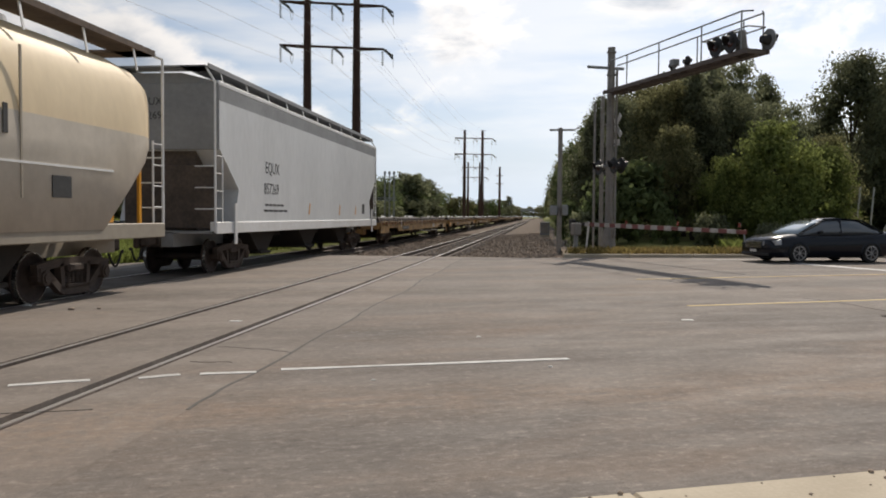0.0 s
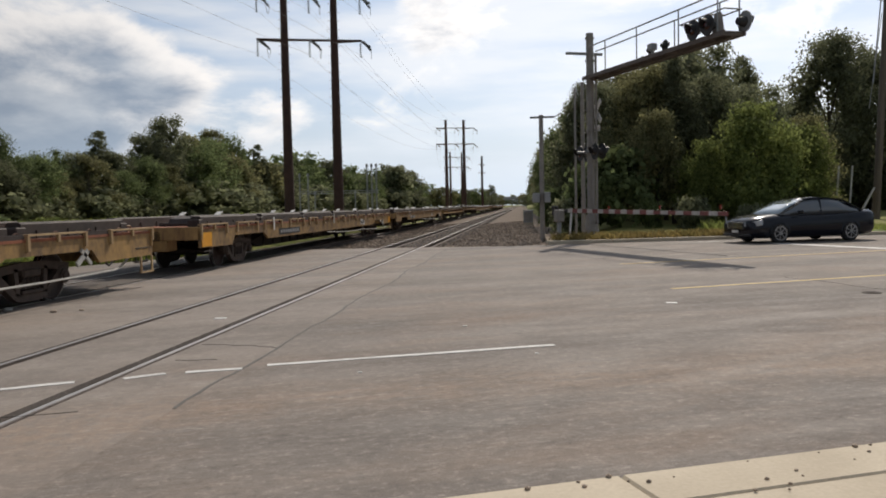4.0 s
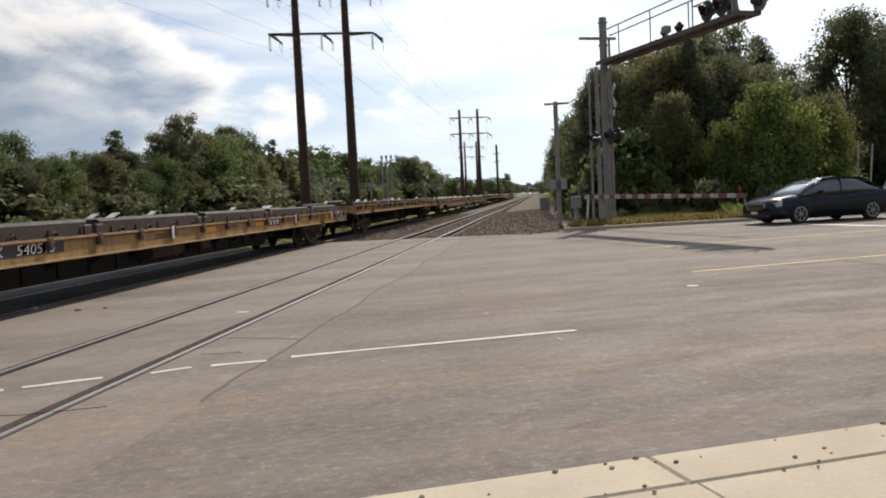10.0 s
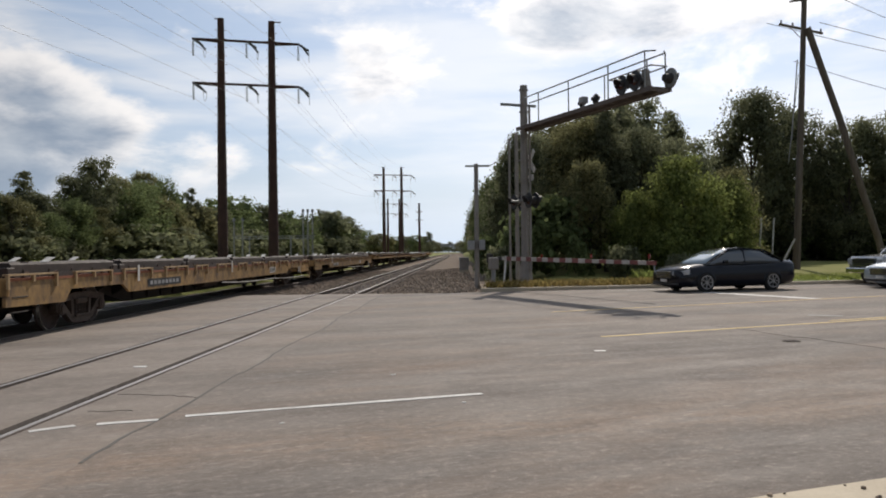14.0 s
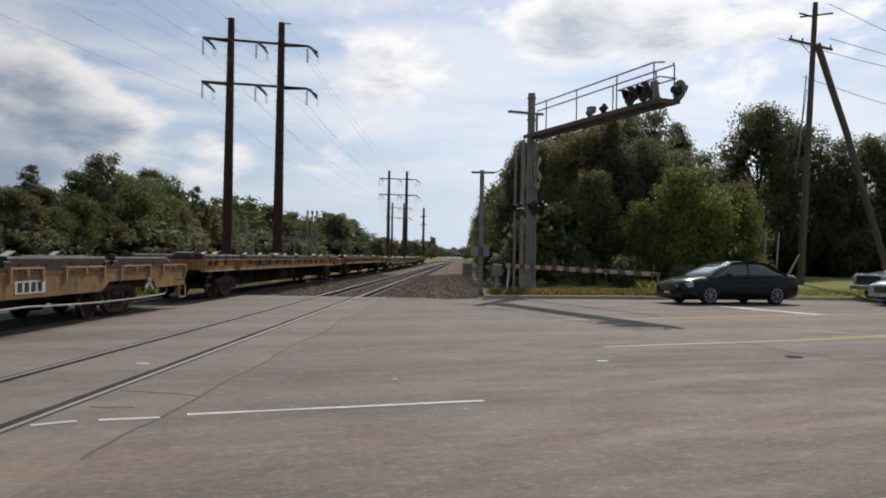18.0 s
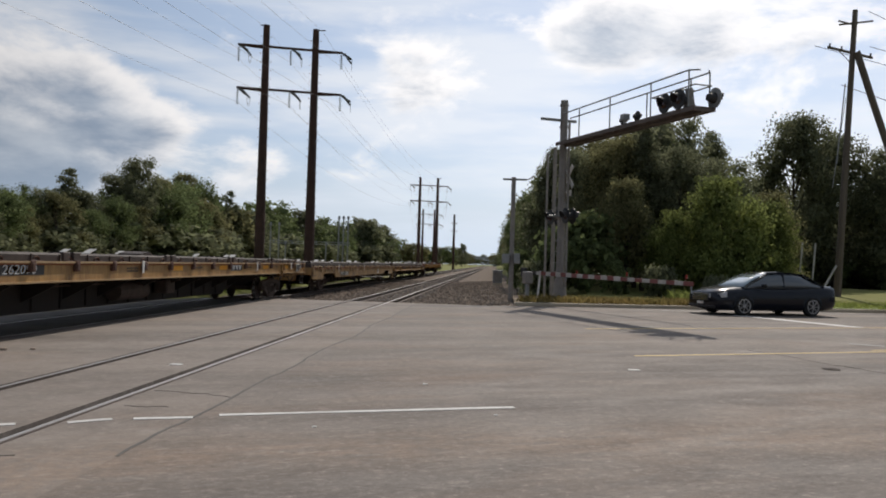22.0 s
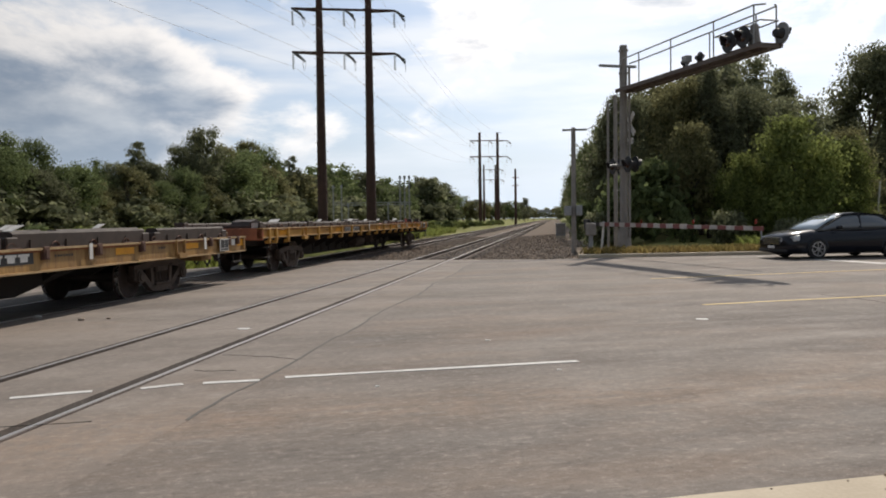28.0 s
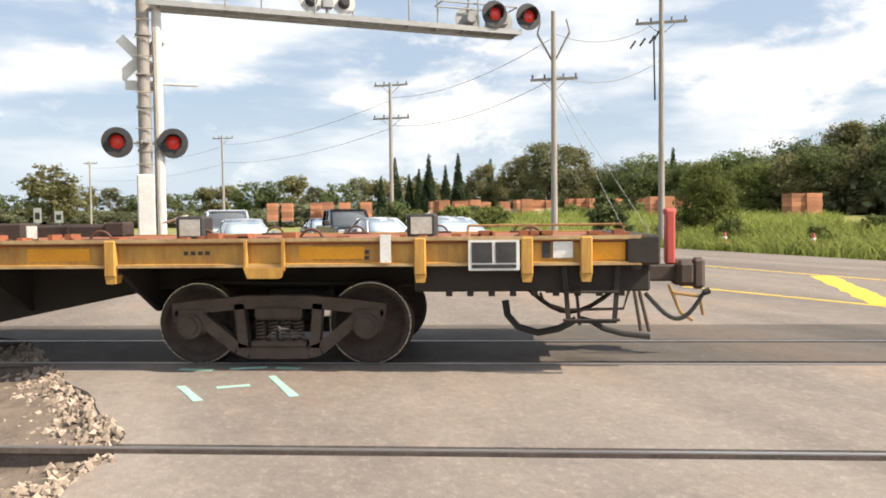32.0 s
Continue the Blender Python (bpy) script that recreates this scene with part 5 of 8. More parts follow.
        part("inner_beam", bm, DIRTY_BLACK, car, "sooty inner beam with brake gear behind the sill")
        bm = B()
        tube(bm, [Vector((0.95, y, z)) for y, z in ((12.36, 0.66), (12.38, 0.52), (12.48, 0.40), (12.68, 0.34), (12.88, 0.38), (13.05, 0.47))], 0.036, 8)
        tube(bm, [Vector((0.95, y, z)) for y, z in ((13.08, 0.48), (13.2, 0.45), (13.32, 0.38), (13.50, 0.33), (13.76, 0.30))], 0.030, 8)
        part("air_hose", bm, RUBBER, car, "thick black curled air hose")
        bm = B()
        rod(bm, (1.0, 13.03, 1.0), (1.0, 13.08, 0.42), 0.016, 6)
        tube(bm, [Vector((1.0, y, z)) for y, z in ((12.7, 0.74), (12.74, 0.64), (12.95, 0.57), (13.5, 0.58), (13.56, 0.78))], 0.014, 6)
        rod(bm, (0.7, HALF + 0.05, 0.75), (0.7, HALF + 0.12, 0.32), 0.018, 6)
        rod(bm, (0.6, HALF + 0.12, 0.72), (0.6, HALF + 0.22, 0.30), 0.018, 6)
        part("hose_bracket", bm, TRUCK_BROWN, car, "rusty rods holding the hoses")
        bm = B()
        box(bm, (-0.07, HALF + 0.50, 0.95), (0.07, HALF + 0.60, 1.54), 0.02)
        box(bm, (-0.05, HALF + 0.485, 1.48), (0.05, HALF + 0.615, 1.56), 0.02)
        part("end_marker", bm, RED_PAINT, car, "red end-of-train marker on the coupler")
        bm = B()
        for a, b in (((0.2, HALF + 0.50, 0.75), (0.2, HALF + 0.62, 0.45)), ((0.2, HALF + 0.62, 0.45), (0.2, HALF + 0.75, 0.36)), ((0.2, HALF + 0.52, 0.66), (0.2, HALF + 0.82, 0.62)), ((0.2, HALF + 0.82, 0.62), (0.2, HALF + 0.86, 0.42))):
            rod(bm, a, b, 0.018, 6)
        part("uncoupling_lever", bm, YELLOW, car, "yellow uncoupling lever")
    return car


RAILS_A = [(-11.0, 4.2), (-6.4, 4.2), (-1.8, 4.2), (2.8, 4.2), (7.2, 3.8), (11.2, 3.2)]
RAILS_LAST = [(-11.0, 4.2), (-6.4, 4.4), (-1.4, 4.8), (4.4, 1.5), (6.5, 1.9)]


def hopper_body(bm, rings, seg=22):
    """Loft of rounded sections (y, half width, z of shoulder, z of roof, z of foot)."""
    loops = []
    for y, w, zt, zb in rings:
        pts = []
        for k in range(seg + 1):
            a = math.pi * k / seg
            c, s = math.cos(a), math.sin(a)
            x = w * math.copysign(abs(c) ** 0.45, c)
            z = zb + (zt - zb) * (abs(s) ** 0.42)
            pts.append((x, y, z))
        loops.append([bm.verts.new(p) for p in pts])
    for a, b in zip(loops, loops[1:]):
        for k in range(seg):
            bm.faces.new((a[k], a[k + 1], b[k + 1], b[k]))
        bm.faces.new((a[seg], a[0], b[0], b[seg]))
    bm.faces.new(loops[0]), bm.faces.new(loops[-1][::-1])
    bmesh.ops.recalc_face_normals(bm, faces=bm.faces)


def ladder(bm, x, y0, y1, z0, z1, n):
    for y in (y0, y1):
        rod(bm, (x, y, z0), (x, y, z1), 0.022, 6)
    for k in range(n):
        z = z0 + 0.15 + (z1 - z0 - 0.2) * k / max(1, n - 1)
        rod(bm, (x, y0, z), (x, y1, z), 0.014, 6)


def build_hopper(name, label, grey, rolling):
    """A covered hopper: sloping-ended body, roof walk, end cages with ladders, side sill, chutes, trucks."""
    car = thing(name, Matrix(), label, "hopper wagon", "hoppers of the train")
    Lh = 9.2
    body_m = HOPPER_GREY if grey else TAN

    if grey:
        # flat sides, with sloping end sheets
        bm = B()
        prof = [(-8.05, 1.30), (8.05, 1.30), (7.75, 2.10), (9.0, 3.05), (9.0, 4.15), (-9.0, 4.15), (-9.0, 3.05), (-7.75, 2.10)]
        side_plate(bm, prof, -1.5, 1.5)
        part("body", bm, HOPPER_GREY, car, "pale grey steel hopper side", False)
        bm = B()
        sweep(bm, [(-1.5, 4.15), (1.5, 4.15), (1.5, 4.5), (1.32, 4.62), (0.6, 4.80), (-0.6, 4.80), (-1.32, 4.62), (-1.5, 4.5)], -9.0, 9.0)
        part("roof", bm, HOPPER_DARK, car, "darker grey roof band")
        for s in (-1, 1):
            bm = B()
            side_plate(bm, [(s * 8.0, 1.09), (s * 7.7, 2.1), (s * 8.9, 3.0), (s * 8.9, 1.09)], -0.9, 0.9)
            part("end_recess", bm, END_BROWN, car, "dark brown recess below the sloping end")
        # whiter colour puts the sun on the roof's edge
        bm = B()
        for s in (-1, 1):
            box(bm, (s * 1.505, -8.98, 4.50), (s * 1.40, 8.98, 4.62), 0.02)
        part("roof_edge", bm, HOPPER_WHITE, car, "roof edge in white for its sunlit look")
    else:
        bm = B()
        # sections from the end inwards: distance from the middle, half width, roof, foot
        RINGS = [(9.10, 0.85, 3.95, 3.35), (9.04, 1.15, 4.12, 3.05), (8.86, 1.38, 4.22, 2.80), (8.45, 1.50, 4.34, 2.45), (7.75, 1.55, 4.42, 1.90), (6.9, 1.55, 4.45, 1.2)]
        hopper_body(bm, [(s * y, w, zt, zb) for s, part_ in ((-1, RINGS), (1, RINGS[::-1])) for y, w, zt, zb in part_])
        bmesh.ops.bisect_plane(bm, geom=bm.verts[:] + bm.edges[:] + bm.faces[:], plane_co=(0, 0, 2.95), plane_no=(0, 0, 1))
        for f in bm.faces:
            f.material_index = 1 if f.calc_center_median().z < 2.95 else 0
        part("body", bm, [TAN, TAN_DUST], car, "tan rounded hopper body, dusty grey below", True)
        bm = B()
        for y in (-4.6, -1.5, 1.6, 4.7):
            box(bm, (1.535, y - 0.02, 1.7), (1.56, y + 0.02, 3.9))
        part("weld_seam", bm, TAN_LOW, car, "raised side seams")
        bm = B()
        box(bm, (1.54, -7.2, 2.20), (1.566, 7.2, 2.235))
        part("belt_rail", bm, HOPPER_WHITE, car, "thin white belt line")
        bm = B()
        box(bm, (1.550, 4.30, 2.60), (1.562, 4.40, 3.02))
        part("lettering_bar", bm, LETTER, car)
        for y0, w, z0, m in ((5.42, 0.5, 1.72, LETTER), (-3.0, 0.5, 1.75, LETTER)):
            bm = B()
            box(bm, (1.555, y0, z0), (1.565, y0 + w, z0 + 0.34))
            part("data_panel", bm, m, car, "dark stencilled panel")
        for k in range(5):
            bm = B()
            box(bm, (1.555, -5.2 + k * 0.95, 2.60), (1.562, -4.5 + k * 0.95, 3.25))
            box(bm, (1.556, -5.05 + k * 0.95, 2.75), (1.564, -4.65 + k * 0.95, 3.1))
            part("lettering_bar", bm, LETTER, car)
        bm = B()
        box(bm, (1.45, 7.15, 1.32), (1.50, 7.3, 2.1))
        box(bm, (1.45, 8.22, 1.30), (1.50, 8.30, 2.5))
        part("reflector", bm, YELLOW2, car, "orange yellow reflective stripes")
    # side sill and end shelves
    bm = B()
    for s in (-1, 1):
        box(bm, (s * 1.53, -Lh, 1.02), (s * 1.36, Lh, 1.30), 0.015)
    part("side_sill", bm, HOPPER_WHITE if grey else TAN_LOW, car, "pale side sill")
    for s in (-1, 1):
        bm = B()
        box(bm, (-1.5, s * Lh, 1.02), (1.5, s * 7.6, 1.08))
        box(bm, (-0.45, s * Lh, 0.7), (0.45, s * 6.2, 1.05))
        part("end_platform", bm, HOPPER_DARK if grey else TAN_LOW, car)
    bm = B()
    box(bm, (-0.3, -7, 0.8), (0.3, 7, 1.1))
    part("centre_sill", bm, DIRTY_BLACK, car)
    # end bulkhead panels in the cages
    for s in (-1, 1):
        for x in (-0.8, 0.8):
            bm = B()
            bar(bm, (x, s * 7.9, 1.1), (x, s * 8.6, 2.6), 0.06, 0.08)
            part("end_brace", bm, HOPPER_DARK if grey else TAN_LOW, car)
        # upper end sheet: darker grey holds the shade from the next car
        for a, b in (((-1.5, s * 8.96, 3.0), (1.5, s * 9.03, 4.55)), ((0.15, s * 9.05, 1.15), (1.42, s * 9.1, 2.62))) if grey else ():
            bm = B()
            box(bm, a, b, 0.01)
            part("end_sheet", bm, HOPPER_DARK if a[2] > 2 else END_BROWN, car, "end sheet in darker grey for its shade" if a[2] > 2 else "dark brown end panel")
    for s in (-1, 1):
        for x in (-1.49, 1.49):
            bm = B()
            rod(bm, (x, s * Lh, 1.05), (x, s * Lh, 4.55), 0.026, 6)
            rod(bm, (x, s * Lh, 4.55), (x * 0.86, s * Lh, 4.88 if grey else 4.63), 0.026, 6)
            ladder(bm, x, s * (Lh - 0.02), s * (Lh - 0.42), 1.05, 2.9, 5)
            for z in (1.6, 2.1, 2.6):
                rod(bm, (x, s * Lh, z), (x * 0.67, s * Lh, z), 0.014, 6)
            part("end_ladder", bm, HOPPER_WHITE, car, "white pipe ladder and corner post")
        c = part("coupler", shared("coupler", build_coupler, TRUCK_BROWN), TRUCK_BROWN, car)
        c.matrix_local = Matrix.Rotation(0 if s > 0 else math.pi, 4, "Z") @ Matrix.Translation((0, Lh, 0.86))
        h = part("air_hose", shared("air_hose", build_hose, RUBBER), RUBBER, car)
        h.matrix_local = Matrix.Rotation(0 if s > 0 else math.pi, 4, "Z") @ Matrix.Translation((0, Lh, 0.78))
    # running board on the roof
    zr = 4.90 if grey else 4.64
    for x in (-1.0, 1.0):
        bm = B()
        box(bm, (x - 0.32, -Lh - 0.1, zr - 0.02), (x + 0.32, Lh + 0.1, zr + 0.02), 0.005)
        box(bm, (x + (0.32 if x > 0 else -0.34), -Lh, zr - 0.03), (x + (0.34 if x > 0 else -0.32), Lh, zr + 0.08))
        part("roof_walk", bm, HOPPER_DARK if grey else WALK_BROWN, car, "grated roof walk")
        for y in np.arange(-8.4, 8.5, 1.68):
            bm = B()
            bar(bm, (x * 1.3, y, zr), (x * 1.38, y, zr - (0.45 if not grey else 0.35)), 0.05, 0.02)
            part("walk_bracket", bm, HOPPER_WHITE, car)
    for s in (-1, 1):
        bm = B()
        box(bm, (-1.3, s * (Lh + 0.1), zr - 0.02), (1.3, s * (Lh - 0.5), zr + 0.02))
        part("end_walk", bm, HOPPER_DARK if grey else WALK_BROWN, car)
    for y in (-6, -2, 2, 6):
        bm = B()
        bmesh.ops.create_cone(bm, cap_ends=True, segments=16, radius1=0.38, radius2=0.34, depth=0.14, matrix=Matrix.Translation((0, y, (4.8 if grey else 4.56) + 0.06)))
        part("hatch", bm, HOPPER_DARK, car)
    for y in (-4.6, 0.0, 4.6):
        bm = B()
        side_plate(bm, [(y - 1.5, 1.3), (y + 1.5, 1.3), (y + 0.35, 0.42), (y - 0.35, 0.42)], -1.0, 1.0)
        box(bm, (-1.1, y - 0.4, 0.36), (1.1, y + 0.4, 0.44), 0.01)
        part("discharge_chute", bm, DIRTY_BLACK, car, "dark discharge chute")
    for y in (-6.9, 6.9):
        add_truck(car, y, rolling)
    if grey:
        M = lambda y, z: Matrix(((0, 0, 1, 1.503), (1, 0, 0, y), (0, 1, 0, z), (0, 0, 0, 1)))
        lettering("car_mark", "EQUX", 0.46, M(-5.8, 2.62), LETTER, car, 0, 0.95)
        lettering("car_number", "857269", 0.44, M(-5.9, 2.05), LETTER, car, 0, 0.95)
        for k in range(5):
            bm = B()
            box(bm, (1.501, -5.8 + k * 0.33, 1.72), (1.505, -5.55 + k * 0.33, 1.78))
            box(bm, (1.501, -5.9 + k * 0.42, 1.56), (1.505, -5.55 + k * 0.42, 1.62))
            part("stencil_bar", bm, LETTER, car)
        for y in (-1.6, 2.4, 5.0):
            bm = B()
            bar(bm, (1.504, y, 1.5), (1.504, y + 0.12, 1.85), 0.006, 0.09)
            part("reflector", bm, YELLOW2, car, "yellow reflective strip")
        bm = B()
        box(bm, (1.501, 6.3, 1.55), (1.507, 6.75, 1.95))
        part("data_panel", bm, LETTER, car)
        lettering("end_mark", "EQUX", 0.26, Matrix(((1, 0, 0, -0.55), (0, 0, -1, -9.036), (0, 1, 0, 4.05), (0, 0, 0, 1))), LETTER, car, 0, 0.95)
        lettering("end_number", "857269", 0.26, Matrix(((1, 0, 0, -0.62), (0, 0, -1, -9.036), (0, 1, 0, 3.72), (0, 0, 0, 1))), LETTER, car, 0, 0.95)
        for s in (-1, 1):
            bm = B()
            box(bm, (1.53, s * 8.0, 0.75), (1.57, s * 8.16, 1.75), 0.01)
            part("jack_bracket", bm, HOPPER_WHITE, car, "white vertical lifting bracket")
    return car


TRAIN = []


def make_train():
    """Two hoppers and twelve flatcars, with their offsets from the last car's middle."""
    numbers = ["", "", "146935", "540515", "", "", "137508", "", "262090", "147040", "", "602332"]
    deep = (0, 1, 2, 5, 6, 9)
    low = deep + (3, 10)
    hues = ["faded yellow empty flatcar with shallow sills and dark rub rails", "stained yellow empty flatcar with deep sills and pale top rail"]
    for n in range(12):
        rolling = []
        last = n == 11
        lab = "last flatcar of the train, yellow sills, rusty deck, red end marker" if last else hues[n in deep]
        car = build_flatcar("flatcar", lab, numbers[n], rolling, RAILS_LAST if last else RAILS_A, last, deep=n in deep, low=n in low, orange=n == 1)
        TRAIN.append((car, -PITCH * (11 - n) + SLACK[n], rolling))
    rolling = []
    car = build_hopper("covered_hopper", "pale grey covered hopper wagon with white side sill and roof walk", True, rolling)
    first = -PITCH * 11 - PITCH / 2
    TRAIN.append((car, first - 10.0, rolling))
    rolling = []
    car = build_hopper("covered_hopper", "tan rounded covered hopper wagon with yellow reflective stripes", False, rolling)
    TRAIN.append((car, first - 31.0, rolling))
    for car, off, _ in TRAIN:
        car.matrix_world = pose(TRACK_2, train_y(0) + off, 0)


make_train()


def train_motion():
    """The train rolls past; wheels turn while they are near."""
    ts = [i * 0.5 for i in range(65)]
    for car, off, rolling in TRAIN:
        walk(car, [(t, pose(TRACK_2, train_y(t) + off, 0.0025)) for t in ts])
        for w, y in rolling:
            rows, t, ang = [], 0.0, 0.0
            step = 1 / 30
            near = lambda q: -14 < train_y(q) + off + y < 55
            last_s = train_y(0)
            k = 0
            while k <= 960:
                t = k / 30
                if k in (0, 960) or near(t) or near(max(0, t - step)) or near(min(32, t + step)):
                    if near(t) and near(max(0, t - step)):
                        ang += (last_s - train_y(t)) / 0.418
                    rows.append((t, pose(0, y, 0.418, math.degrees(ang))))
                last_s = train_y(t)
                k += 1
            walk(w, rows)


# ---- crossing signals ----
def lamp_unit(parent, m, lit, disc=None):
    """A round flashing lamp with its black disc, hood and red lens, facing local -y."""
    bm = B()
    bmesh.ops.create_cone(bm, cap_ends=True, segments=24, radius1=0.32, radius2=0.32, depth=0.03, matrix=Matrix.Rotation(math.pi / 2, 4, "X"))
    lamp = part("flashing_lamp", bm, disc or LAMP_BLACK, parent, "round warning lamp with a hood")
    lamp.matrix_local = m
    bm = B()
    bmesh.ops.create_cone(bm, cap_ends=True, segments=18, radius1=0.17, radius2=0.11, depth=0.24, matrix=Matrix.Translation((0, 0.13, 0)) @ Matrix.Rotation(-math.pi / 2, 4, "X"))
    part("housing", bm, STEEL_GREY if lit else LAMP_BLACK, lamp)
    bm = B()
    n = 12
    arc = [math.pi * (-0.12 + 1.24 * k / n) for k in range(n + 1)]
    rows = []
    for r in (0.19, 0.178):
        rows.append([bm.verts.new((r * math.cos(w), -0.01, r * math.sin(w))) for w in arc])
        rows.append([bm.verts.new((r * math.cos(w), -0.15 - 0.12 * max(0, math.sin(w)), r * math.sin(w))) for w in arc])
    for k in range(n):
        for a, b in ((0, 1), (3, 2), (1, 3)):
            bm.faces.new((rows[a][k], rows[a][k + 1], rows[b][k + 1], rows[b][k]))
    part("hood", bm, LAMP_BLACK, lamp)
    bm = B()
    bmesh.ops.create_uvsphere(bm, u_segments=16, v_segments=8, radius=0.15, matrix=Matrix.Translation((0, -0.02, 0)) @ Matrix.Diagonal((1, 0.35, 1, 1)))
    part("lens", bm, RED_LENS if lit else RED_DARK, lamp, "red glass lens")
    return lamp


def crossbuck(parent, m):
    bm = B()
    for a in (1, -1):
        bmesh.ops.create_cube(bm, size=1.0, matrix=Matrix.Rotation(a * math.radians(45), 4, "Y") @ Matrix.Translation((0, 0.012 * a, 0)) @ Matrix.Diagonal((1.22, 0.015, 0.23, 1)))
    c = part("crossbuck", bm, WHITE_PAINT, parent, "white crossed warning boards")
    c.matrix_local = m
    for a in (1, -1):
        for k in range(7):
            x = -0.42 + k * 0.14
            if abs(x) < 0.1:
                continue
            bm = B()
            bmesh.ops.create_cube(bm, size=1.0, matrix=Matrix.Rotation(a * math.radians(45), 4, "Y") @ Matrix.Translation((x, -0.012 + 0.012 * a, 0)) @ Matrix.Diagonal((0.08, 0.004, 0.12, 1)))
            part("lettering_bar", bm, LETTER, c)


def build_gantry(m, label, facing, lit, L, beam):
    """A cantilever signal: stout mast, arm with walkway railing, lamps at the arm's end, middle and on the mast.
    In its own space the arm runs along +x."""
    g = thing("cantilever_signal", m, label, "railway signal", "cantilever signals")
    bm = B()
    rod(bm, (0, 0, 0.9), (0, 0, 8.3), 0.165, 16, 0.15)
    for z in (1.2, 2.2, 3.3, 4.4, 5.2, 6.2, 7.2, 8.1):
        rod(bm, (0, 0, z - 0.03), (0, 0, z + 0.03), 0.19, 16)
    part("mast", bm, MAST_GREY, g, "grey tubular mast", False)
    bm = B()
    box(bm, (-0.45, -0.45, -0.2), (0.45, 0.45, 0.12), 0.03)
    bmesh.ops.create_cone(bm, cap_ends=True, segments=16, radius1=0.32, radius2=0.21, depth=0.9, matrix=Matrix.Translation((0, 0, 0.5)))
    part("base", bm, MAST_GREY, g)
    # arm: deep box beam with a plank walkway and its edge channels
    bm = B()
    for y in (-0.36, 0.36):
        bar(bm, (0.05, y, 6.46), (L, y, 6.37), 0.06, 0.14)
    for k in range(13):
        x = 0.4 + k * (L - 0.5) / 12
        bar(bm, (x, -0.34, 6.46 - 0.012 * x), (x, 0.34, 6.46 - 0.012 * x), 0.06, 0.10)
    bar(bm, (0.1, 0, 6.42), (L - 0.1, 0, 6.31), 0.12, 0.12)
    part("arm", bm, beam, g, "long cantilever arm")
    bm = B()
    for k in range(int(L / 0.075) - 4):
        x = 0.3 + k * 0.075
        bar(bm, (x, -0.33, 6.535 - 0.012 * x), (x, 0.33, 6.535 - 0.012 * x), 0.048, 0.025)
    part("walkway", bm, beam, g)
    top = lambda x: 7.62 - 0.006 * x
    for y, posts in ((-0.38, (2.0, 4.3, 6.9, 8.95)), (0.38, (3.0, 5.5, 8.0, 8.95))):
        bm = B()
        for x in posts:
            rod(bm, (x, y, 6.45), (x, y, top(x)), 0.026, 6)
        tube(bm, [(0.15, y * 0.5, 7.56), (0.7, y, top(0.7)), (4.5, y, top(4.5)), (8.95, y, top(8.95)), (9.2, y * 0.4, top(9.2) - 0.02)], 0.026, 6)
        part("railing", bm, STEEL_GREY, g, "pipe railing along the arm")
    bm = B()
    box(bm, (-0.06, -1.05, 7.42), (0.06, 0.55, 7.52), 0.01)
    box(bm, (-0.1, -0.3, 3.48), (0.1, 0.3, 3.55))
    rod(bm, (0, -0.62, 3.5), (0, 0.62, 3.5), 0.04, 8)
    part("crossarm", bm, STEEL_GREY, g)
    # conduit and climbing rungs
    bm = B()
    rod(bm, (0.26, 0.12, 0.6), (0.26, 0.12, 7.4), 0.05, 8)
    rod(bm, (0.30, -0.06, 0.6), (0.24, -0.1, 6.4), 0.03, 6)
    for k in range(12):
        rod(bm, (-0.22, -0.2, 1.6 + k * 0.45), (0.22, -0.2, 1.6 + k * 0.45), 0.014, 5)
    part("conduit", bm, MAST_GREY, g)
    rot_f = {1: 0.0, -1: math.pi}
    # lamps face across the arm: local -y and +y
    for x, f in ((L + 0.2, 1), (L - 0.86, 1), (L - 0.3, -1), (L - 1.35, -1)) if lit else ((L - 0.75, 1), (L - 1.5, 1), (L - 0.1, -1)):
        lamp_unit(g, Matrix.Translation((x, -f * 0.42, 7.32 if lit else 6.74)) @ Matrix.Rotation(rot_f[f], 4, "Z") @ Matrix.Scale(1.2 if lit else 1.0, 4), lit, STEEL_GREY if f < 0 else None)
    for x in (4.3, 5.2):
        lamp_unit(g, Matrix.Translation((x, -facing * 0.2, 7.45 if lit else 6.8)) @ Matrix.Rotation(rot_f[facing], 4, "Z") @ Matrix.Scale(1.0 if lit else 0.62, 4), False, ALUMINIUM if lit else None)
    bm = B()
    bmesh.ops.create_cone(bm, cap_ends=True, segments=10, radius1=0.2, radius2=0.11, depth=0.7, matrix=Matrix.Translation((L - 0.8, 0, 6.78)))
    part("signal_case", bm, MAST_GREY, g, "grey signal case between the lamps")
    bm = B()
    rod(bm, (L - 2.4, -0.3, 7.1), (L - 0.1, -0.3, 7.1), 0.025, 6)
    rod(bm, (L - 2.4, 0.3, 7.1), (L - 0.1, 0.3, 7.1), 0.025, 6)
    rod(bm, (L - 0.9, -0.3, 7.1), (L - 0.9, 0.3, 7.1), 0.03, 6)
    rod(bm, (L - 2.4, -0.3, 7.1), (L - 2.4, 0.3, 7.1), 0.025, 6)
    rod(bm, (L - 0.1, -0.3, 7.1), (L - 0.1, 0.3, 7.1), 0.025, 6)
    part("lamp_bracket", bm, STEEL_GREY, g)
    bm = B()
    rod(bm, (4.7, 0, 6.45), (4.7, 0, 6.9), 0.05, 8)
    box(bm, (4.55, -0.12, 6.72), (4.85, 0.12, 6.95), 0.02)
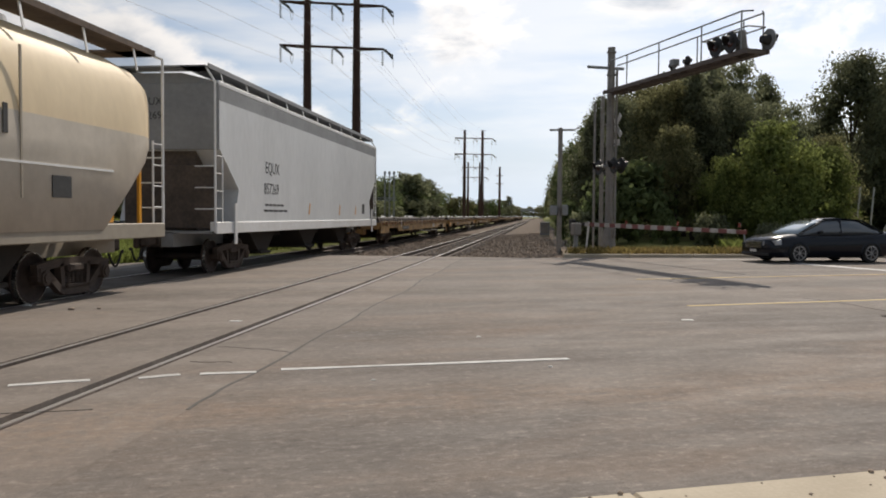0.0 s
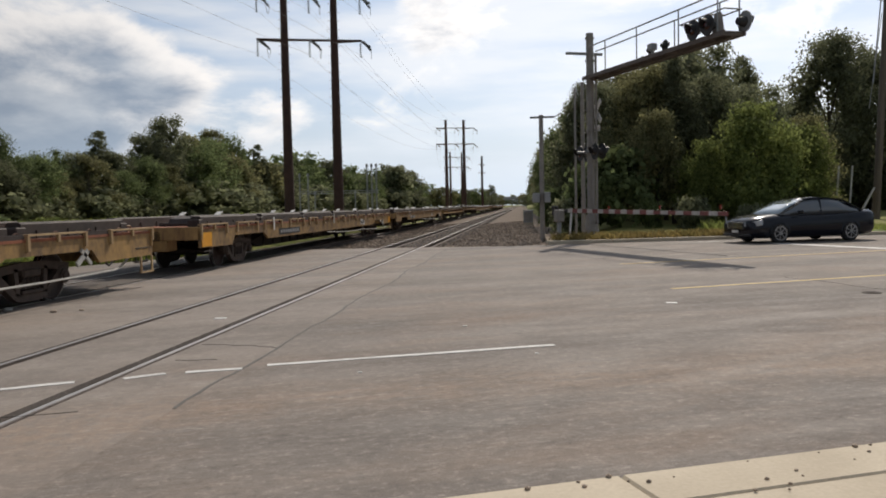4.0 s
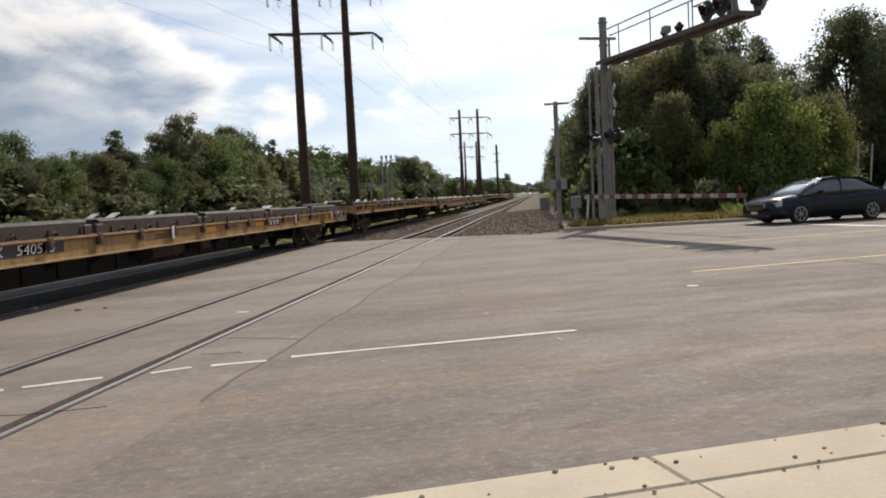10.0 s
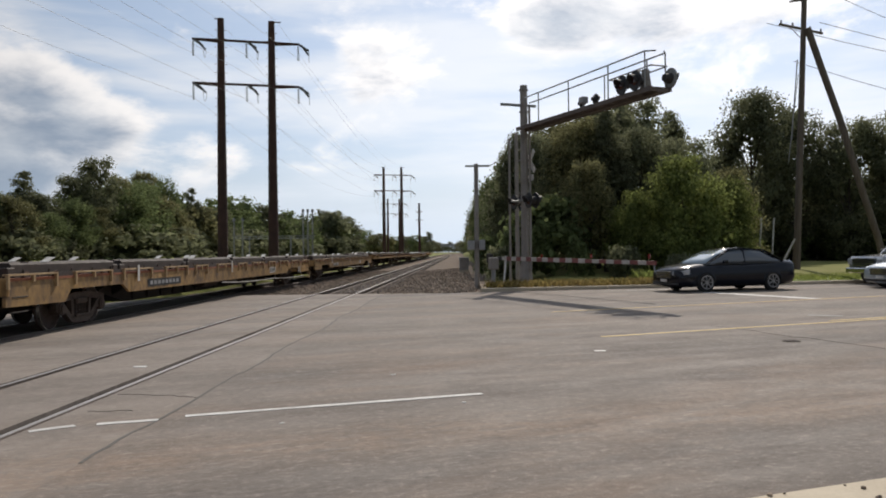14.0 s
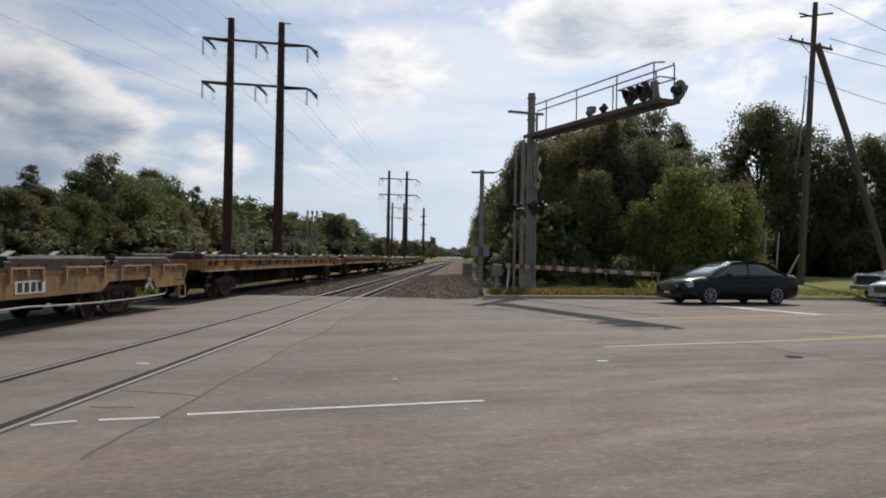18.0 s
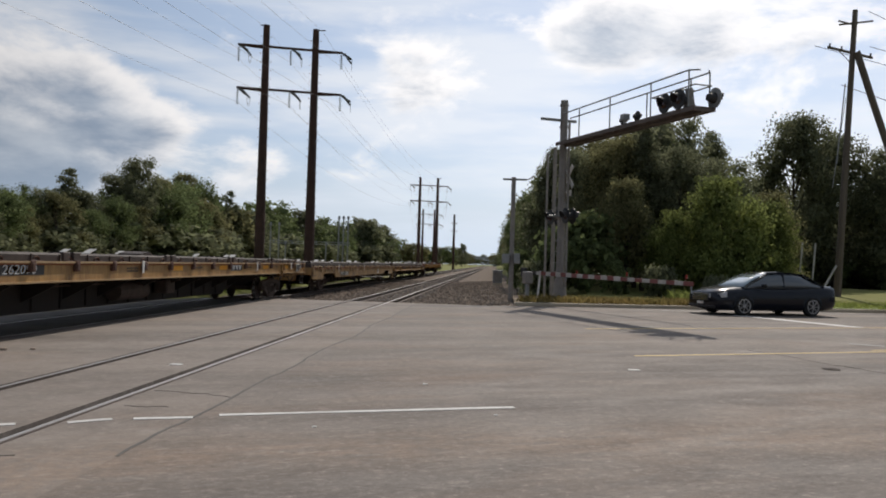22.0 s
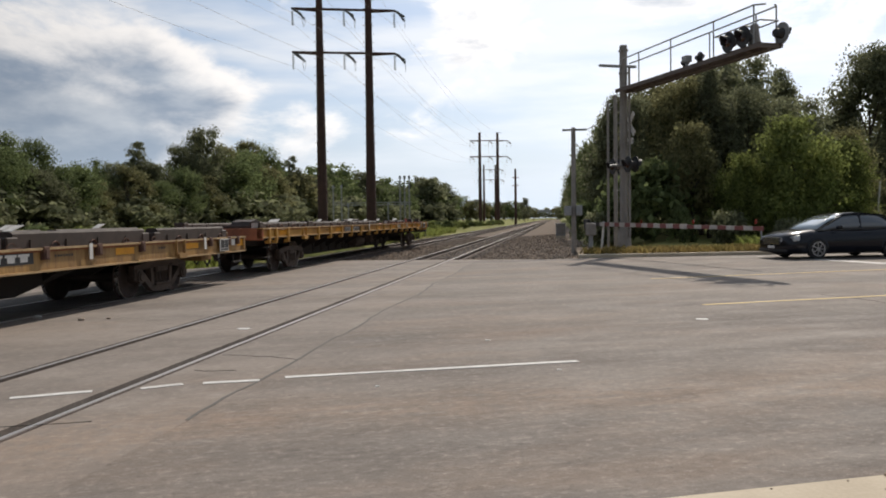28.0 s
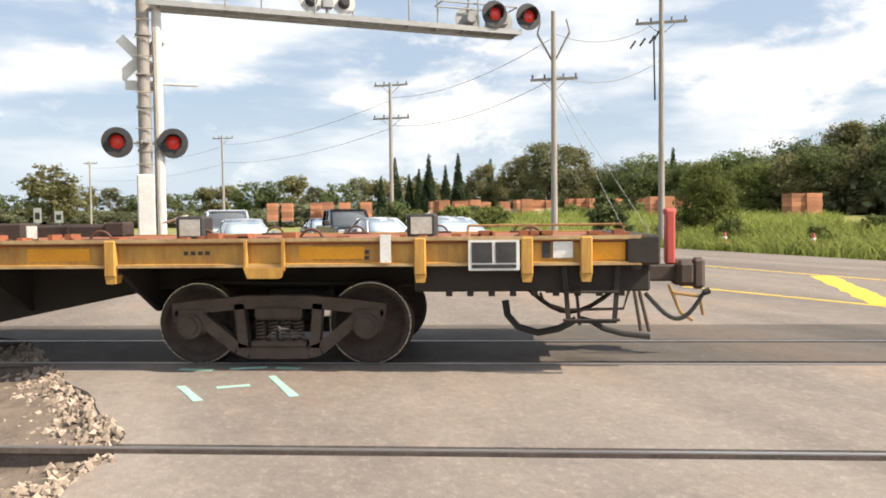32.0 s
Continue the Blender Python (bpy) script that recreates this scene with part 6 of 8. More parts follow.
    part("lamp_bracket", bm, STEEL_GREY, g)
    for e in (-1, 1):
        for f in (1, -1):
            lamp_unit(g, Matrix.Translation((e * 0.66, -f * 0.16, 3.5)) @ Matrix.Rotation(rot_f[f], 4, "Z") @ Matrix.Scale(1.15 if lit else 1.0, 4), lit)
    bm = B()
    rod(bm, (-0.62, 0, 3.5), (0.62, 0, 3.5), 0.04, 8)
    part("lamp_arm", bm, STEEL_GREY, g)
    if lit:
        # this one's arm is clamped higher on its mast
        for ob in g.children:
            if ob.name.split(".")[0] in ("arm", "walkway", "railing", "lamp_bracket", "signal_case", "flashing_lamp") and (ob.name.split(".")[0] != "flashing_lamp" or ob.matrix_local.translation.z > 5):
                ob.location.z += 0.5
        bm = B()
        rod(bm, (0.36, 0.02, 0.1), (0.32, 0.02, 8.0), 0.115, 14)
        rod(bm, (0, 0.02, 5.0), (1.3, 0.02, 5.0), 0.035, 8)
        part("second_pipe", bm, ALUMINIUM, g, "bright aluminium pipe beside the mast")
        bm = B()
        box(bm, (-0.22, -0.22, 0.1), (0.20, 0.24, 2.7), 0.03)
        part("base_cover", bm, ALUMINIUM, g, "bright metal cover round the foot of the mast")
    up = 0.5 if lit else 0.0
    crossbuck(g, Matrix.Translation((-0.06 if lit else 0, -facing * 0.24, 5.15 + up)) @ Matrix.Rotation(rot_f[facing], 4, "Z") @ Matrix.Scale(1.15 if lit else 1.0, 4))
    bm = B()
    box(bm, (-0.45 if lit else -0.3, -facing * 0.25, 4.35 + up), (0.45 if lit else 0.3, -facing * 0.27, 4.6 + up), 0.004)
    part("track_count_sign", bm, WHITE_PAINT, g, "small white sign below the crossed boards")
    return g


def heading(dx, dy):
    return math.degrees(math.atan2(dy, dx))


# brown of the arm, darkened in the colour because it is seen against the light
ARM_BROWN = mat("backlit_arm_brown", (0.16, 0.128, 0.112), (0.10, 0.082, 0.074), rough=0.8, scale=2, fine=20, bump=0.08)
GAN1, GAN2 = (2.80, 33.2), (-19.9, -9.0)
build_gantry(pose(*GAN1, 0.05, 0, 0, heading(0.38, -0.925)), "grey cantilever crossing signal over the road, seen from behind", -1, False, 9.25, ARM_BROWN)
build_gantry(pose(*GAN2, -0.05, 0, 0, heading(-0.40, 0.916)), "pale cantilever crossing signal with red lamps lit", -1, True, 10.3, STEEL_GREY)


def build_gate(m, length, label, tilt=0.0):
    """A barrier: mechanism box on a post, counterweight and a striped arm along local +x."""
    g = thing("crossing_gate", m, label, "barrier gate", "crossing gates")
    bm = B()
    rod(bm, (0, 0, -0.1), (0, 0, 1.0), 0.09, 12)
    box(bm, (-0.25, -0.25, -0.15), (0.25, 0.25, 0.05), 0.02)
    part("post", bm, STEEL_GREY, g)
    bm = B()
    box(bm, (-0.2, -0.16, 0.70), (0.2, 0.16, 1.2), 0.04)
    part("mechanism_box", bm, MAST_GREY, g, "dull grey gate mechanism housing")
    bm = B()
    bar(bm, (-0.9, 0.26, 1.15), (0.3, 0.26, 1.15), 0.05, 0.14)
    box(bm, (-1.15, 0.2, 0.95), (-0.75, 0.34, 1.35), 0.02)
    part("counterweight", bm, LAMP_BLACK, g)
    n = int(length / 0.42)
    for k in range(n):
        bm = B()
        x0 = 0.3 + k * length / n
        w = 0.075 if k < n * 0.6 else 0.06
        side = [(x0, 1.15 - tilt * k - w), (x0 + length / n, 1.15 - tilt * (k + 1) - w), (x0 + length / n, 1.15 - tilt * (k + 1) + w), (x0, 1.15 - tilt * k + w)]
        a = [bm.verts.new((x, 0.24, z)) for x, z in side]
        b = [bm.verts.new((x, 0.285, z)) for x, z in side]
        bm.faces.new(a), bm.faces.new(b[::-1])
        for i in range(4):
            bm.faces.new((a[i], b[i], b[(i + 1) % 4], a[(i + 1) % 4]))
        bmesh.ops.recalc_face_normals(bm, faces=bm.faces)
        part("arm_stripe", bm, GATE_RED if k % 2 else GATE_WHITE, g)
    for x in (0.3 + length * 0.33, 0.3 + length * 0.66, 0.3 + length * 0.97):
        bm = B()
        rod(bm, (x, 0.26, 1.18), (x, 0.26, 1.31), 0.035, 10)
        part("arm_lamp", bm, TAIL_RED, g, "small red lamp on the arm")
    bm = B()
    rod(bm, (0.3 + length - 0.1, 0.26, 1.15 - tilt * n), (0.3 + length - 0.05, 0.26, 0.78), 0.018, 6)
    part("tip_strut", bm, STEEL_GREY, g, "short steel strut under the arm's tip")
    return g


build_gate(pose(1.45, 32.6, 0.05, 0, 0, heading(0.38, -0.925)), 10.2, "lowered red and white striped crossing gate", 0.004)


def make_signal_post():
    p = thing("wooden_line_post", pose(0.80, 33.4, 0), "short weathered post with a small crossarm beside the track", "post")
    bm = B()
    rod(bm, (0, 0, -0.2), (0, 0, 5.15), 0.105, 12, 0.09)
    part("post", bm, MAST_GREY, p)
    bm = B()
    box(bm, (-0.45, -0.04, 5.02), (0.55, 0.04, 5.10), 0.01)
    rod(bm, (0.55, 0, 5.06), (0.85, 0, 5.2), 0.02, 6)
    part("crossarm", bm, STEEL_GREY, p)
    for k, (x0, x1, z0, z1) in enumerate(((-0.40, -0.09, 1.55, 1.95), (0.09, 0.34, 1.55, 1.98))):
        bm = B()
        box(bm, (x0, -0.3, z0), (x1, -0.02, z1), 0.03)
        part("equipment_box", bm, STEEL_GREY, p, "silver equipment box")
    bm = B()
    rod(bm, (1.05, -0.4, 0), (1.16, -0.4, 1.3), 0.045, 8)
    ob = solid("marker_stake", bm, WHITE_PAINT, "leaning white marker stake beside the gate", "marker stake")
    ob.matrix_world = pose(0.80, 33.0, 0)
    p3 = thing("steel_pole", pose(2.25, 34.3, 0), "thin grey conduit pole behind the signal mast", "pole")
    bm = B()
    rod(bm, (0, 0, -0.2), (0, 0, 6.3), 0.055, 10, 0.05)
    part("pole", bm, MAST_GREY, p3)
    p2 = thing("steel_pole", pose(2.58, 34.6, 0), "slim steel pole behind the signal mast", "pole")
    bm = B()
    rod(bm, (0, 0, -0.2), (0, 0, 6.6), 0.10, 10, 0.08)
    part("pole", bm, MAST_GREY, p2)
    for x, y, w, h in ((0.4, 60, 0.7, 1.1),):
        c = thing("relay_cabinet", pose(x, y, -0.1), "silver trackside relay cabinet on a plinth", "cabinet", "relay cabinets")
        bm = B()
        box(bm, (-w / 2, -0.5, 0.25), (w / 2, 0.5, h), 0.03)
        part("body", bm, STEEL_GREY, c)
        bm = B()
        box(bm, (-w / 2 - 0.06, -0.58, h), (w / 2 + 0.06, 0.58, h + 0.07), 0.02)
        part("roof", bm, STEEL_GREY, c)
        bm = B()
        box(bm, (-w / 2, -0.5, -0.3), (w / 2, 0.5, 0.25))
        part("plinth", bm, CONCRETE, c)
        bm = B()
        box(bm, (-w / 2 + 0.08, -0.515, 0.35), (w / 2 - 0.08, -0.5, h - 0.08), 0.004)
        part("door", bm, MAST_GREY, c)


make_signal_post()


# ---- power lines ----
def insulator_string(bm, p, q, n=7):
    p, q = Vector(p), Vector(q)
    rod(bm, p, q, 0.02, 6)
    for k in range(n):
        c = p.lerp(q, (k + 0.8) / (n + 0.6))
        d = (q - p).normalized() * 0.025
        rod(bm, c - d, c + d, 0.12, 8)


def build_pylon(m, h, label, detail=True):
    """Twin-pole transmission tower with two crossarms. Local x runs across the line."""
    p = thing("transmission_tower", m, label, "power pylon", "transmission towers")
    half, top = 2.33, h
    for x in (-half, half):
        bm = B()
        rod(bm, (x, 0, -0.8), (x, 0, top), 0.50, 12, 0.30)
        for z in np.arange(1.6, top - 1, 2.3):
            rod(bm, (x, 0, z - 0.06), (x, 0, z + 0.06), 0.52 - 0.2 * z / top, 12)
        for k in range(int(top / 0.8)):
            z = 3 + k * 0.8
            if z < top - 0.5:
                rod(bm, (x - 0.55, 0, z), (x + 0.55, 0, z), 0.018, 4)
        part("pole", bm, PYLON, p, "rust-brown tubular steel pole")
    for z in (top * 0.73, top * 0.906):
        bm = B()
        bar(bm, (-half - 2.6, 0, z + 0.15), (half + 2.6, 0, z + 0.15), 0.16, 0.20)
        for s in (-1, 1):
            bar(bm, (s * (half + 0.2), 0, z - 0.05), (s * (half + 2.6), 0, z + 0.12), 0.10, 0.12)
        part("crossarm", bm, PYLON, p)
        for x in (-half - 2.5, 0.0, half + 2.5):
            bm = B()
            insulator_string(bm, (x, 0, z), (x, 0, z - 1.5))
            insulator_string(bm, (x, -0.2, z + 0.1), (x + 0.9, -1.3, z - 0.75))
            insulator_string(bm, (x + 0.25, 0.2, z + 0.2), (x + 1.15, 1.3, z - 0.55))
            tube(bm, hang((x + 0.9, -1.3, z - 0.75), (x + 1.15, 1.3, z - 0.55), 0.9, 8), 0.02, 4)
            part("insulator", bm, INSULATOR, p)
    for x in (-half, half):
        bm = B()
        bar(bm, (x - 0.55 if x < 0 else x, 0, top - 0.06), (x if x < 0 else x + 0.9, 0, top - 0.02), 0.08, 0.08)
        part("earth_wire_bracket", bm, PYLON, p)
    return p


PYL = [(-19.87, 75.2, 23.3), (-17.0, 206.0, 23.2), (-26.0, 318, 22.5)]
for x, y, h in PYL:
    build_pylon(pose(x, y, 0.35, 0, 0, 16), h, "rust-brown twin-pole transmission tower standing in the meadow")


def catenary(bm, p, q, sag, r, n=14):
    tube(bm, hang(p, q, sag, n), r, 4)


def tower_points(x, y, h):
    a = math.radians(16)
    out = []
    for z in (h * 0.73 - 1.2, h * 0.906 - 1.2):
        for o in (-4.83, 0.0, 4.83):
            out.append((x + o * math.cos(a), y + o * math.sin(a), z + 0.35))
    for o in (-2.6, 2.9):
        out.append((x + o * math.cos(a), y + o * math.sin(a), h + 0.3))
    return out


def make_wires():
    lines = [tower_points(*p) for p in PYL]
    behind = tower_points(-27.0, -70.0, 24.5)
    for i in range(8):
        bm = B()
        pts = hang(behind[i], lines[0][i], 2.6, 24) + hang(lines[0][i], lines[1][i], 2.6, 20)[1:] + hang(lines[1][i], lines[2][i], 2.6, 8)[1:]
        tube(bm, pts, 0.010, 4)
        solid("power_line", bm, WIRE, "thin sagging overhead power line", "power line", group="power lines")


make_wires()


def wood_pole(m, h, arms, material, label, r=0.17, extras=()):
    p = thing("utility_pole", m, label, "utility pole", "utility poles")
    bm = B()
    rod(bm, (0, 0, -0.5), (0, 0, h), r, 12, r * 0.68)
    part("pole", bm, material, p)
    for z, w in arms:
        bm = B()
        bar(bm, (-w / 2, 0.16, z), (w / 2, 0.16, z), 0.10, 0.12)
        for s in (-1, 1):
            bar(bm, (s * w * 0.3, 0.12, z), (0, 0.12, z - 0.6), 0.03, 0.03)
        part("crossarm", bm, material, p)
        for x in (-w * 0.46, -w * 0.2, w * 0.2, w * 0.46):
            bm = B()
            rod(bm, (x, 0.16, z + 0.06), (x, 0.16, z + 0.24), 0.05, 8)
            part("insulator", bm, INSULATOR, p)
    for nm, build, mt in extras:
        bm = B()
        build(bm)
        part(nm, bm, mt, p)
    return p


UP = (19.35, 46.2)
wood_pole(pose(*UP, 0, 0, 3.2, 25), 16.6, [(14.2, 3.4)], WOOD_POLE, "tall dark wooden utility pole with crossarm beside the lawn", 0.21,
          (("upper_arm", lambda bm: (bar(bm, (-1.0, 0.1, 15.6), (1.5, 0.1, 16.3), 0.09, 0.09), bar(bm, (-1.1, 0.1, 15.8), (0, 0.1, 15.8), 0.07, 0.07)), WOOD_POLE),
           ("guy_wire", lambda bm: (rod(bm, (-0.3, 0, 11.5), (-1.3, -0.4, 6.2), 0.02, 5), rod(bm, (-0.4, 0, 12.3), (-1.0, -0.3, 7.6), 0.035, 5)), WIRE),
           ("guy_guard", lambda bm: (rod(bm, (-1.2, 0.2, 0.1), (-0.2, 0, 2.0), 0.06, 8),), PALE)))
b = B()
tube(b, [(20.2, 46.3, 14.1), (21.0, 46.25, 11.6), (21.9, 46.2, 8.9), (23.0, 46.1, 5.0), (23.9, 46.0, 2.0), (24.4, 46.0, -0.3)], 0.19, 12)
solid("push_pole", b, WOOD_POLE, "leaning dark wooden brace pole against the utility pole", "brace pole")
for k, dx in enumerate((-2.6, -1.9)):
    b = B()
    rod(b, (UP[0] + dx, UP[1] - 1.2, 0), (UP[0] + dx + 0.35, UP[1] - 0.8, 3.2), 0.05, 8)
    solid("guy_guard", b, PALE, "pale plastic guy-wire guard", "guy guard", group="guy guards")
for k, (z, o) in enumerate(((14.4, -1.5), (14.4, 1.5), (16.4, 1.4), (12.2, 0))):
    b = B()
    catenary(b, (UP[0] + o, UP[1], z), (UP[0] + 55, UP[1] + 26 + 6 * k, z + 3 * (k % 2)), 1.4, 0.02, 10)
    solid("power_line", b, WIRE, "thin overhead line from the utility pole", "power line", group="power lines")

LEFT_POLES = [((-39.3, 7.7), 12.0, [(10.7, 2.4)], WOOD_GREY), ((-38.0, 2.5), 11.0, [(7.9, 2.2)], WOOD_GREY), ((-54.6, -7.4), 10.7, [(10.55, 2.4), (8.3, 2.6)], WOOD_GREY), ((-85.0, -29.8), 10.6, [(10.3, 2.4)], WOOD_GREY), ((-118, -62), 10.6, [(10.3, 2.4)], WOOD_GREY)]
for i, ((x, y), h, arms, mt) in enumerate(LEFT_POLES):
    extras = []
    if i == 1:
        extras = [("branch_arm", lambda bm: [rod(bm, (0, 0, 8.6), (s * 0.75, 0, 10.0), 0.05, 6) for s in (-1, 1)] + [rod(bm, (s * 0.75, 0, 10.0), (s * 0.6, 0, 10.6), 0.04, 6) for s in (-1, 1)], WOOD_GREY)]
    if i == 0:
        extras = [("fused_cutout", lambda bm: [rod(bm, (-0.3 - 0.45 * k, 0.2, 10.1 - 0.1 * k), (-0.55 - 0.45 * k, 0.2, 9.75 - 0.1 * k), 0.05, 6) for k in range(3)], LAMP_BLACK),
                  ("riser_pipe", lambda bm: (rod(bm, (-0.3, 0, 7.0), (-0.35, 0, 9.8), 0.04, 6), rod(bm, (-0.35, 0, 9.8), (-0.1, 0, 10.3), 0.04, 6)), LAMP_BLACK)]
    wood_pole(pose(x, y, 0, 0, 0, 80), h, arms, mt, "pale grey wooden utility pole beyond the crossing", 0.16, extras)
for i in range(len(LEFT_POLES) - 1):
    (x0, y0), h0 = LEFT_POLES[i][0], LEFT_POLES[i][1]
    (x1, y1), h1 = LEFT_POLES[i + 1][0], LEFT_POLES[i + 1][1]
    for dz in (0.0, 1.9):
        b = B()
        catenary(b, (x0, y0, h0 - 1.2 - dz), (x1, y1, h1 - 1.0 - dz), 0.7, 0.016, 10)
        solid("power_line", b, WIRE, "thin overhead line between wooden poles", "power line", group="power lines")
for k in range(2):
    b = B()
    rod(b, (-38.2, 2.6 + 0.2 * k, 7.2), (-37.2, 6.0 + 1.2 * k, 0.0), 0.015, 5)
    solid("guy_wire", b, WIRE, "steel guy wire anchoring the pole", "guy wire", group="guy wires")
for x, y, h in ((-9.9, 200, 13.8),):
    wood_pole(pose(x, y, 0, 0, 0, 10), h, [(h - 2.2, 1.6), (h - 4.2, 1.6)], PYLON, "distant dark single utility pole in the meadow", 0.35)
# switch-yard frames behind the first tower
def switchgear(m, posts, beams, label):
    """Grey steel uprights (place, height) tied by level beams (from, to, height)."""
    g = thing("switchgear_frame", m, label, "switchgear", "switchgear frames")
    for x, h in posts:
        bm = B()
        rod(bm, (x, 0, -0.4), (x, 0, h), 0.10, 8, 0.08)
        bmesh.ops.create_cone(bm, cap_ends=True, segments=8, radius1=0.17, radius2=0.12, depth=0.35, matrix=Matrix.Translation((x, 0, h - 0.1)))
        part("upright", bm, STEEL_GREY, g)
    for x0, x1, z in beams:
        bm = B()
        for dz in (0, 0.28):
            bar(bm, (x0, 0, z - dz), (x1, 0, z - dz), 0.10, 0.08)
        for k in range(int(abs(x1 - x0) / 0.7)):
            bar(bm, (x0 + k * 0.7, 0, z - 0.28 * (k % 2)), (x0 + k * 0.7 + 0.7, 0, z - 0.28 * ((k + 1) % 2)), 0.04, 0.04)
        part("lattice_beam", bm, STEEL_GREY, g)
    return g


switchgear(pose(-25.5, 92, 0.3), ((-0.5, 5.3), (0.5, 5.3)), ((-0.6, 0.6, 3.3),), "pair of grey insulated uprights behind the tower")
switchgear(pose(-21.0, 92, 0.3), ((-3.2, 3.2), (-0.8, 3.2), (1.6, 3.2)), ((-4.2, 4.4, 3.25),), "long low grey lattice switchgear beam behind the tower")
switchgear(pose(-17.6, 93, 0.3), ((-0.55, 6.3), (0.0, 6.3), (0.55, 6.3)), ((-0.8, 0.8, 3.25),), "three tall grey switchgear uprights behind the tower")


# ---- vehicles ----
def wheel_unit(car, x, y, r, w, sgn):
    bm = B()
    bmesh.ops.create_cone(bm, cap_ends=True, segments=28, radius1=r, radius2=r, depth=w, matrix=Matrix.Rotation(math.pi / 2, 4, "X"))
    bmesh.ops.bevel(bm, geom=[e for e in bm.edges if e.is_manifold and abs(e.calc_face_angle(0)) > 1], offset=0.03, segments=2, affect="EDGES")
    wheel = part("wheel", bm, RUBBER, car, "black rubber tyre")
    wheel.matrix_local = Matrix.Translation((x, y, r))
    bm = B()
    o = sgn * (w / 2 + 0.004)
    for k in range(7):
        a = 2 * math.pi * k / 7
        bar(bm, (0.05 * math.cos(a), o, 0.05 * math.sin(a)), (r * 0.66 * math.cos(a), o, r * 0.66 * math.sin(a)), 0.075, 0.02)
    bmesh.ops.create_cone(bm, cap_ends=True, segments=16, radius1=0.07, radius2=0.06, depth=0.03, matrix=Matrix.Translation((0, o, 0)) @ Matrix.Rotation(math.pi / 2, 4, "X"))
    n = 24
    for k in range(n):
        a, b = 2 * math.pi * k / n, 2 * math.pi * (k + 1) / n
        bar(bm, (r * 0.68 * math.cos(a), o, r * 0.68 * math.sin(a)), (r * 0.68 * math.cos(b), o, r * 0.68 * math.sin(b)), 0.03, 0.03)
    part("rim", bm, ALLOY, wheel, "silver spoked alloy rim")
    return wheel


def loft(bm, sections):
    """Join closed outlines of equal count."""
    loops = [[bm.verts.new(p) for p in s] for s in sections]
    n = len(loops[0])
    for a, b in zip(loops, loops[1:]):
        for k in range(n):
            bm.faces.new((a[k], a[(k + 1) % n], b[(k + 1) % n], b[k]))
    bm.faces.new(loops[0]), bm.faces.new(loops[-1][::-1])
    bmesh.ops.recalc_face_normals(bm, faces=bm.faces)


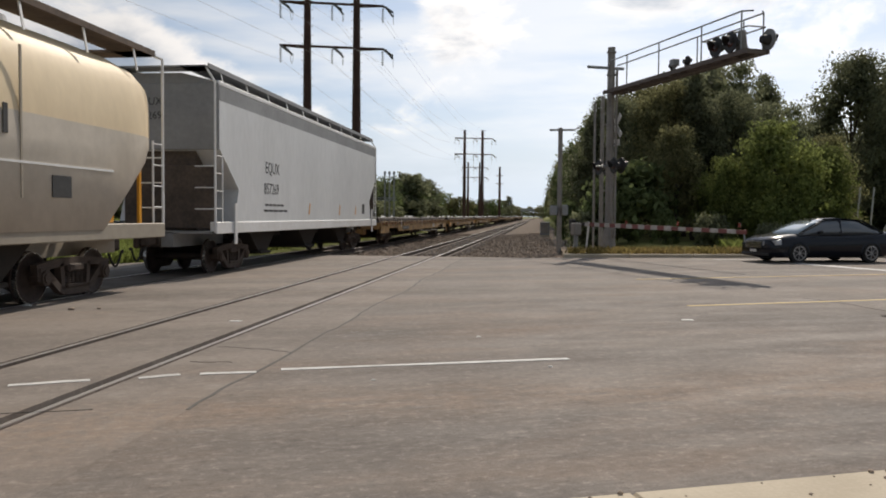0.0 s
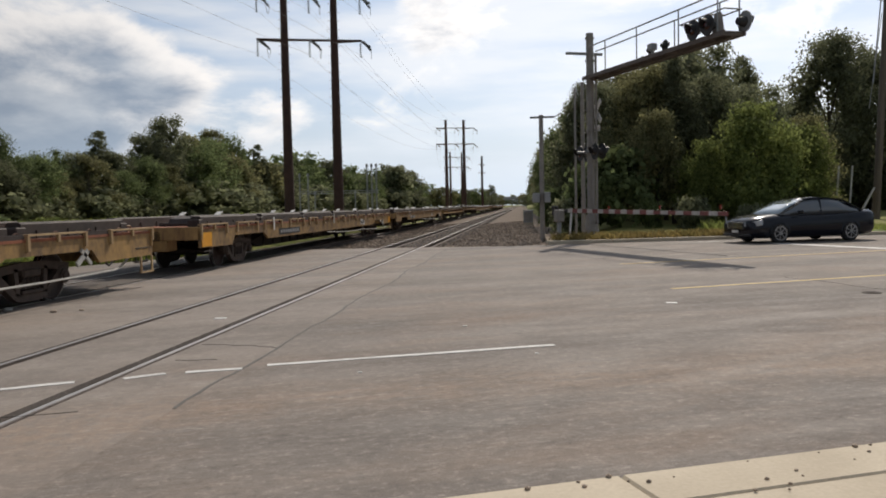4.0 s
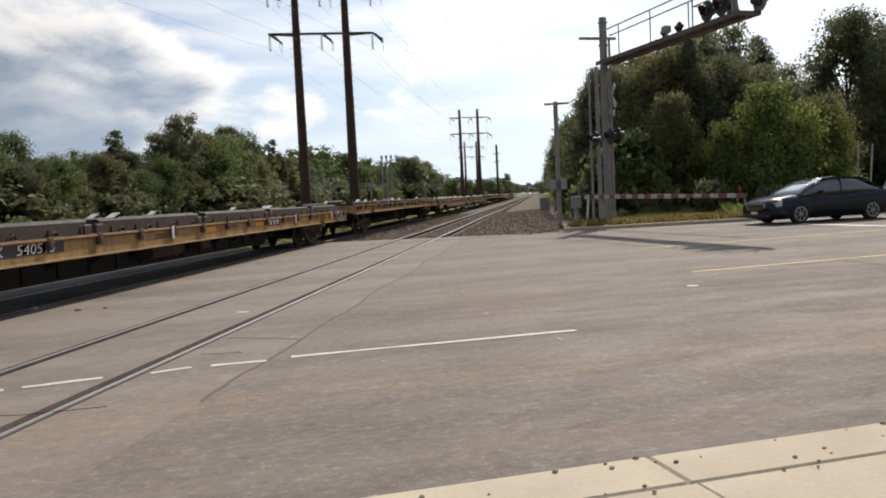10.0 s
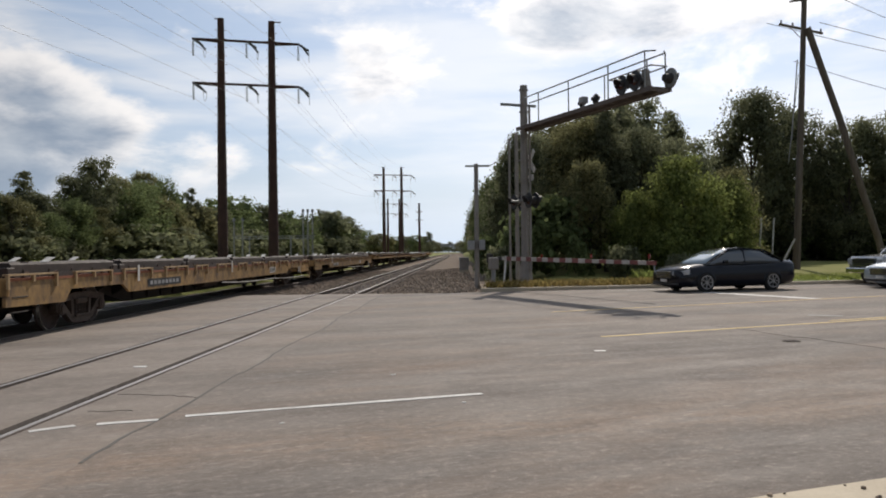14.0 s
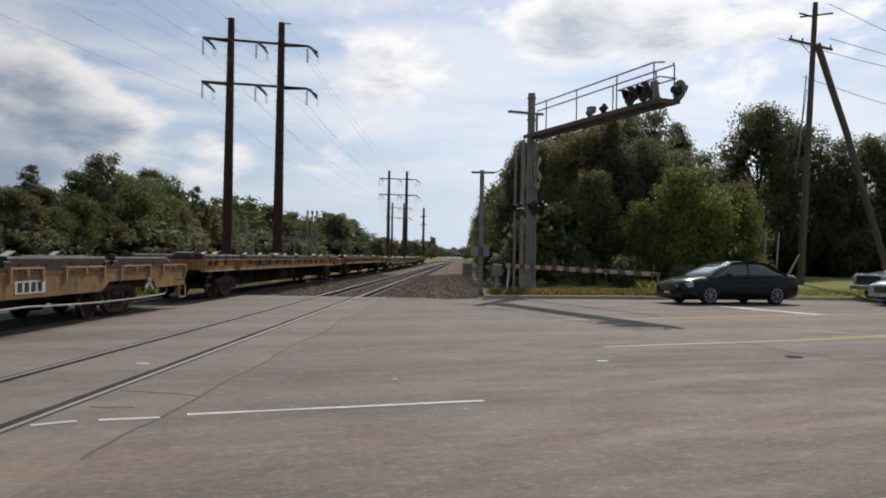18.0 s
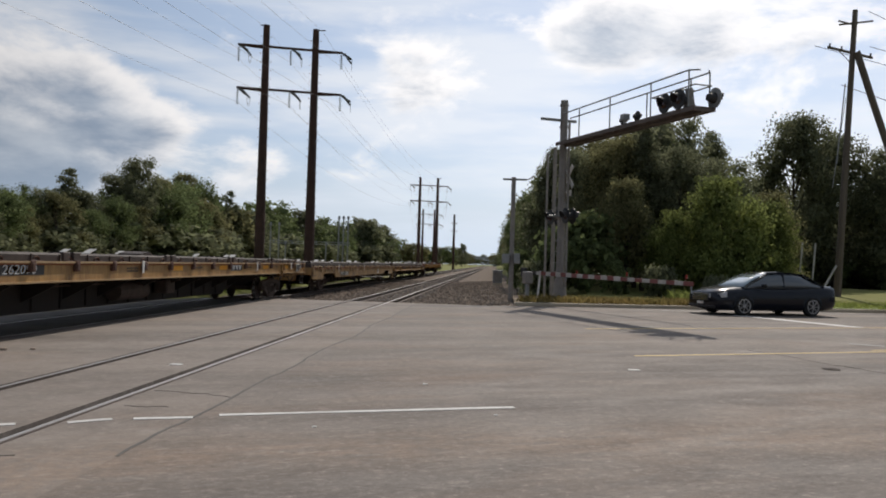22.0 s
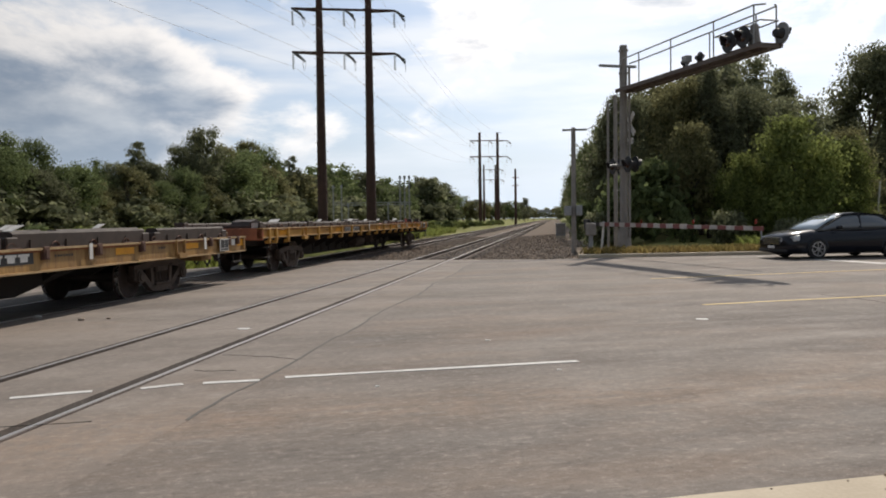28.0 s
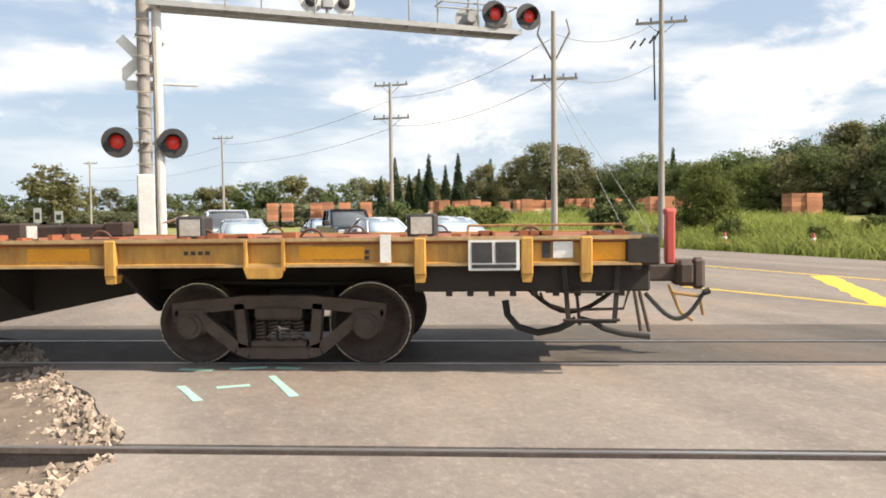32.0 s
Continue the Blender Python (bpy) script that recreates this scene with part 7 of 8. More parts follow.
def build_sedan(m, label, paint, group="", plate=True):
    """A saloon car; its nose points along local -x."""
    car = thing("sedan_car", m, label, "car", group)
    # lower body: stations along x with (half width, sill z, shoulder z, top z)
    st = [(-2.47, 0.70, 0.30, 0.60, 0.70), (-2.42, 0.80, 0.22, 0.67, 0.76), (-2.2, 0.88, 0.19, 0.75, 0.85), (-1.6, 0.91, 0.19, 0.82, 0.94), (-1.05, 0.92, 0.19, 0.87, 0.985), (0.2, 0.92, 0.19, 0.89, 0.96), (1.3, 0.92, 0.19, 0.93, 0.99), (1.95, 0.91, 0.20, 0.97, 1.07), (2.36, 0.87, 0.26, 0.97, 1.06), (2.47, 0.80, 0.34, 0.92, 1.01)]
    secs = []
    for x, w, z0, zs, zt in st:
        secs.append([(x, -w * 0.9, z0), (x, -w, z0 + 0.12), (x, -w, zs - 0.08), (x, -w * 0.965, zs), (x, -w * 0.78, zt), (x, 0, zt + 0.025), (x, w * 0.78, zt), (x, w * 0.965, zs), (x, w, zs - 0.08), (x, w, z0 + 0.12), (x, w * 0.9, z0)])
    bm = B()
    loft(bm, secs)
    bmesh.ops.subdivide_edges(bm, edges=bm.edges, cuts=1, smooth=0.15)
    body = part("body", bm, paint, car, "glossy painted body shell", True)
    # cabin
    bm = B()
    cab = [(-1.30, 0.72, 0.95, 0.985), (-0.75, 0.69, 0.95, 1.26), (-0.25, 0.66, 0.95, 1.44), (0.45, 0.65, 0.95, 1.495), (1.10, 0.65, 0.96, 1.455), (1.62, 0.66, 0.98, 1.25), (1.98, 0.68, 1.0, 1.05)]
    loft(bm, [[(x, -0.82, z0), (x, -(0.82 + w) / 2 - 0.02, (z0 + zt) / 2), (x, -w * 0.93, zt - 0.03 if zt > 1.1 else zt), (x, 0, zt + 0.01), (x, w * 0.93, zt - 0.03 if zt > 1.1 else zt), (x, (0.82 + w) / 2 + 0.02, (z0 + zt) / 2), (x, 0.82, z0)] for x, w, z0, zt in cab])
    bmesh.ops.subdivide_edges(bm, edges=bm.edges, cuts=1, smooth=0.5)
    part("cabin_glass", bm, CAR_GLASS, car, "dark tinted glass house", True)
    bm = B()
    lo, hi = (-1.33, 0.975), (-0.42, 1.400)
    grid = []
    for u in (0, 0.33, 0.66, 1.0):
        x, z = lo[0] + (hi[0] - lo[0]) * u, lo[1] + (hi[1] - lo[1]) * (u ** 0.85)
        w = 0.76 + (0.58 - 0.76) * u
        grid.append([bm.verts.new((x - 0.03 - 0.10 * (1 - v * v), v * w, z + 0.012)) for v in (-1, -0.6, -0.2, 0.2, 0.6, 1)])
    for a, b in zip(grid, grid[1:]):
        for k in range(5):
            bm.faces.new((a[k], a[k + 1], b[k + 1], b[k]))
    bmesh.ops.recalc_face_normals(bm, faces=bm.faces)
    r = bmesh.ops.solidify(bm, geom=bm.faces[:], thickness=0.012)
    part("windshield", bm, WINDSHIELD, car, "windshield with the sky's reflection put into its pale colour", True)
    bm = B()
    loft(bm, [[(x, -w, z), (x, 0, z + 0.025), (x, w, z), (x, w * 0.9, z - 0.025), (x, 0, z - 0.01), (x, -w * 0.9, z - 0.025)] for x, w, z in ((-0.40, 0.63, 1.395), (-0.05, 0.65, 1.475), (0.50, 0.65, 1.512), (1.10, 0.64, 1.475), (1.38, 0.62, 1.38))])
    part("roof", bm, paint, car, "", True)
    for s in (-1, 1):
        for a, b, w in (((-1.28, 0.80, 0.98), (-0.36, 0.605, 1.39), 0.06), ((0.22, 0.845, 0.98), (0.32, 0.635, 1.46), 0.10), ((1.22, 0.61, 1.44), (1.98, 0.76, 1.04), 0.14)):
            bm = B()
            bar(bm, (a[0], s * a[1], a[2]), (b[0], s * b[1], b[2]), w, 0.04)
            part("pillar", bm, paint, car)
        bm = B()
        bar(bm, (-1.0, s * 0.868, 0.975), (1.80, s * 0.868, 1.0), 0.015, 0.035)
        part("window_trim", bm, LAMP_BLACK, car)
        bm = B()
        box(bm, (-0.78, s * 0.93, 0.98), (-0.60, s * 1.08, 1.10), 0.03)
        part("door_mirror", bm, paint, car)
        for x in (0.32, 1.28):
            bm = B()
            box(bm, (x, s * 0.915, 0.83), (x + 0.2, s * 0.945, 0.86), 0.01)
            part("door_handle", bm, paint, car)
        bm = B()
        loft(bm, [[(-2.50, s * 0.48, 0.58), (-2.50, s * 0.48, 0.70), (-2.40, s * 0.50, 0.77), (-2.40, s * 0.50, 0.56)], [(-2.28, s * 0.88, 0.60), (-2.28, s * 0.88, 0.75), (-2.05, s * 0.86, 0.81), (-2.08, s * 0.905, 0.62)]])
        part("headlight", bm, HEADLIGHT, car, "clear headlight")
        bm = B()
        box(bm, (2.36, s * 0.50, 0.74), (2.49, s * 0.80, 0.92), 0.03)
        part("tail_light", bm, TAIL_RED, car, "red tail light")
    bm = B()
    box(bm, (-2.52, -0.44, 0.48), (-2.40, 0.44, 0.73), 0.02)
    grille = part("grille", bm, LAMP_BLACK, car)
    for k in range(4):
        bm = B()
        box(bm, (-2.535, -0.43, 0.51 + k * 0.055), (-2.51, 0.43, 0.535 + k * 0.055))
        part("grille_bar", bm, CHROME, grille)
    bm = B()
    box(bm, (-2.53, -0.17, 0.36), (-2.50, 0.17, 0.45), 0.005)
    part("licence_plate", bm, WHITE_PAINT, car, "white licence plate")
    bm = B()
    box(bm, (-2.50, -0.75, 0.24), (-2.40, 0.75, 0.33), 0.03)
    part("lower_intake", bm, LAMP_BLACK, car)
    for x in (-1.42, 1.40):
        for s in (-1, 1):
            wheel_unit(car, x, s * 0.845, 0.335, 0.21, s)
            bm = B()
            arc = [math.pi * k / 12 for k in range(13)]
            loft(bm, [[(x + r * math.cos(a), s * y, 0.335 + r * math.sin(a)) for r, y in ((0.355, 0.86), (0.355, 0.94), (0.405, 0.93), (0.405, 0.86))] for a in arc])
            part("wheel_arch", bm, paint, car)
    return car


build_sedan(pose(9.62, 29.2, 0, 0, 0, 20), "dark blue saloon car waiting at the stop line", CAR_PAINT)
SILVER = mat("car_paint_silver", (0.42, 0.43, 0.45), (0.36, 0.37, 0.39), rough=0.25, metal=0.5, bump=0, coat=1.0)
PALE_BLUE = mat("car_paint_pale", (0.50, 0.55, 0.60), (0.45, 0.50, 0.55), rough=0.25, metal=0.3, bump=0, coat=1.0)
CAR_WHITE = mat("car_paint_white", (0.72, 0.72, 0.72), (0.66, 0.66, 0.66), rough=0.3, bump=0, coat=1.0)


def build_pickup(m, label, paint, group=""):
    """A pickup truck; its nose points along local -x."""
    car = thing("pickup_truck", m, label, "pickup truck", group)
    st = [(-2.85, 0.86, 0.55, 0.95, 1.02), (-2.75, 0.95, 0.45, 1.05, 1.12), (-1.35, 0.98, 0.45, 1.12, 1.20), (0.9, 0.98, 0.45, 1.14, 1.2), (2.75, 0.97, 0.48, 1.12, 1.18), (2.85, 0.93, 0.55, 1.08, 1.12)]
    bm = B()
    loft(bm, [[(x, -w, z0), (x, -w, zs), (x, -w * 0.92, zt), (x, w * 0.92, zt), (x, w, zs), (x, w, z0)] for x, w, z0, zs, zt in st])
    part("body", bm, paint, car, "painted lower body and bed")
    bm = B()
    loft(bm, [[(x, -w, 1.15), (x, -w * 0.88, z), (x, w * 0.88, z), (x, w, 1.15)] for x, w, z in ((-1.35, 0.92, 1.2), (-0.55, 0.90, 1.80), (-0.2, 0.90, 1.88), (0.75, 0.90, 1.88), (1.0, 0.92, 1.2))])
    part("cab_glass", bm, CAR_GLASS, car, "dark cab glass", True)
    bm = B()
    box(bm, (-0.5, -0.80, 1.84), (0.85, 0.80, 1.92), 0.03)
    part("roof", bm, paint, car)
    for s in (-1, 1):
        for (xa, ya), (xb, yb), w in (((-1.3, 0.88), (-0.5, 0.80), 0.08), ((0.2, 0.92), (0.2, 0.82), 0.10), ((1.0, 0.90), (0.8, 0.82), 0.14)):
            bm = B()
            bar(bm, (xa, s * ya, 1.2), (xb, s * yb, 1.86), w, 0.05)
            part("pillar", bm, paint, car)
    bm = B()
    box(bm, (-2.92, -0.60, 0.72), (-2.80, 0.60, 1.05), 0.02)
    g = part("grille", bm, LAMP_BLACK, car)
    for k in range(4):
        bm = B()
        box(bm, (-2.95, -0.6, 0.75 + k * 0.08), (-2.91, 0.6, 0.79 + k * 0.08))
        part("grille_bar", bm, CHROME, g)
    bm = B()
    box(bm, (-2.98, -0.95, 0.45), (-2.82, 0.95, 0.66), 0.03)
    part("bumper", bm, CHROME, car, "chrome bumper")
    for s in (-1, 1):
        bm = B()
        box(bm, (-2.90, s * 0.62, 0.80), (-2.78, s * 0.92, 1.02), 0.02)
        part("headlight", bm, HEADLIGHT, car)
        bm = B()
        box(bm, (-1.05, s * 0.98, 1.2), (-0.88, s * 1.2, 1.42), 0.03)
        part("door_mirror", bm, LAMP_BLACK, car)
        for x in (-1.85, 1.75):
            wheel_unit(car, x, s * 0.84, 0.40, 0.25, s)
    return car


build_pickup(pose(19.1, 33.2, 0, 0, 0, 15), "silver pickup truck queued behind the saloon car", SILVER)
build_sedan(pose(17.65, 30.1, 0, 0, 0, 19), "pale blue saloon car queued in the inner lane", PALE_BLUE)
# the queue beyond the crossing
for i, (x, y, kind) in enumerate(((-24.0, -1.6, "s"), (-30.5, -4.6, "s"), (-37.0, -7.2, "p"), (-28.2, -9.2, "s"), (-34.5, -12.0, "p"), (-41, -14.5, "s"), (-43.5, -9.8, "s"))):
    f = build_pickup if kind == "p" else build_sedan
    f(pose(x, y, 0, 0, 0, 180 + 22), "car waiting in the queue beyond the crossing", (PALE_BLUE, CAR_WHITE, CAR_PAINT, SILVER)[i % 4], "queue beyond the crossing")


# ---- vegetation ----
def leaf_mesh(name, centres, normals, sizes, material, rng):
    """Small bent leaf sprays, two triangles each, as one mesh."""
    n = len(centres)
    rv = rng.normal(size=(n, 3))
    t = np.cross(normals, rv)
    t /= np.linalg.norm(t, axis=1, keepdims=True) + 1e-9
    b = np.cross(normals, t)
    s = sizes[:, None]
    asp = rng.uniform(0.45, 0.8, (n, 1))
    v = np.stack([centres - t * s, centres + b * s * asp - normals * s * 0.15, centres + t * s, centres - b * s * asp + normals * s * 0.12], 1)
    f = np.arange(n * 4).reshape(n, 4)
    tri = np.concatenate([f[:, [0, 1, 2]], f[:, [0, 2, 3]]], 1).reshape(-1, 3)
    me = bpy.data.meshes.new(name)
    me.from_pydata(v.reshape(-1, 3).tolist(), [], tri.tolist())
    me.materials.append(material)
    return me


def crown_points(rng, clumps, count):
    """Points scattered through the outer part of many clumps."""
    w = np.array([r ** 2.2 for *_, r in clumps])
    pick = rng.choice(len(clumps), size=count, p=w / w.sum())
    c = np.array([q[:3] for q in clumps])[pick]
    r = np.array([q[3] for q in clumps])[pick]
    d = rng.normal(size=(count, 3))
    d /= np.linalg.norm(d, axis=1, keepdims=True)
    rad = r * (0.25 + 1.25 * rng.random(count))
    p = c + d * rad[:, None] * np.array([1, 1, 0.85])
    nrm = d + rng.normal(size=(count, 3)) * 0.6 + np.array([0, 0, 0.3])
    nrm /= np.linalg.norm(nrm, axis=1, keepdims=True)
    return p, nrm


TREES = {}


def make_tree_kind(key, h, width, base, shape, leaves, size, material, seed, nclump=34, trunk=0.22):
    """One kind of tree at the origin: tapered trunk with limbs, and a crown of leaf sprays."""
    rng = np.random.default_rng(seed)
    clumps = []
    for k in range(nclump):
        u = rng.random() ** 0.8
        z = base + (h - base) * (0.06 + 0.94 * u)
        prof = shape(u)
        a = rng.uniform(0, 2 * math.pi)
        r = width * rng.uniform(0.06, 0.16) * (0.5 + 0.5 * prof)
        rr = max(0.0, width / 2 * prof - r * 0.7) * rng.uniform(0.45, 1.08)
        clumps.append((rr * math.cos(a), rr * math.sin(a), min(z, h - r * rng.uniform(0.75, 1.15)), r))
    if key == "cedar":
        # an even pointed cone with a ragged skin
        u, a = 1 - np.sqrt(rng.random(leaves)), rng.uniform(0, 2 * math.pi, leaves)
        rr = width / 2 * (1.0 - 0.95 * u) * rng.uniform(0.55, 1.05, leaves) * (1 + 0.12 * np.sin(a * 3 + u * 20))
        p = np.column_stack([rr * np.cos(a), rr * np.sin(a), base + (h - base) * u])
        nr = np.column_stack([np.cos(a), np.sin(a), np.full(leaves, 0.5)]) + rng.normal(size=(leaves, 3)) * 0.5
        nr /= np.linalg.norm(nr, axis=1, keepdims=True)
    else:
        p, nr = crown_points(rng, clumps, leaves)
    sizes = rng.uniform(0.6, 1.3, leaves) * size
    if key != "cedar":
        # larger sprays within the clumps keep the crown dense
        k = leaves // 9
        p2, n2 = crown_points(rng, [(x * 0.8, y * 0.8, base + (z - base) * 0.88, r * 0.55) for x, y, z, r in clumps], k)
        p, nr, sizes = np.concatenate([p, p2]), np.concatenate([nr, n2]), np.concatenate([sizes, rng.uniform(1.8, 3.0, k) * size])
    crown = leaf_mesh(key + "_crown", p, nr, sizes, material, rng)
    bm = B()
    lean = rng.uniform(-0.03, 0.03, 2)
    pts = [Vector((lean[0] * z, lean[1] * z, z)) for z in np.linspace(-0.4, h * 0.8, 7)]
    for i, (a, b) in enumerate(zip(pts, pts[1:])):
        rod(bm, a, b, trunk * (1 - i / 7.5), 8, trunk * (1 - (i + 1) / 7.5))
    for cx, cy, cz, r in clumps[:14]:
        z0 = max(base * 0.6, cz * rng.uniform(0.45, 0.7))
        rod(bm, (lean[0] * z0, lean[1] * z0, z0), (cx, cy, cz), trunk * 0.28, 5, 0.02)
    tr = finish(key + "_trunk", bm, BARK)
    TREES[key] = (tr, crown, h)


round_ = lambda u: math.sin(math.pi * (0.14 + 0.80 * u)) ** 0.6
tall_ = lambda u: math.sin(math.pi * (0.2 + 0.76 * u)) ** 0.8 * (1.1 - 0.4 * u)
spire_ = lambda u: max(0.30, 1.0 - 0.50 * u - 0.30 * u ** 4)
cone_ = lambda u: 1.02 - 0.92 * u
bush_ = lambda u: math.sqrt(max(0.02, 1 - u * u * 0.9))
KINDS = {"oak": (12.0, 9.5, 1.6, round_, 9000, 0.145, LEAF_A, 1, 60, 0.22), "maple": (12.0, 8.0, 1.2, round_, 9000, 0.14, LEAF_D, 2, 60, 0.22), "poplar": (14.0, 6.2, 1.5, tall_, 8000, 0.13, LEAF_B, 3, 56, 0.22),
         "locust": (12.0, 8.5, 3.0, round_, 6200, 0.125, LEAF_A, 4, 56, 0.22), "darkoak": (13.0, 9.0, 0.8, round_, 9500, 0.145, LEAF_B, 5, 66, 0.22), "cedar": (9.0, 2.6, 0.3, cone_, 3200, 0.15, NEEDLE, 6, 36, 0.16),
         "limebush": (6.0, 6.2, 0.1, bush_, 16000, 0.085, LEAF_C, 7, 80, 0.10), "shrub": (2.6, 3.4, 0.05, bush_, 1500, 0.13, LEAF_A, 8, 34, 0.05), "weedbush": (1.3, 2.2, 0.02, bush_, 800, 0.10, LEAF_C, 9, 20, 0.03),
         "thicket": (3.5, 6.5, 0.0, bush_, 1800, 0.22, LEAF_B, 14, 40, 0.06), "pine": (14.0, 5.5, 2.5, spire_, 8000, 0.13, LEAF_B, 10, 70, 0.22), "spire": (14.0, 5.2, 0.6, spire_, 8000, 0.14, LEAF_A, 16, 70, 0.2), "willow": (9.0, 8.0, 0.3, bush_, 9000, 0.125, LEAF_D, 12, 60, 0.2)}
for key, v in KINDS.items():
    make_tree_kind(key, *v[:5], v[5], v[6], v[7], v[8], v[9])
    if key in ("oak", "maple", "darkoak", "locust", "poplar", "willow"):
        # a finer one for the trees near the road, a coarser one for those far off
        make_tree_kind(key + "_fine", *v[:4], int(v[4] * 2.1), v[5] * 0.8, v[6], v[7] + 40, int(v[8] * 1.5), v[9])
        make_tree_kind(key + "_far", *v[:4], v[4] // 6, v[5] * 2.2, v[6], v[7] + 80, v[8], v[9])

LABELS = {"oak": ("leafy green deciduous tree with a rounded crown", "tree", "tree"), "maple": ("olive green deciduous tree with dense crown", "tree", "tree"), "poplar": ("tall narrow dark green tree", "tree", "tree"),
          "locust": ("airy light-crowned deciduous tree", "tree", "tree"), "darkoak": ("dark dense deciduous tree in shade", "tree", "tree"), "cedar": ("narrow pointed evergreen tree", "tree", "evergreen_tree"), "limebush": ("bright yellow-green bushy small tree", "tree", "small_tree"),
          "shrub": ("green rounded shrub in the meadow", "shrub", "shrub"), "weedbush": ("low bright green weedy bush", "bush", "bush"), "thicket": ("dense dark undergrowth at the wood's foot", "undergrowth", "undergrowth"), "pine": ("ragged tall conifer with dark needles", "tree", "conifer"), "spire": ("pointed dense green tree at the wood's edge", "tree", "tree"), "willow": ("broad bushy olive tree with low foliage", "tree", "tree")}
tree_rng = random.Random(21)
MADE = {}


def tree(key, x, y, h, z=0.0, wide=1.0, group="", label=""):
    """A tree of that kind, h metres high, at the place."""
    tr, cr, h0 = TREES[key]
    lab, cat, nm = LABELS[key.split("_")[0]]
    s = h / h0
    m = Matrix.LocRotScale((x, y, z), Euler((0, 0, tree_rng.uniform(0, 6.28))), Vector((s * wide, s * wide, s)))
    if key in MADE:
        ob = copy_thing(MADE[key], Matrix())
    else:
        ob = thing(nm, Matrix(), lab, cat)
        part("trunk", tr, BARK, ob)
        part("crown", cr, LEAF_A, ob)
        MADE[key] = ob
    ob.matrix_world = m
    tagged(ob, label or lab, cat, group)
    return ob


def at_az(az, d):
    """A place at d metres, az degrees to the left of the line."""
    a = math.radians(az)
    return -d * math.sin(a), d * math.cos(a)


def wood_edge():
    """The wood along the line's west side: height of its outline by bearing."""
    # bearing, rise of the top, half breadth in degrees, kind
    NEAR = ((73.5, .076, 2.0, "oak"), (70.5, .085, 2.2, "oak"), (67.3, .100, 2.0, "maple"), (64.2, .111, 1.9, "oak"), (61.7, .131, 1.7, "oak"), (59.1, .151, 1.3, "poplar"), (57.2, .150, 1.6, "oak"), (55.4, .142, 1.3, "darkoak"),
            (53.4, .185, 1.8, "poplar"), (51.2, .143, 1.3, "darkoak"), (49.3, .162, 1.5, "locust"), (47.3, .172, 1.8, "locust"), (45.0, .144, 1.5, "maple"), (43.2, .135, 1.6, "maple"), (41.8, .108, 1.4, "willow"), (40.3, .120, 0.8, "poplar"), (39.2, .088, 1.6, "willow"))
    FAR = ((36.9, .103, 1.3, "locust"), (35.0, .096, 1.2, "locust"), (33.4, .066, 1.3, "oak"), (31.6, .074, 1.4, "oak"), (30.2, .070, 1.1, "darkoak"), (28.8, .095, 1.4, "poplar"), (27.4, .068, 1.0, "darkoak"), (26.1, .091, 1.1, "darkoak"), (24.5, .113, 1.5, "darkoak"), (23.1, .091, 1.0, "maple"),
           (21.7, .097, 1.2, "maple"), (20.4, .093, 1.1, "oak"), (18.6, .080, 0.8, "poplar"), (17.2, .068, 1.1, "oak"), (15.4, .072, 1.3, "oak"), (13.8, .060, 1.1, "darkoak"), (12.3, .054, 1.1, "oak"), (10.8, .049, 0.9, "oak"), (9.7, .053, 0.8, "darkoak"), (8.7, .052, 0.6, "darkoak"))
    WIDE = {"oak": 9.5, "maple": 8.0, "poplar": 6.2, "locust": 8.5, "darkoak": 9.0, "pine": 5.5, "spire": 5.2, "willow": 8.0}
    rng = random.Random(5)
    g = "wood beside the line"

    def reach(a):
        return min((62 + max(0, a - 55) * 1.2 if a > 55 else 56) / math.sin(radians(a)), 330)
    every = NEAR + FAR
    for a, rise, half, kind in every:
        d = reach(a) * rng.uniform(0.97, 1.04)
        h = 1.3 + rise * d
        key = kind + ("_far" if d > 190 and kind in ("oak", "maple", "darkoak", "poplar", "locust", "willow") else "")
        wide = 2 * radians(half) * d * 1.4 / (WIDE[kind] * h / TREES[key][2])
        tree(key, *at_az(a, d), h, 0.2, wide, g)
    floor_az, floor_rise = [a for a, *_ in reversed(every)], [r for _, r, *_ in reversed(every)]
    a = 8.4
    while a < 74:
        d = reach(a)
        low_h = 1.3 + d * min(np.interp(a + o, floor_az, floor_rise) for o in (-1.6, -0.8, 0, 0.8, 1.6))
        far = "_far" if d > 170 else ""
        tree(rng.choice(["oak", "darkoak", "maple", "locust"] if a < 58 else ["oak", "willow", "limebush"]) + far, *at_az(a + rng.uniform(-0.5, 0.5), d * 0.94), low_h * rng.uniform(0.6, 0.95), 0.1, rng.uniform(1.1, 1.5), g)
        tree("thicket", *at_az(a + rng.uniform(-0.3, 0.3), d * 0.97), max(2.4, low_h * rng.uniform(0.35, 0.55)), 0.0, 1.5, g)
        tree(rng.choice(["darkoak_far", "oak_far"]), *at_az(a + rng.uniform(-0.5, 0.5), d * 1.10), low_h * rng.uniform(0.92, 1.04), 0.2, 1.5, g)
        a += max(0.5, math.degrees(3.6 / d))
    # the lower, farther wood towards the end of the line
    a = 2.6
    while a < 8.6:
        d = 400 + rng.uniform(-25, 25)
        tree(rng.choice(["oak_far", "darkoak_far", "maple_far"]), *at_az(a, d), 1.3 + d * np.interp(a, [2.5, 5.5, 8.0], [.021, .025, .033]) * rng.uniform(0.88, 1.05), 0, 1.25, g)
        a += 0.5
    # bare dead tree
    bm = B()
    r2 = random.Random(8)

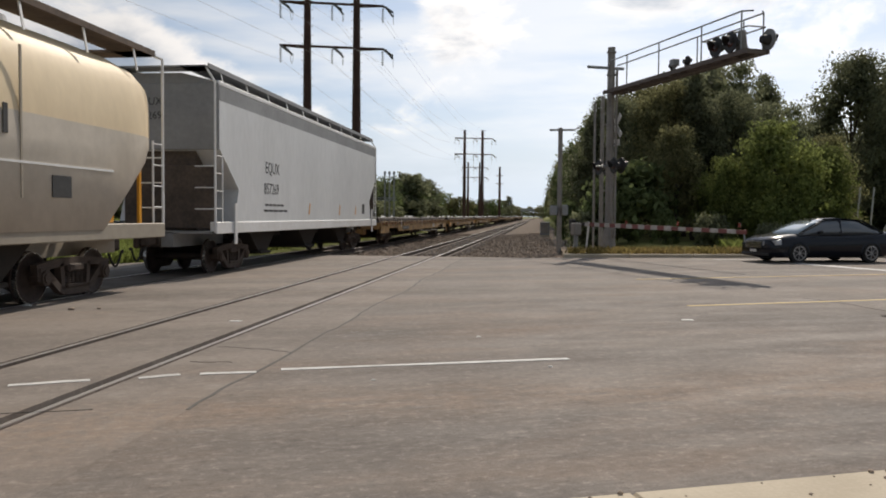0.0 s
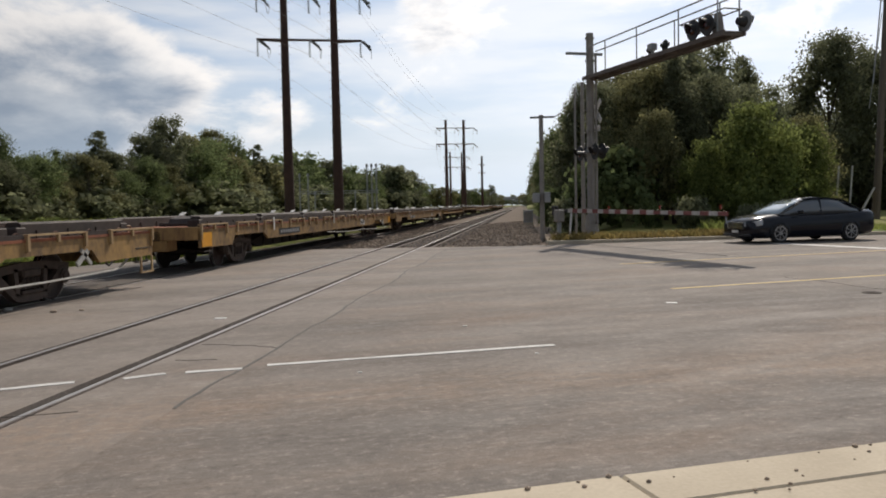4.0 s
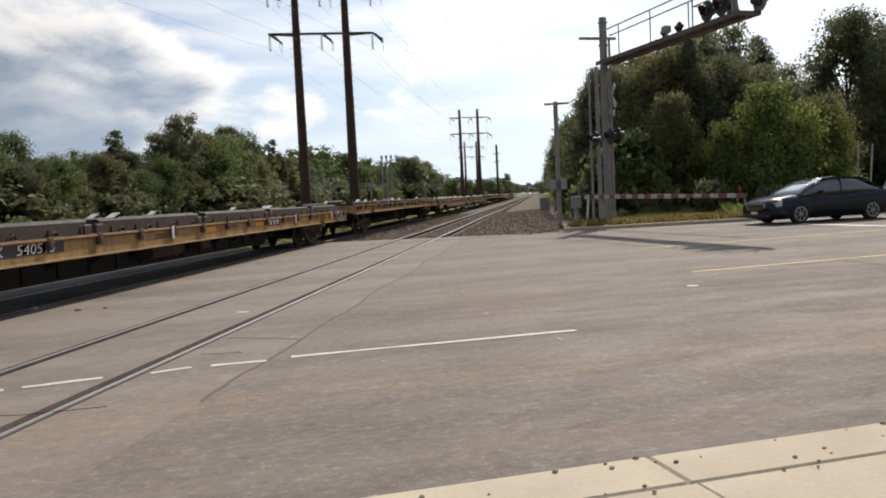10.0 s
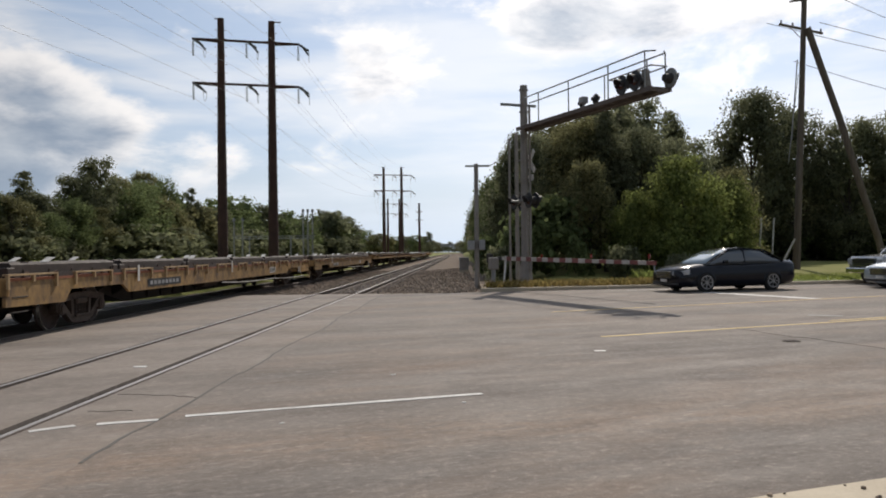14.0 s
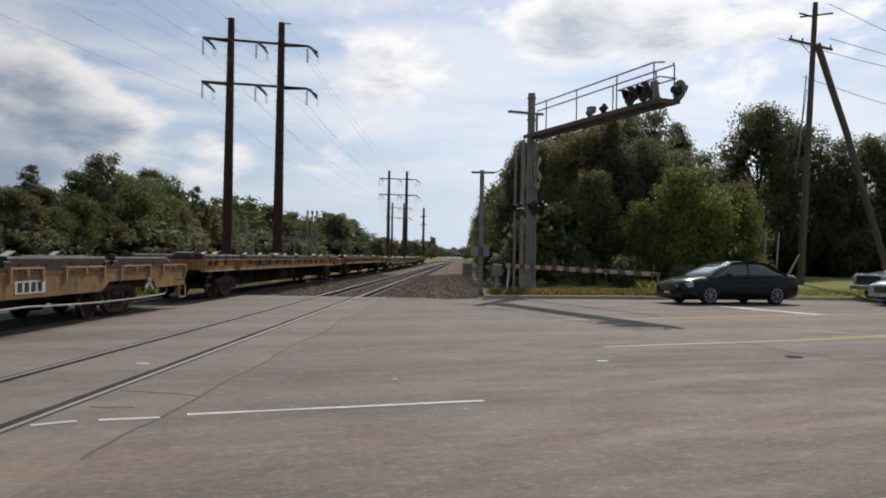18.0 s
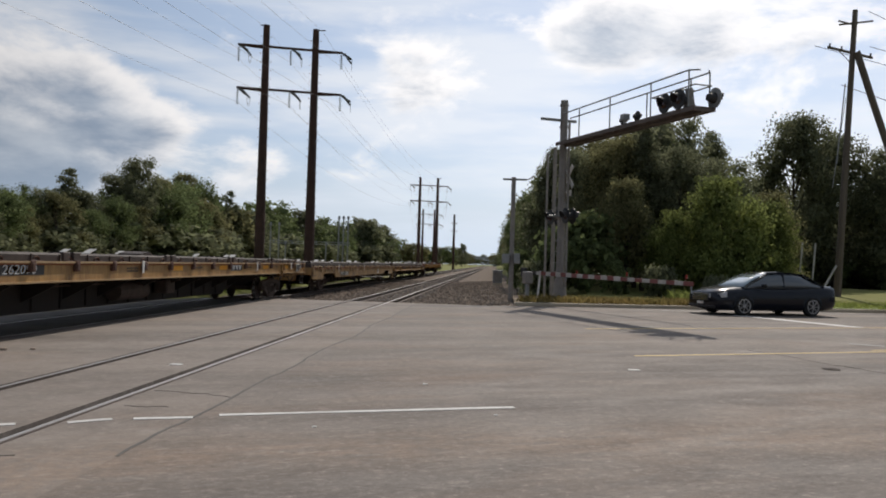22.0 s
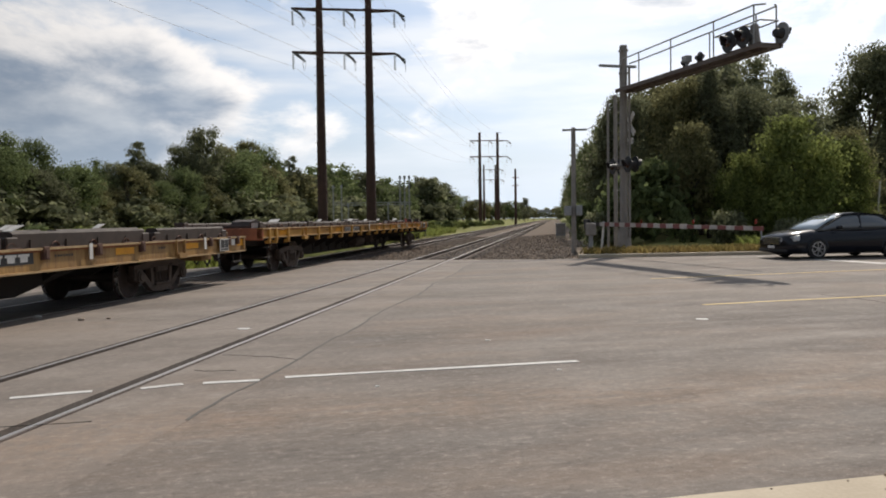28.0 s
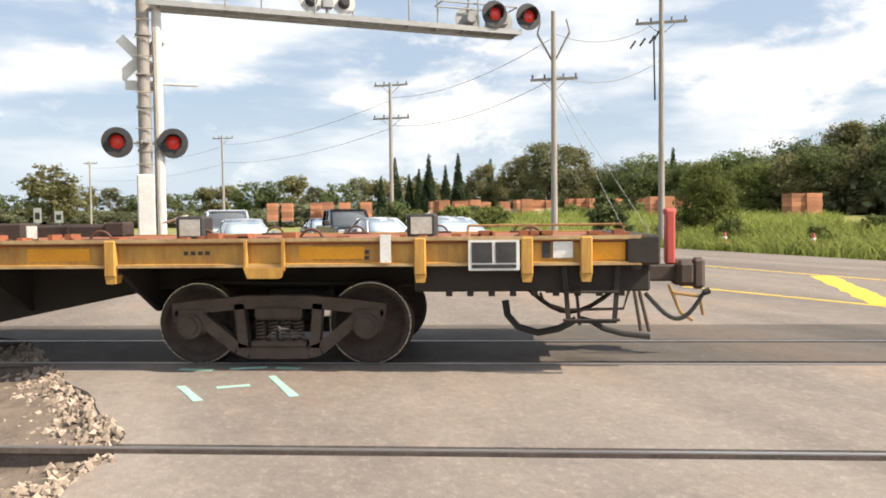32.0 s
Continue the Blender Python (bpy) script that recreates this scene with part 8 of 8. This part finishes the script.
    def limb(p, d, L, r, k):
        q = p + d * L
        rod(bm, p, q, r, 5, r * 0.6)
        if k:
            for _ in range(3):
                nd = (d + Vector((r2.uniform(-.6, .6), r2.uniform(-.6, .6), r2.uniform(0, .4)))).normalized()
                limb(q, nd, L * r2.uniform(0.55, 0.75), r * 0.6, k - 1)
    x, y = at_az(38.4, 84)
    limb(Vector((x, y, 0)), Vector((0, 0, 1)), 6.0, 0.16, 4)
    solid("dead_tree", bm, WOOD_GREY, "bare grey dead tree at the wood's edge", "dead tree")


wood_edge()


def right_wood():
    """Trees behind the signal and along the line's east side."""
    rng = random.Random(33)
    g = "trees behind the signal"
    for x, y, k, h, w in ((3.9, 51, "darkoak", 9.0, 0.5), (4.9, 47, "darkoak", 8.2, 0.62), (7.0, 46, "maple", 9.0, 0.75), (6.4, 57, "darkoak", 10.4, 0.62), (7.2, 53, "maple", 10.0, 0.8), (9.6, 55, "locust", 11.0, 0.85), (12.6, 57, "darkoak", 12.3, 0.75), (15.6, 59, "poplar", 11.6, 1.0),
                          (8.4, 45.5, "poplar", 9.4, 1.0), (10.6, 47, "darkoak", 8.6, 0.9), (6.9, 42.0, "willow", 6.0, 0.75), (4.9, 41.5, "shrub", 4.2, 0.9), (3.4, 41, "shrub", 3.4, 0.8), (13.8, 49, "darkoak", 8.2, 0.9), (17.0, 51, "willow", 6.4, 0.9)):
        tree(k + ("_fine" if k in KINDS and k not in ("shrub", "pine") else ""), x, y, h, 0.1, w, g)
    tree("limebush", 11.6, 41.0, 6.2, 0.1, 0.85, g)
    tree("limebush", 14.2, 43.2, 5.2, 0.1, 0.85, g)
    tree("limebush", 8.9, 40.6, 4.4, 0.1, 0.7, g)
    # big trees over the lawn
    for x, y, k, h, w in ((25.0, 68, "darkoak", 14.6, 0.85), (29.5, 71, "darkoak", 13.5, 0.85), (34.0, 70, "darkoak", 12.5, 0.95), (38.5, 69, "darkoak", 13.5, 0.95), (43, 68, "darkoak", 13, 1.0), (22.0, 70, "darkoak", 9.5, 0.9), (48, 70, "oak", 13, 1.0), (54, 68, "oak", 14, 1.0)):
        tree(k + ("_fine" if x < 42 else ""), x, y, h, 0.1, w, "trees over the lawn")
    # dark hedge under them
    for i in range(14):
        tree("shrub", 19.5 + i * 2.6, 73 + rng.uniform(-1, 1), rng.uniform(3.2, 4.6), 0.1, 1.2, "hedge behind the lawn")
        if i < 12:
            tree("darkoak", 21.5 + i * 2.8, 75.5 + rng.uniform(-1, 1), rng.uniform(7.6, 9.4), 0.1, 1.15, "trees over the lawn")
    # the row that narrows towards the vanishing point
    y = 52.0
    while y < 420:
        x = 3.9 + rng.uniform(0, 1.0) + (y - 52) * 0.004
        tree(rng.choice(["darkoak", "maple", "darkoak", "oak"]) + ("_far" if y > 120 else ""), x, y, 8.2 + min(2.4, (y - 52) * 0.03) + rng.uniform(-0.8, 0.8), 0, rng.uniform(0.75, 0.95), "row beside the line")
        tree("darkoak_far", x + 6, y + 2, 10 + rng.uniform(-1, 2), 0, 1.0, "row beside the line")
        y += 5.0 if y < 140 else 11.0


right_wood()


def line_end():
    """Low distant woods that close the view along the tracks."""
    rng = random.Random(71)
    for i in range(44):
        x = -75 + i * 2.9 + rng.uniform(-1, 1)
        if -11 < x < -1:
            continue
        tree(rng.choice(["oak_far", "darkoak_far", "maple_far"]), x, 470 + rng.uniform(-15, 25), rng.uniform(6.5, 9.5), 0, 1.3, "woods at the end of the line")
    for i in range(9):
        tree(rng.choice(["oak_far", "darkoak_far"]), -24 + i * 4.5, 880 + rng.uniform(-15, 25), rng.uniform(10, 13), 0, 1.3, "woods at the end of the line")
    tree("darkoak_far", -11.5, 300, 9.0, 0, 0.7, "woods at the end of the line")


line_end()


def west_field_trees():
    """Bushes, cedars and the distant wood seen across the road."""
    rng = random.Random(44)
    tree("limebush", *at_az(75.8, 52), 4.6, 0.2, 0.95, "field bushes")
    tree("shrub", *at_az(82.5, 50), 2.6, 0.2, 0.9, "field bushes")
    tree("shrub", *at_az(97.5, 55), 2.4, 0.2, 1.0, "field bushes")
    for az, d, h in ((86.5, 120, 12.5), (84.8, 122, 12.0), (88.4, 126, 11), (91, 130, 10), (80, 120, 10.5), (77.5, 118, 9.0), (72, 110, 9.0), (69.5, 105, 9.5), (67.2, 100, 10.5), (65, 98, 11.0), (82.4, 125, 9.5)):
        tree(rng.choice(["oak", "darkoak", "maple"]), *at_az(az, d), h, 0, 1.2, "distant trees")
    for az in (72.6, 73.8, 74.4, 75.4, 77.2, 78.0, 79.0, 81.3, 92.2, 92.9, 93.8, 95.0, 95.7, 96.4, 97.4, 98.4, 90.6, 89.7):
        tree("cedar", *at_az(az, 135 + rng.uniform(-6, 6)), rng.uniform(8.6, 12.8), 0, 1.05, "row of pointed evergreens")
    a = 76.0
    while a < 135:
        d = 165 + rng.uniform(-12, 12) + max(0, a - 100) * 3
        h = 1.5 + d * (0.058 if a < 92 else 0.048 if a < 108 else 0.038) * rng.uniform(0.8, 1.12)
        tree(rng.choice(["oak_far", "maple_far", "darkoak_far", "willow_far"]), *at_az(a, d), h, 0, 1.3, "distant trees")
        tree("thicket", *at_az(a + 0.5, d - 8), rng.uniform(3, 5), 0, 2.0, "distant trees")
        a += 1.5
    a = 120.0
    while a < 330:
        d = 190 + rng.uniform(-20, 40)
        tree(rng.choice(["oak_far", "darkoak_far", "maple_far"]), *at_az(a, d), 12 * rng.uniform(0.8, 1.2), 0, 1.5, "distant trees")
        a += 4.5


west_field_trees()


def blades(name, spots, hmin, hmax, material, label, seed, spread=0.12, per=5):
    """Tufts of grass blades as one object."""
    rng = np.random.default_rng(seed)
    s = np.repeat(np.array(spots), per, axis=0)
    n = len(s)
    base = s + np.column_stack([rng.normal(0, spread, n), rng.normal(0, spread, n), np.zeros(n)])
    h = rng.uniform(hmin, hmax, n)
    a = rng.uniform(0, 2 * math.pi, n)
    w = 0.012 + 0.02 * rng.random(n) + h * 0.025
    side = np.column_stack([np.cos(a), np.sin(a), np.zeros(n)]) * w[:, None]
    lean = np.column_stack([rng.normal(0, 0.3, n), rng.normal(0, 0.3, n), np.ones(n)])
    mid = base + lean * (h * 0.55)[:, None]
    lean[:, :2] *= 2.1
    tip = base + lean * h[:, None]
    v = np.stack([base - side, base + side, mid + side * 0.7, mid - side * 0.7, tip], 1)
    k = np.arange(n) * 5
    f = np.concatenate([np.stack([k, k + 1, k + 2], 1), np.stack([k, k + 2, k + 3], 1), np.stack([k + 3, k + 2, k + 4], 1)])
    me = bpy.data.meshes.new(name)
    me.from_pydata(v.reshape(-1, 3).tolist(), [], f.tolist())
    me.materials.append(material)
    return tagged(new(name, me), label, "grass", kind="stuff")


def make_grass():
    rng = random.Random(55)
    spots = []
    # meadow west of the line, denser near the asphalt
    while len(spots) < 15000:
        x = -12.3 - 42 * rng.random() ** 1.5
        y = far_edge(max(x, -60)) + 0.6 + 75 * rng.random() ** 1.4
        if y > 120:
            continue
        k = min(1, (-12 - x) / 10) * min(1, max(0, (y - 0.42 * x - 27) / 8))
        spots.append((x, y, -0.18 + k * 0.5))
    blades("meadow_grass", spots, 0.25, 0.85, GRASS, "tall green meadow grass west of the tracks", 1, 0.2, 5)
    # the rougher field in front of the yard
    spots = []
    for _ in range(3600):
        x, y = at_az(rng.uniform(68, 99), rng.uniform(46, 92))
        if y < far_edge(x) + 2:
            continue
        k = min(1, (-12 - x) / 10) * min(1, max(0, (y - 0.42 * x - 27) / 8))
        spots.append((x, y, -0.2 + 0.55 * k + 1.2 * min(1, max(0, (-40 - x) / 45)) * min(1, max(0, (y - 0.42 * x - 27) / 12))))
    blades("field_grass", spots, 0.3, 0.9, GRASS, "rough green grass in front of the yard", 6, 0.35, 5)
    for _ in range(16):
        x, y = at_az(rng.uniform(79, 97), rng.uniform(74, 90))
        if y > far_edge(x) + 3:
            tree(rng.choice(["shrub", "weedbush"]), x, y, rng.uniform(1.3, 2.2), 0.6, 1.2, "field bushes")
    spots = [(9.2 - 8.0 * rng.random() ** 1.9, 0, 0.1) for _ in range(900)]
    spots = [(x, far_y(x) + 0.35 + 2.8 * rng.random() ** 1.2, 0.1) for x, _, _ in spots]
    blades("dry_grass", spots, 0.08, 0.32, DRY_GRASS, "dry yellowing weeds on the dusty verge", 2, 0.1, 5)
    spots = [(x, far_y(x) + 1.2 + 5 * rng.random(), 0.1) for x in (rng.uniform(8.0, 13.5) for _ in range(500))]
    blades("verge_grass", spots, 0.15, 0.6, GRASS, "long green grass under the trees", 3, 0.12, 6)
    spots = [(x, far_y(x) + 0.5 + 12 * rng.random(), 0.15) for x in (rng.uniform(12.5, 30) for _ in range(3500))]
    blades("lawn_grass", spots, 0.04, 0.12, GRASS, "short mown lawn grass", 4, 0.2, 5)
    for i in range(75):
        tree(rng.choice(["weedbush", "weedbush", "shrub"]), -13.6 - 9 * rng.random() ** 1.5, 31 + 190 * rng.random() ** 1.3, rng.uniform(0.5, 1.3), 0.0, rng.uniform(1.0, 1.7), "meadow bushes")
    for i in range(70):
        x = -13 - 36 * rng.random()
        y = far_edge(max(x, -60)) + 5 + 60 * rng.random() ** 1.2
        tree(rng.choice(["weedbush", "weedbush", "weedbush", "shrub"]), x, y, rng.uniform(0.6, 1.3), 0.15, rng.uniform(0.9, 1.4), "meadow bushes")
    for i in range(34):
        x, y = at_az(rng.uniform(38, 60), rng.uniform(48, 60))
        tree("shrub", x, y, rng.uniform(1.2, 2.0), 0.2, 1.3, "bramble edge of the meadow")
    for x, y, h in ((5.9, 38.5, 1.8), (7.9, 38.0, 1.6), (2.4, 40.5, 1.7), (10.2, 37.4, 1.2), (1.4, 44, 2.2), (12.4, 38.4, 1.4)):
        tree("thicket" if h < 1.75 else "shrub", x, y, h, 0.1, 0.7, "undergrowth by the signal")


make_grass()


# ---- yard beyond the crossing ----
def build_pallet(m, w, d, h, clay, label):
    """A wooden pallet with courses of stacked clay blocks strapped on it."""
    p = thing("brick_pallet", m, label, "pallet of bricks", "pallets of bricks in the yard")
    bm = B()
    for k in range(4):
        box(bm, (-w / 2, -d / 2 + k * d / 3.2, 0.10), (w / 2, -d / 2 + k * d / 3.2 + 0.1, 0.13))
    for x in (-w / 2, -0.05, w / 2 - 0.1):
        box(bm, (x, -d / 2, 0), (x + 0.1, d / 2, 0.10))
    part("pallet", bm, WOOD_GREY, p)
    n = max(2, int(h / 0.32))
    for k in range(n):
        z0, z1 = 0.14 + k * (h - 0.14) / n, 0.14 + (k + 1) * (h - 0.14) / n - 0.012
        c = part("course", shared("course%d" % int(w * 10 + d * 100 + n * 1000), lambda bm: box(bm, (-w / 2, -d / 2, 0), (w / 2, d / 2, z1 - z0), 0.012), clay), clay, p)
        c.matrix_local = Matrix.Translation((tree_rng.uniform(-.02, .02), tree_rng.uniform(-.02, .02), z0))
    return p


def make_yard():
    rng = random.Random(66)
    first = {}
    for i in range(96):
        row = i % 3
        az = rng.uniform(76.8, 95.0)
        d = 96 + row * 6 + rng.uniform(-1, 1)
        key = rng.choice(["orange", "tan", "tan", "tan"])
        h = rng.choice([1.1, 1.1, 2.2])
        x, y = at_az(az, d)
        m = pose(x, y, 1.35, 0, 0, rng.uniform(-8, 8) + 10)
        if (key, h) not in first:
            first[key, h] = build_pallet(m, 1.5, 1.3, h, BRICK_ORANGE if key == "orange" else BRICK_TAN, "strapped pallet of %s clay bricks stacked in the yard" % key)
        else:
            copy_thing(first[key, h], m)
    for az, d in ((70.4, 66), (69.5, 66.4), (70.0, 67.5), (78.6, 68), (79.3, 68), (99.5, 75), (101, 76), (102.2, 75), (103.0, 77), (105, 78), (106, 78)):
        copy_thing(first["orange" if az < 90 else "tan", 2.2 if ("tan", 2.2) in first and ("orange", 2.2) in first else 1.1], pose(*at_az(az, d + (20 if az > 90 else 4)), 1.2 if az > 90 else 0.9, 0, 0, 10))
    # traffic barrels and barriers by the far road edge
    for x, y in ((-33.0, 12.4), (-36.5, 9.9)):
        b_ = thing("road_barrier", pose(x, y, 0, 0, 0, 20), "low red and white plastic road barrier", "road barrier", "road barriers")
        bm = B()
        sweep(bm, [(-0.35, 0), (0.35, 0), (0.3, 0.25), (-0.3, 0.25)], -0.25, 0.25)
        part("base", bm, RED_PAINT, b_)
        bm = B()
        rod(bm, (0, 0, 0.2), (0, 0, 0.7), 0.12, 10, 0.05)
        part("cone", bm, RED_PAINT, b_)
        bm = B()
        rod(bm, (0, 0, 0.42), (0, 0, 0.52), 0.105, 10, 0.09)
        part("band", bm, WHITE_PAINT, b_)
    # road signs along the far road
    for x, y, w, h, z in ((-62, -37, 0.9, 1.2, 2.6), (-66, -37.5, 1.0, 1.0, 2.4), (-70, -62, 0.9, 1.2, 2.4)):
        s = thing("road_sign", pose(x, y, 0, 0, 0, 70), "small white road sign on a steel post", "road sign", "road signs")
        bm = B()
        rod(bm, (0, 0, 0), (0, 0, z), 0.04, 8)
        part("post", bm, STEEL_GREY, s)
        bm = B()
        box(bm, (-w / 2, -0.06, z - h), (w / 2, -0.04, z), 0.01)
        part("panel", bm, WHITE_PAINT, s)
        bm = B()
        box(bm, (-w * 0.3, -0.066, z - h * 0.75), (w * 0.3, -0.06, z - h * 0.3))
        part("lettering_bar", bm, LETTER, s)
    # concrete wall of the distant bridge ramp
    bm = B()
    bar(bm, (-52, -42, 0.9), (-95, -130, 1.6), 0.5, 1.9)
    solid("ramp_wall", bm, CONCRETE, "long low concrete wall beside the distant road", "wall", "structure")


make_yard()


def make_house():
    """The low grey building behind the lawn."""
    h = thing("low_building", pose(40, 84, 0, 0, 0, 18), "low grey brick building shaded by trees behind the lawn", "building")
    wall_m = mat("grey_brick", (0.20, 0.185, 0.17), (0.14, 0.13, 0.12), rough=0.9, scale=2, fine=20, bump=0.2)
    for nm, a, c in (("wall", (-26, -6, -0.3), (26, -5.7, 4.2)), ("wall", (-26, 5.7, -0.3), (26, 6, 4.2)), ("wall", (-26, -5.7, -0.3), (-25.7, 5.7, 4.2)), ("wall", (25.7, -5.7, -0.3), (26, 5.7, 4.2))):
        bm = B()
        box(bm, a, c)
        part(nm, bm, wall_m, h)
    bm = B()
    box(bm, (-26.6, -6.6, 4.2), (26.6, 6.6, 4.6), 0.03)
    part("roof", bm, GREY_BEAM, h, "flat dark roof")
    for k in range(11):
        x = -23 + k * 4.6
        bm = B()
        box(bm, (x - 0.95, -6.06, 0.9), (x + 0.95, -5.995, 2.7), 0.02)
        w = part("window", bm, PALE, h)
        bm = B()
        box(bm, (x - 0.85, -6.08, 1.0), (x + 0.85, -6.055, 2.6))
        part("pane", bm, CAR_GLASS, w, "dark window glass")
    bm = B()
    prism(bm, [(22, 60), (80, 74), (80, 79), (22, 64)], 0.1, 0.16)
    solid("driveway", bm, CONCRETE, "pale driveway in front of the building", "driveway", "structure")
    # tall street lamp behind the lime bush
    for x, y in ((17.6, 62),):
        lp = thing("street_lamp", pose(x, y, 0), "slim street lamp behind the trees", "street lamp")
        bm = B()
        rod(bm, (0, 0, 0), (0, 0, 8.6), 0.07, 8, 0.05)
        part("post", bm, STEEL_GREY, lp)
        bm = B()
        box(bm, (-0.45, -0.12, 8.55), (0.15, 0.12, 8.7), 0.03)
        part("head", bm, STEEL_GREY, lp)
    # road bridge far down the line
    br = thing("road_bridge", pose(-10, 700, 0), "distant concrete road bridge over the line", "bridge")
    bm = B()
    box(bm, (-140, -5, 6.2), (140, 5, 8.4), 0.05)
    part("deck", bm, STEEL_GREY, br)
    for x in (-120, -80, -40, -18, 12, 40, 80, 120):
        bm = B()
        box(bm, (x - 1, -4, -1), (x + 1, 4, 6.2), 0.05)
        part("pier", bm, STEEL_GREY, br)
    # litter and stones on the crossing
    for i, (x, y, s) in enumerate(((-8.0, 11.6, 0.05), (-7.13, 11.4, 0.035), (-6.8, 11.6, 0.025))):
        bm = B()
        bmesh.ops.create_icosphere(bm, subdivisions=2, radius=s, matrix=Matrix.Translation((x, y, s * 0.5)) @ Matrix.Diagonal((1.6, 1.0, 0.7, 1)))
        for v in bm.verts:
            v.co += Vector((noise.noise(v.co * 14), noise.noise(v.co * 14 + Vector((5, 0, 0))), 0)) * s * 0.5
        solid("loose_stone", bm, PALE if i == 0 else STONE, "crumpled pale scrap lying by the rail" if i == 0 else "loose stone lying on the asphalt", "scrap" if i == 0 else "stone")


make_house()


def motions():
    train_motion()


motions()
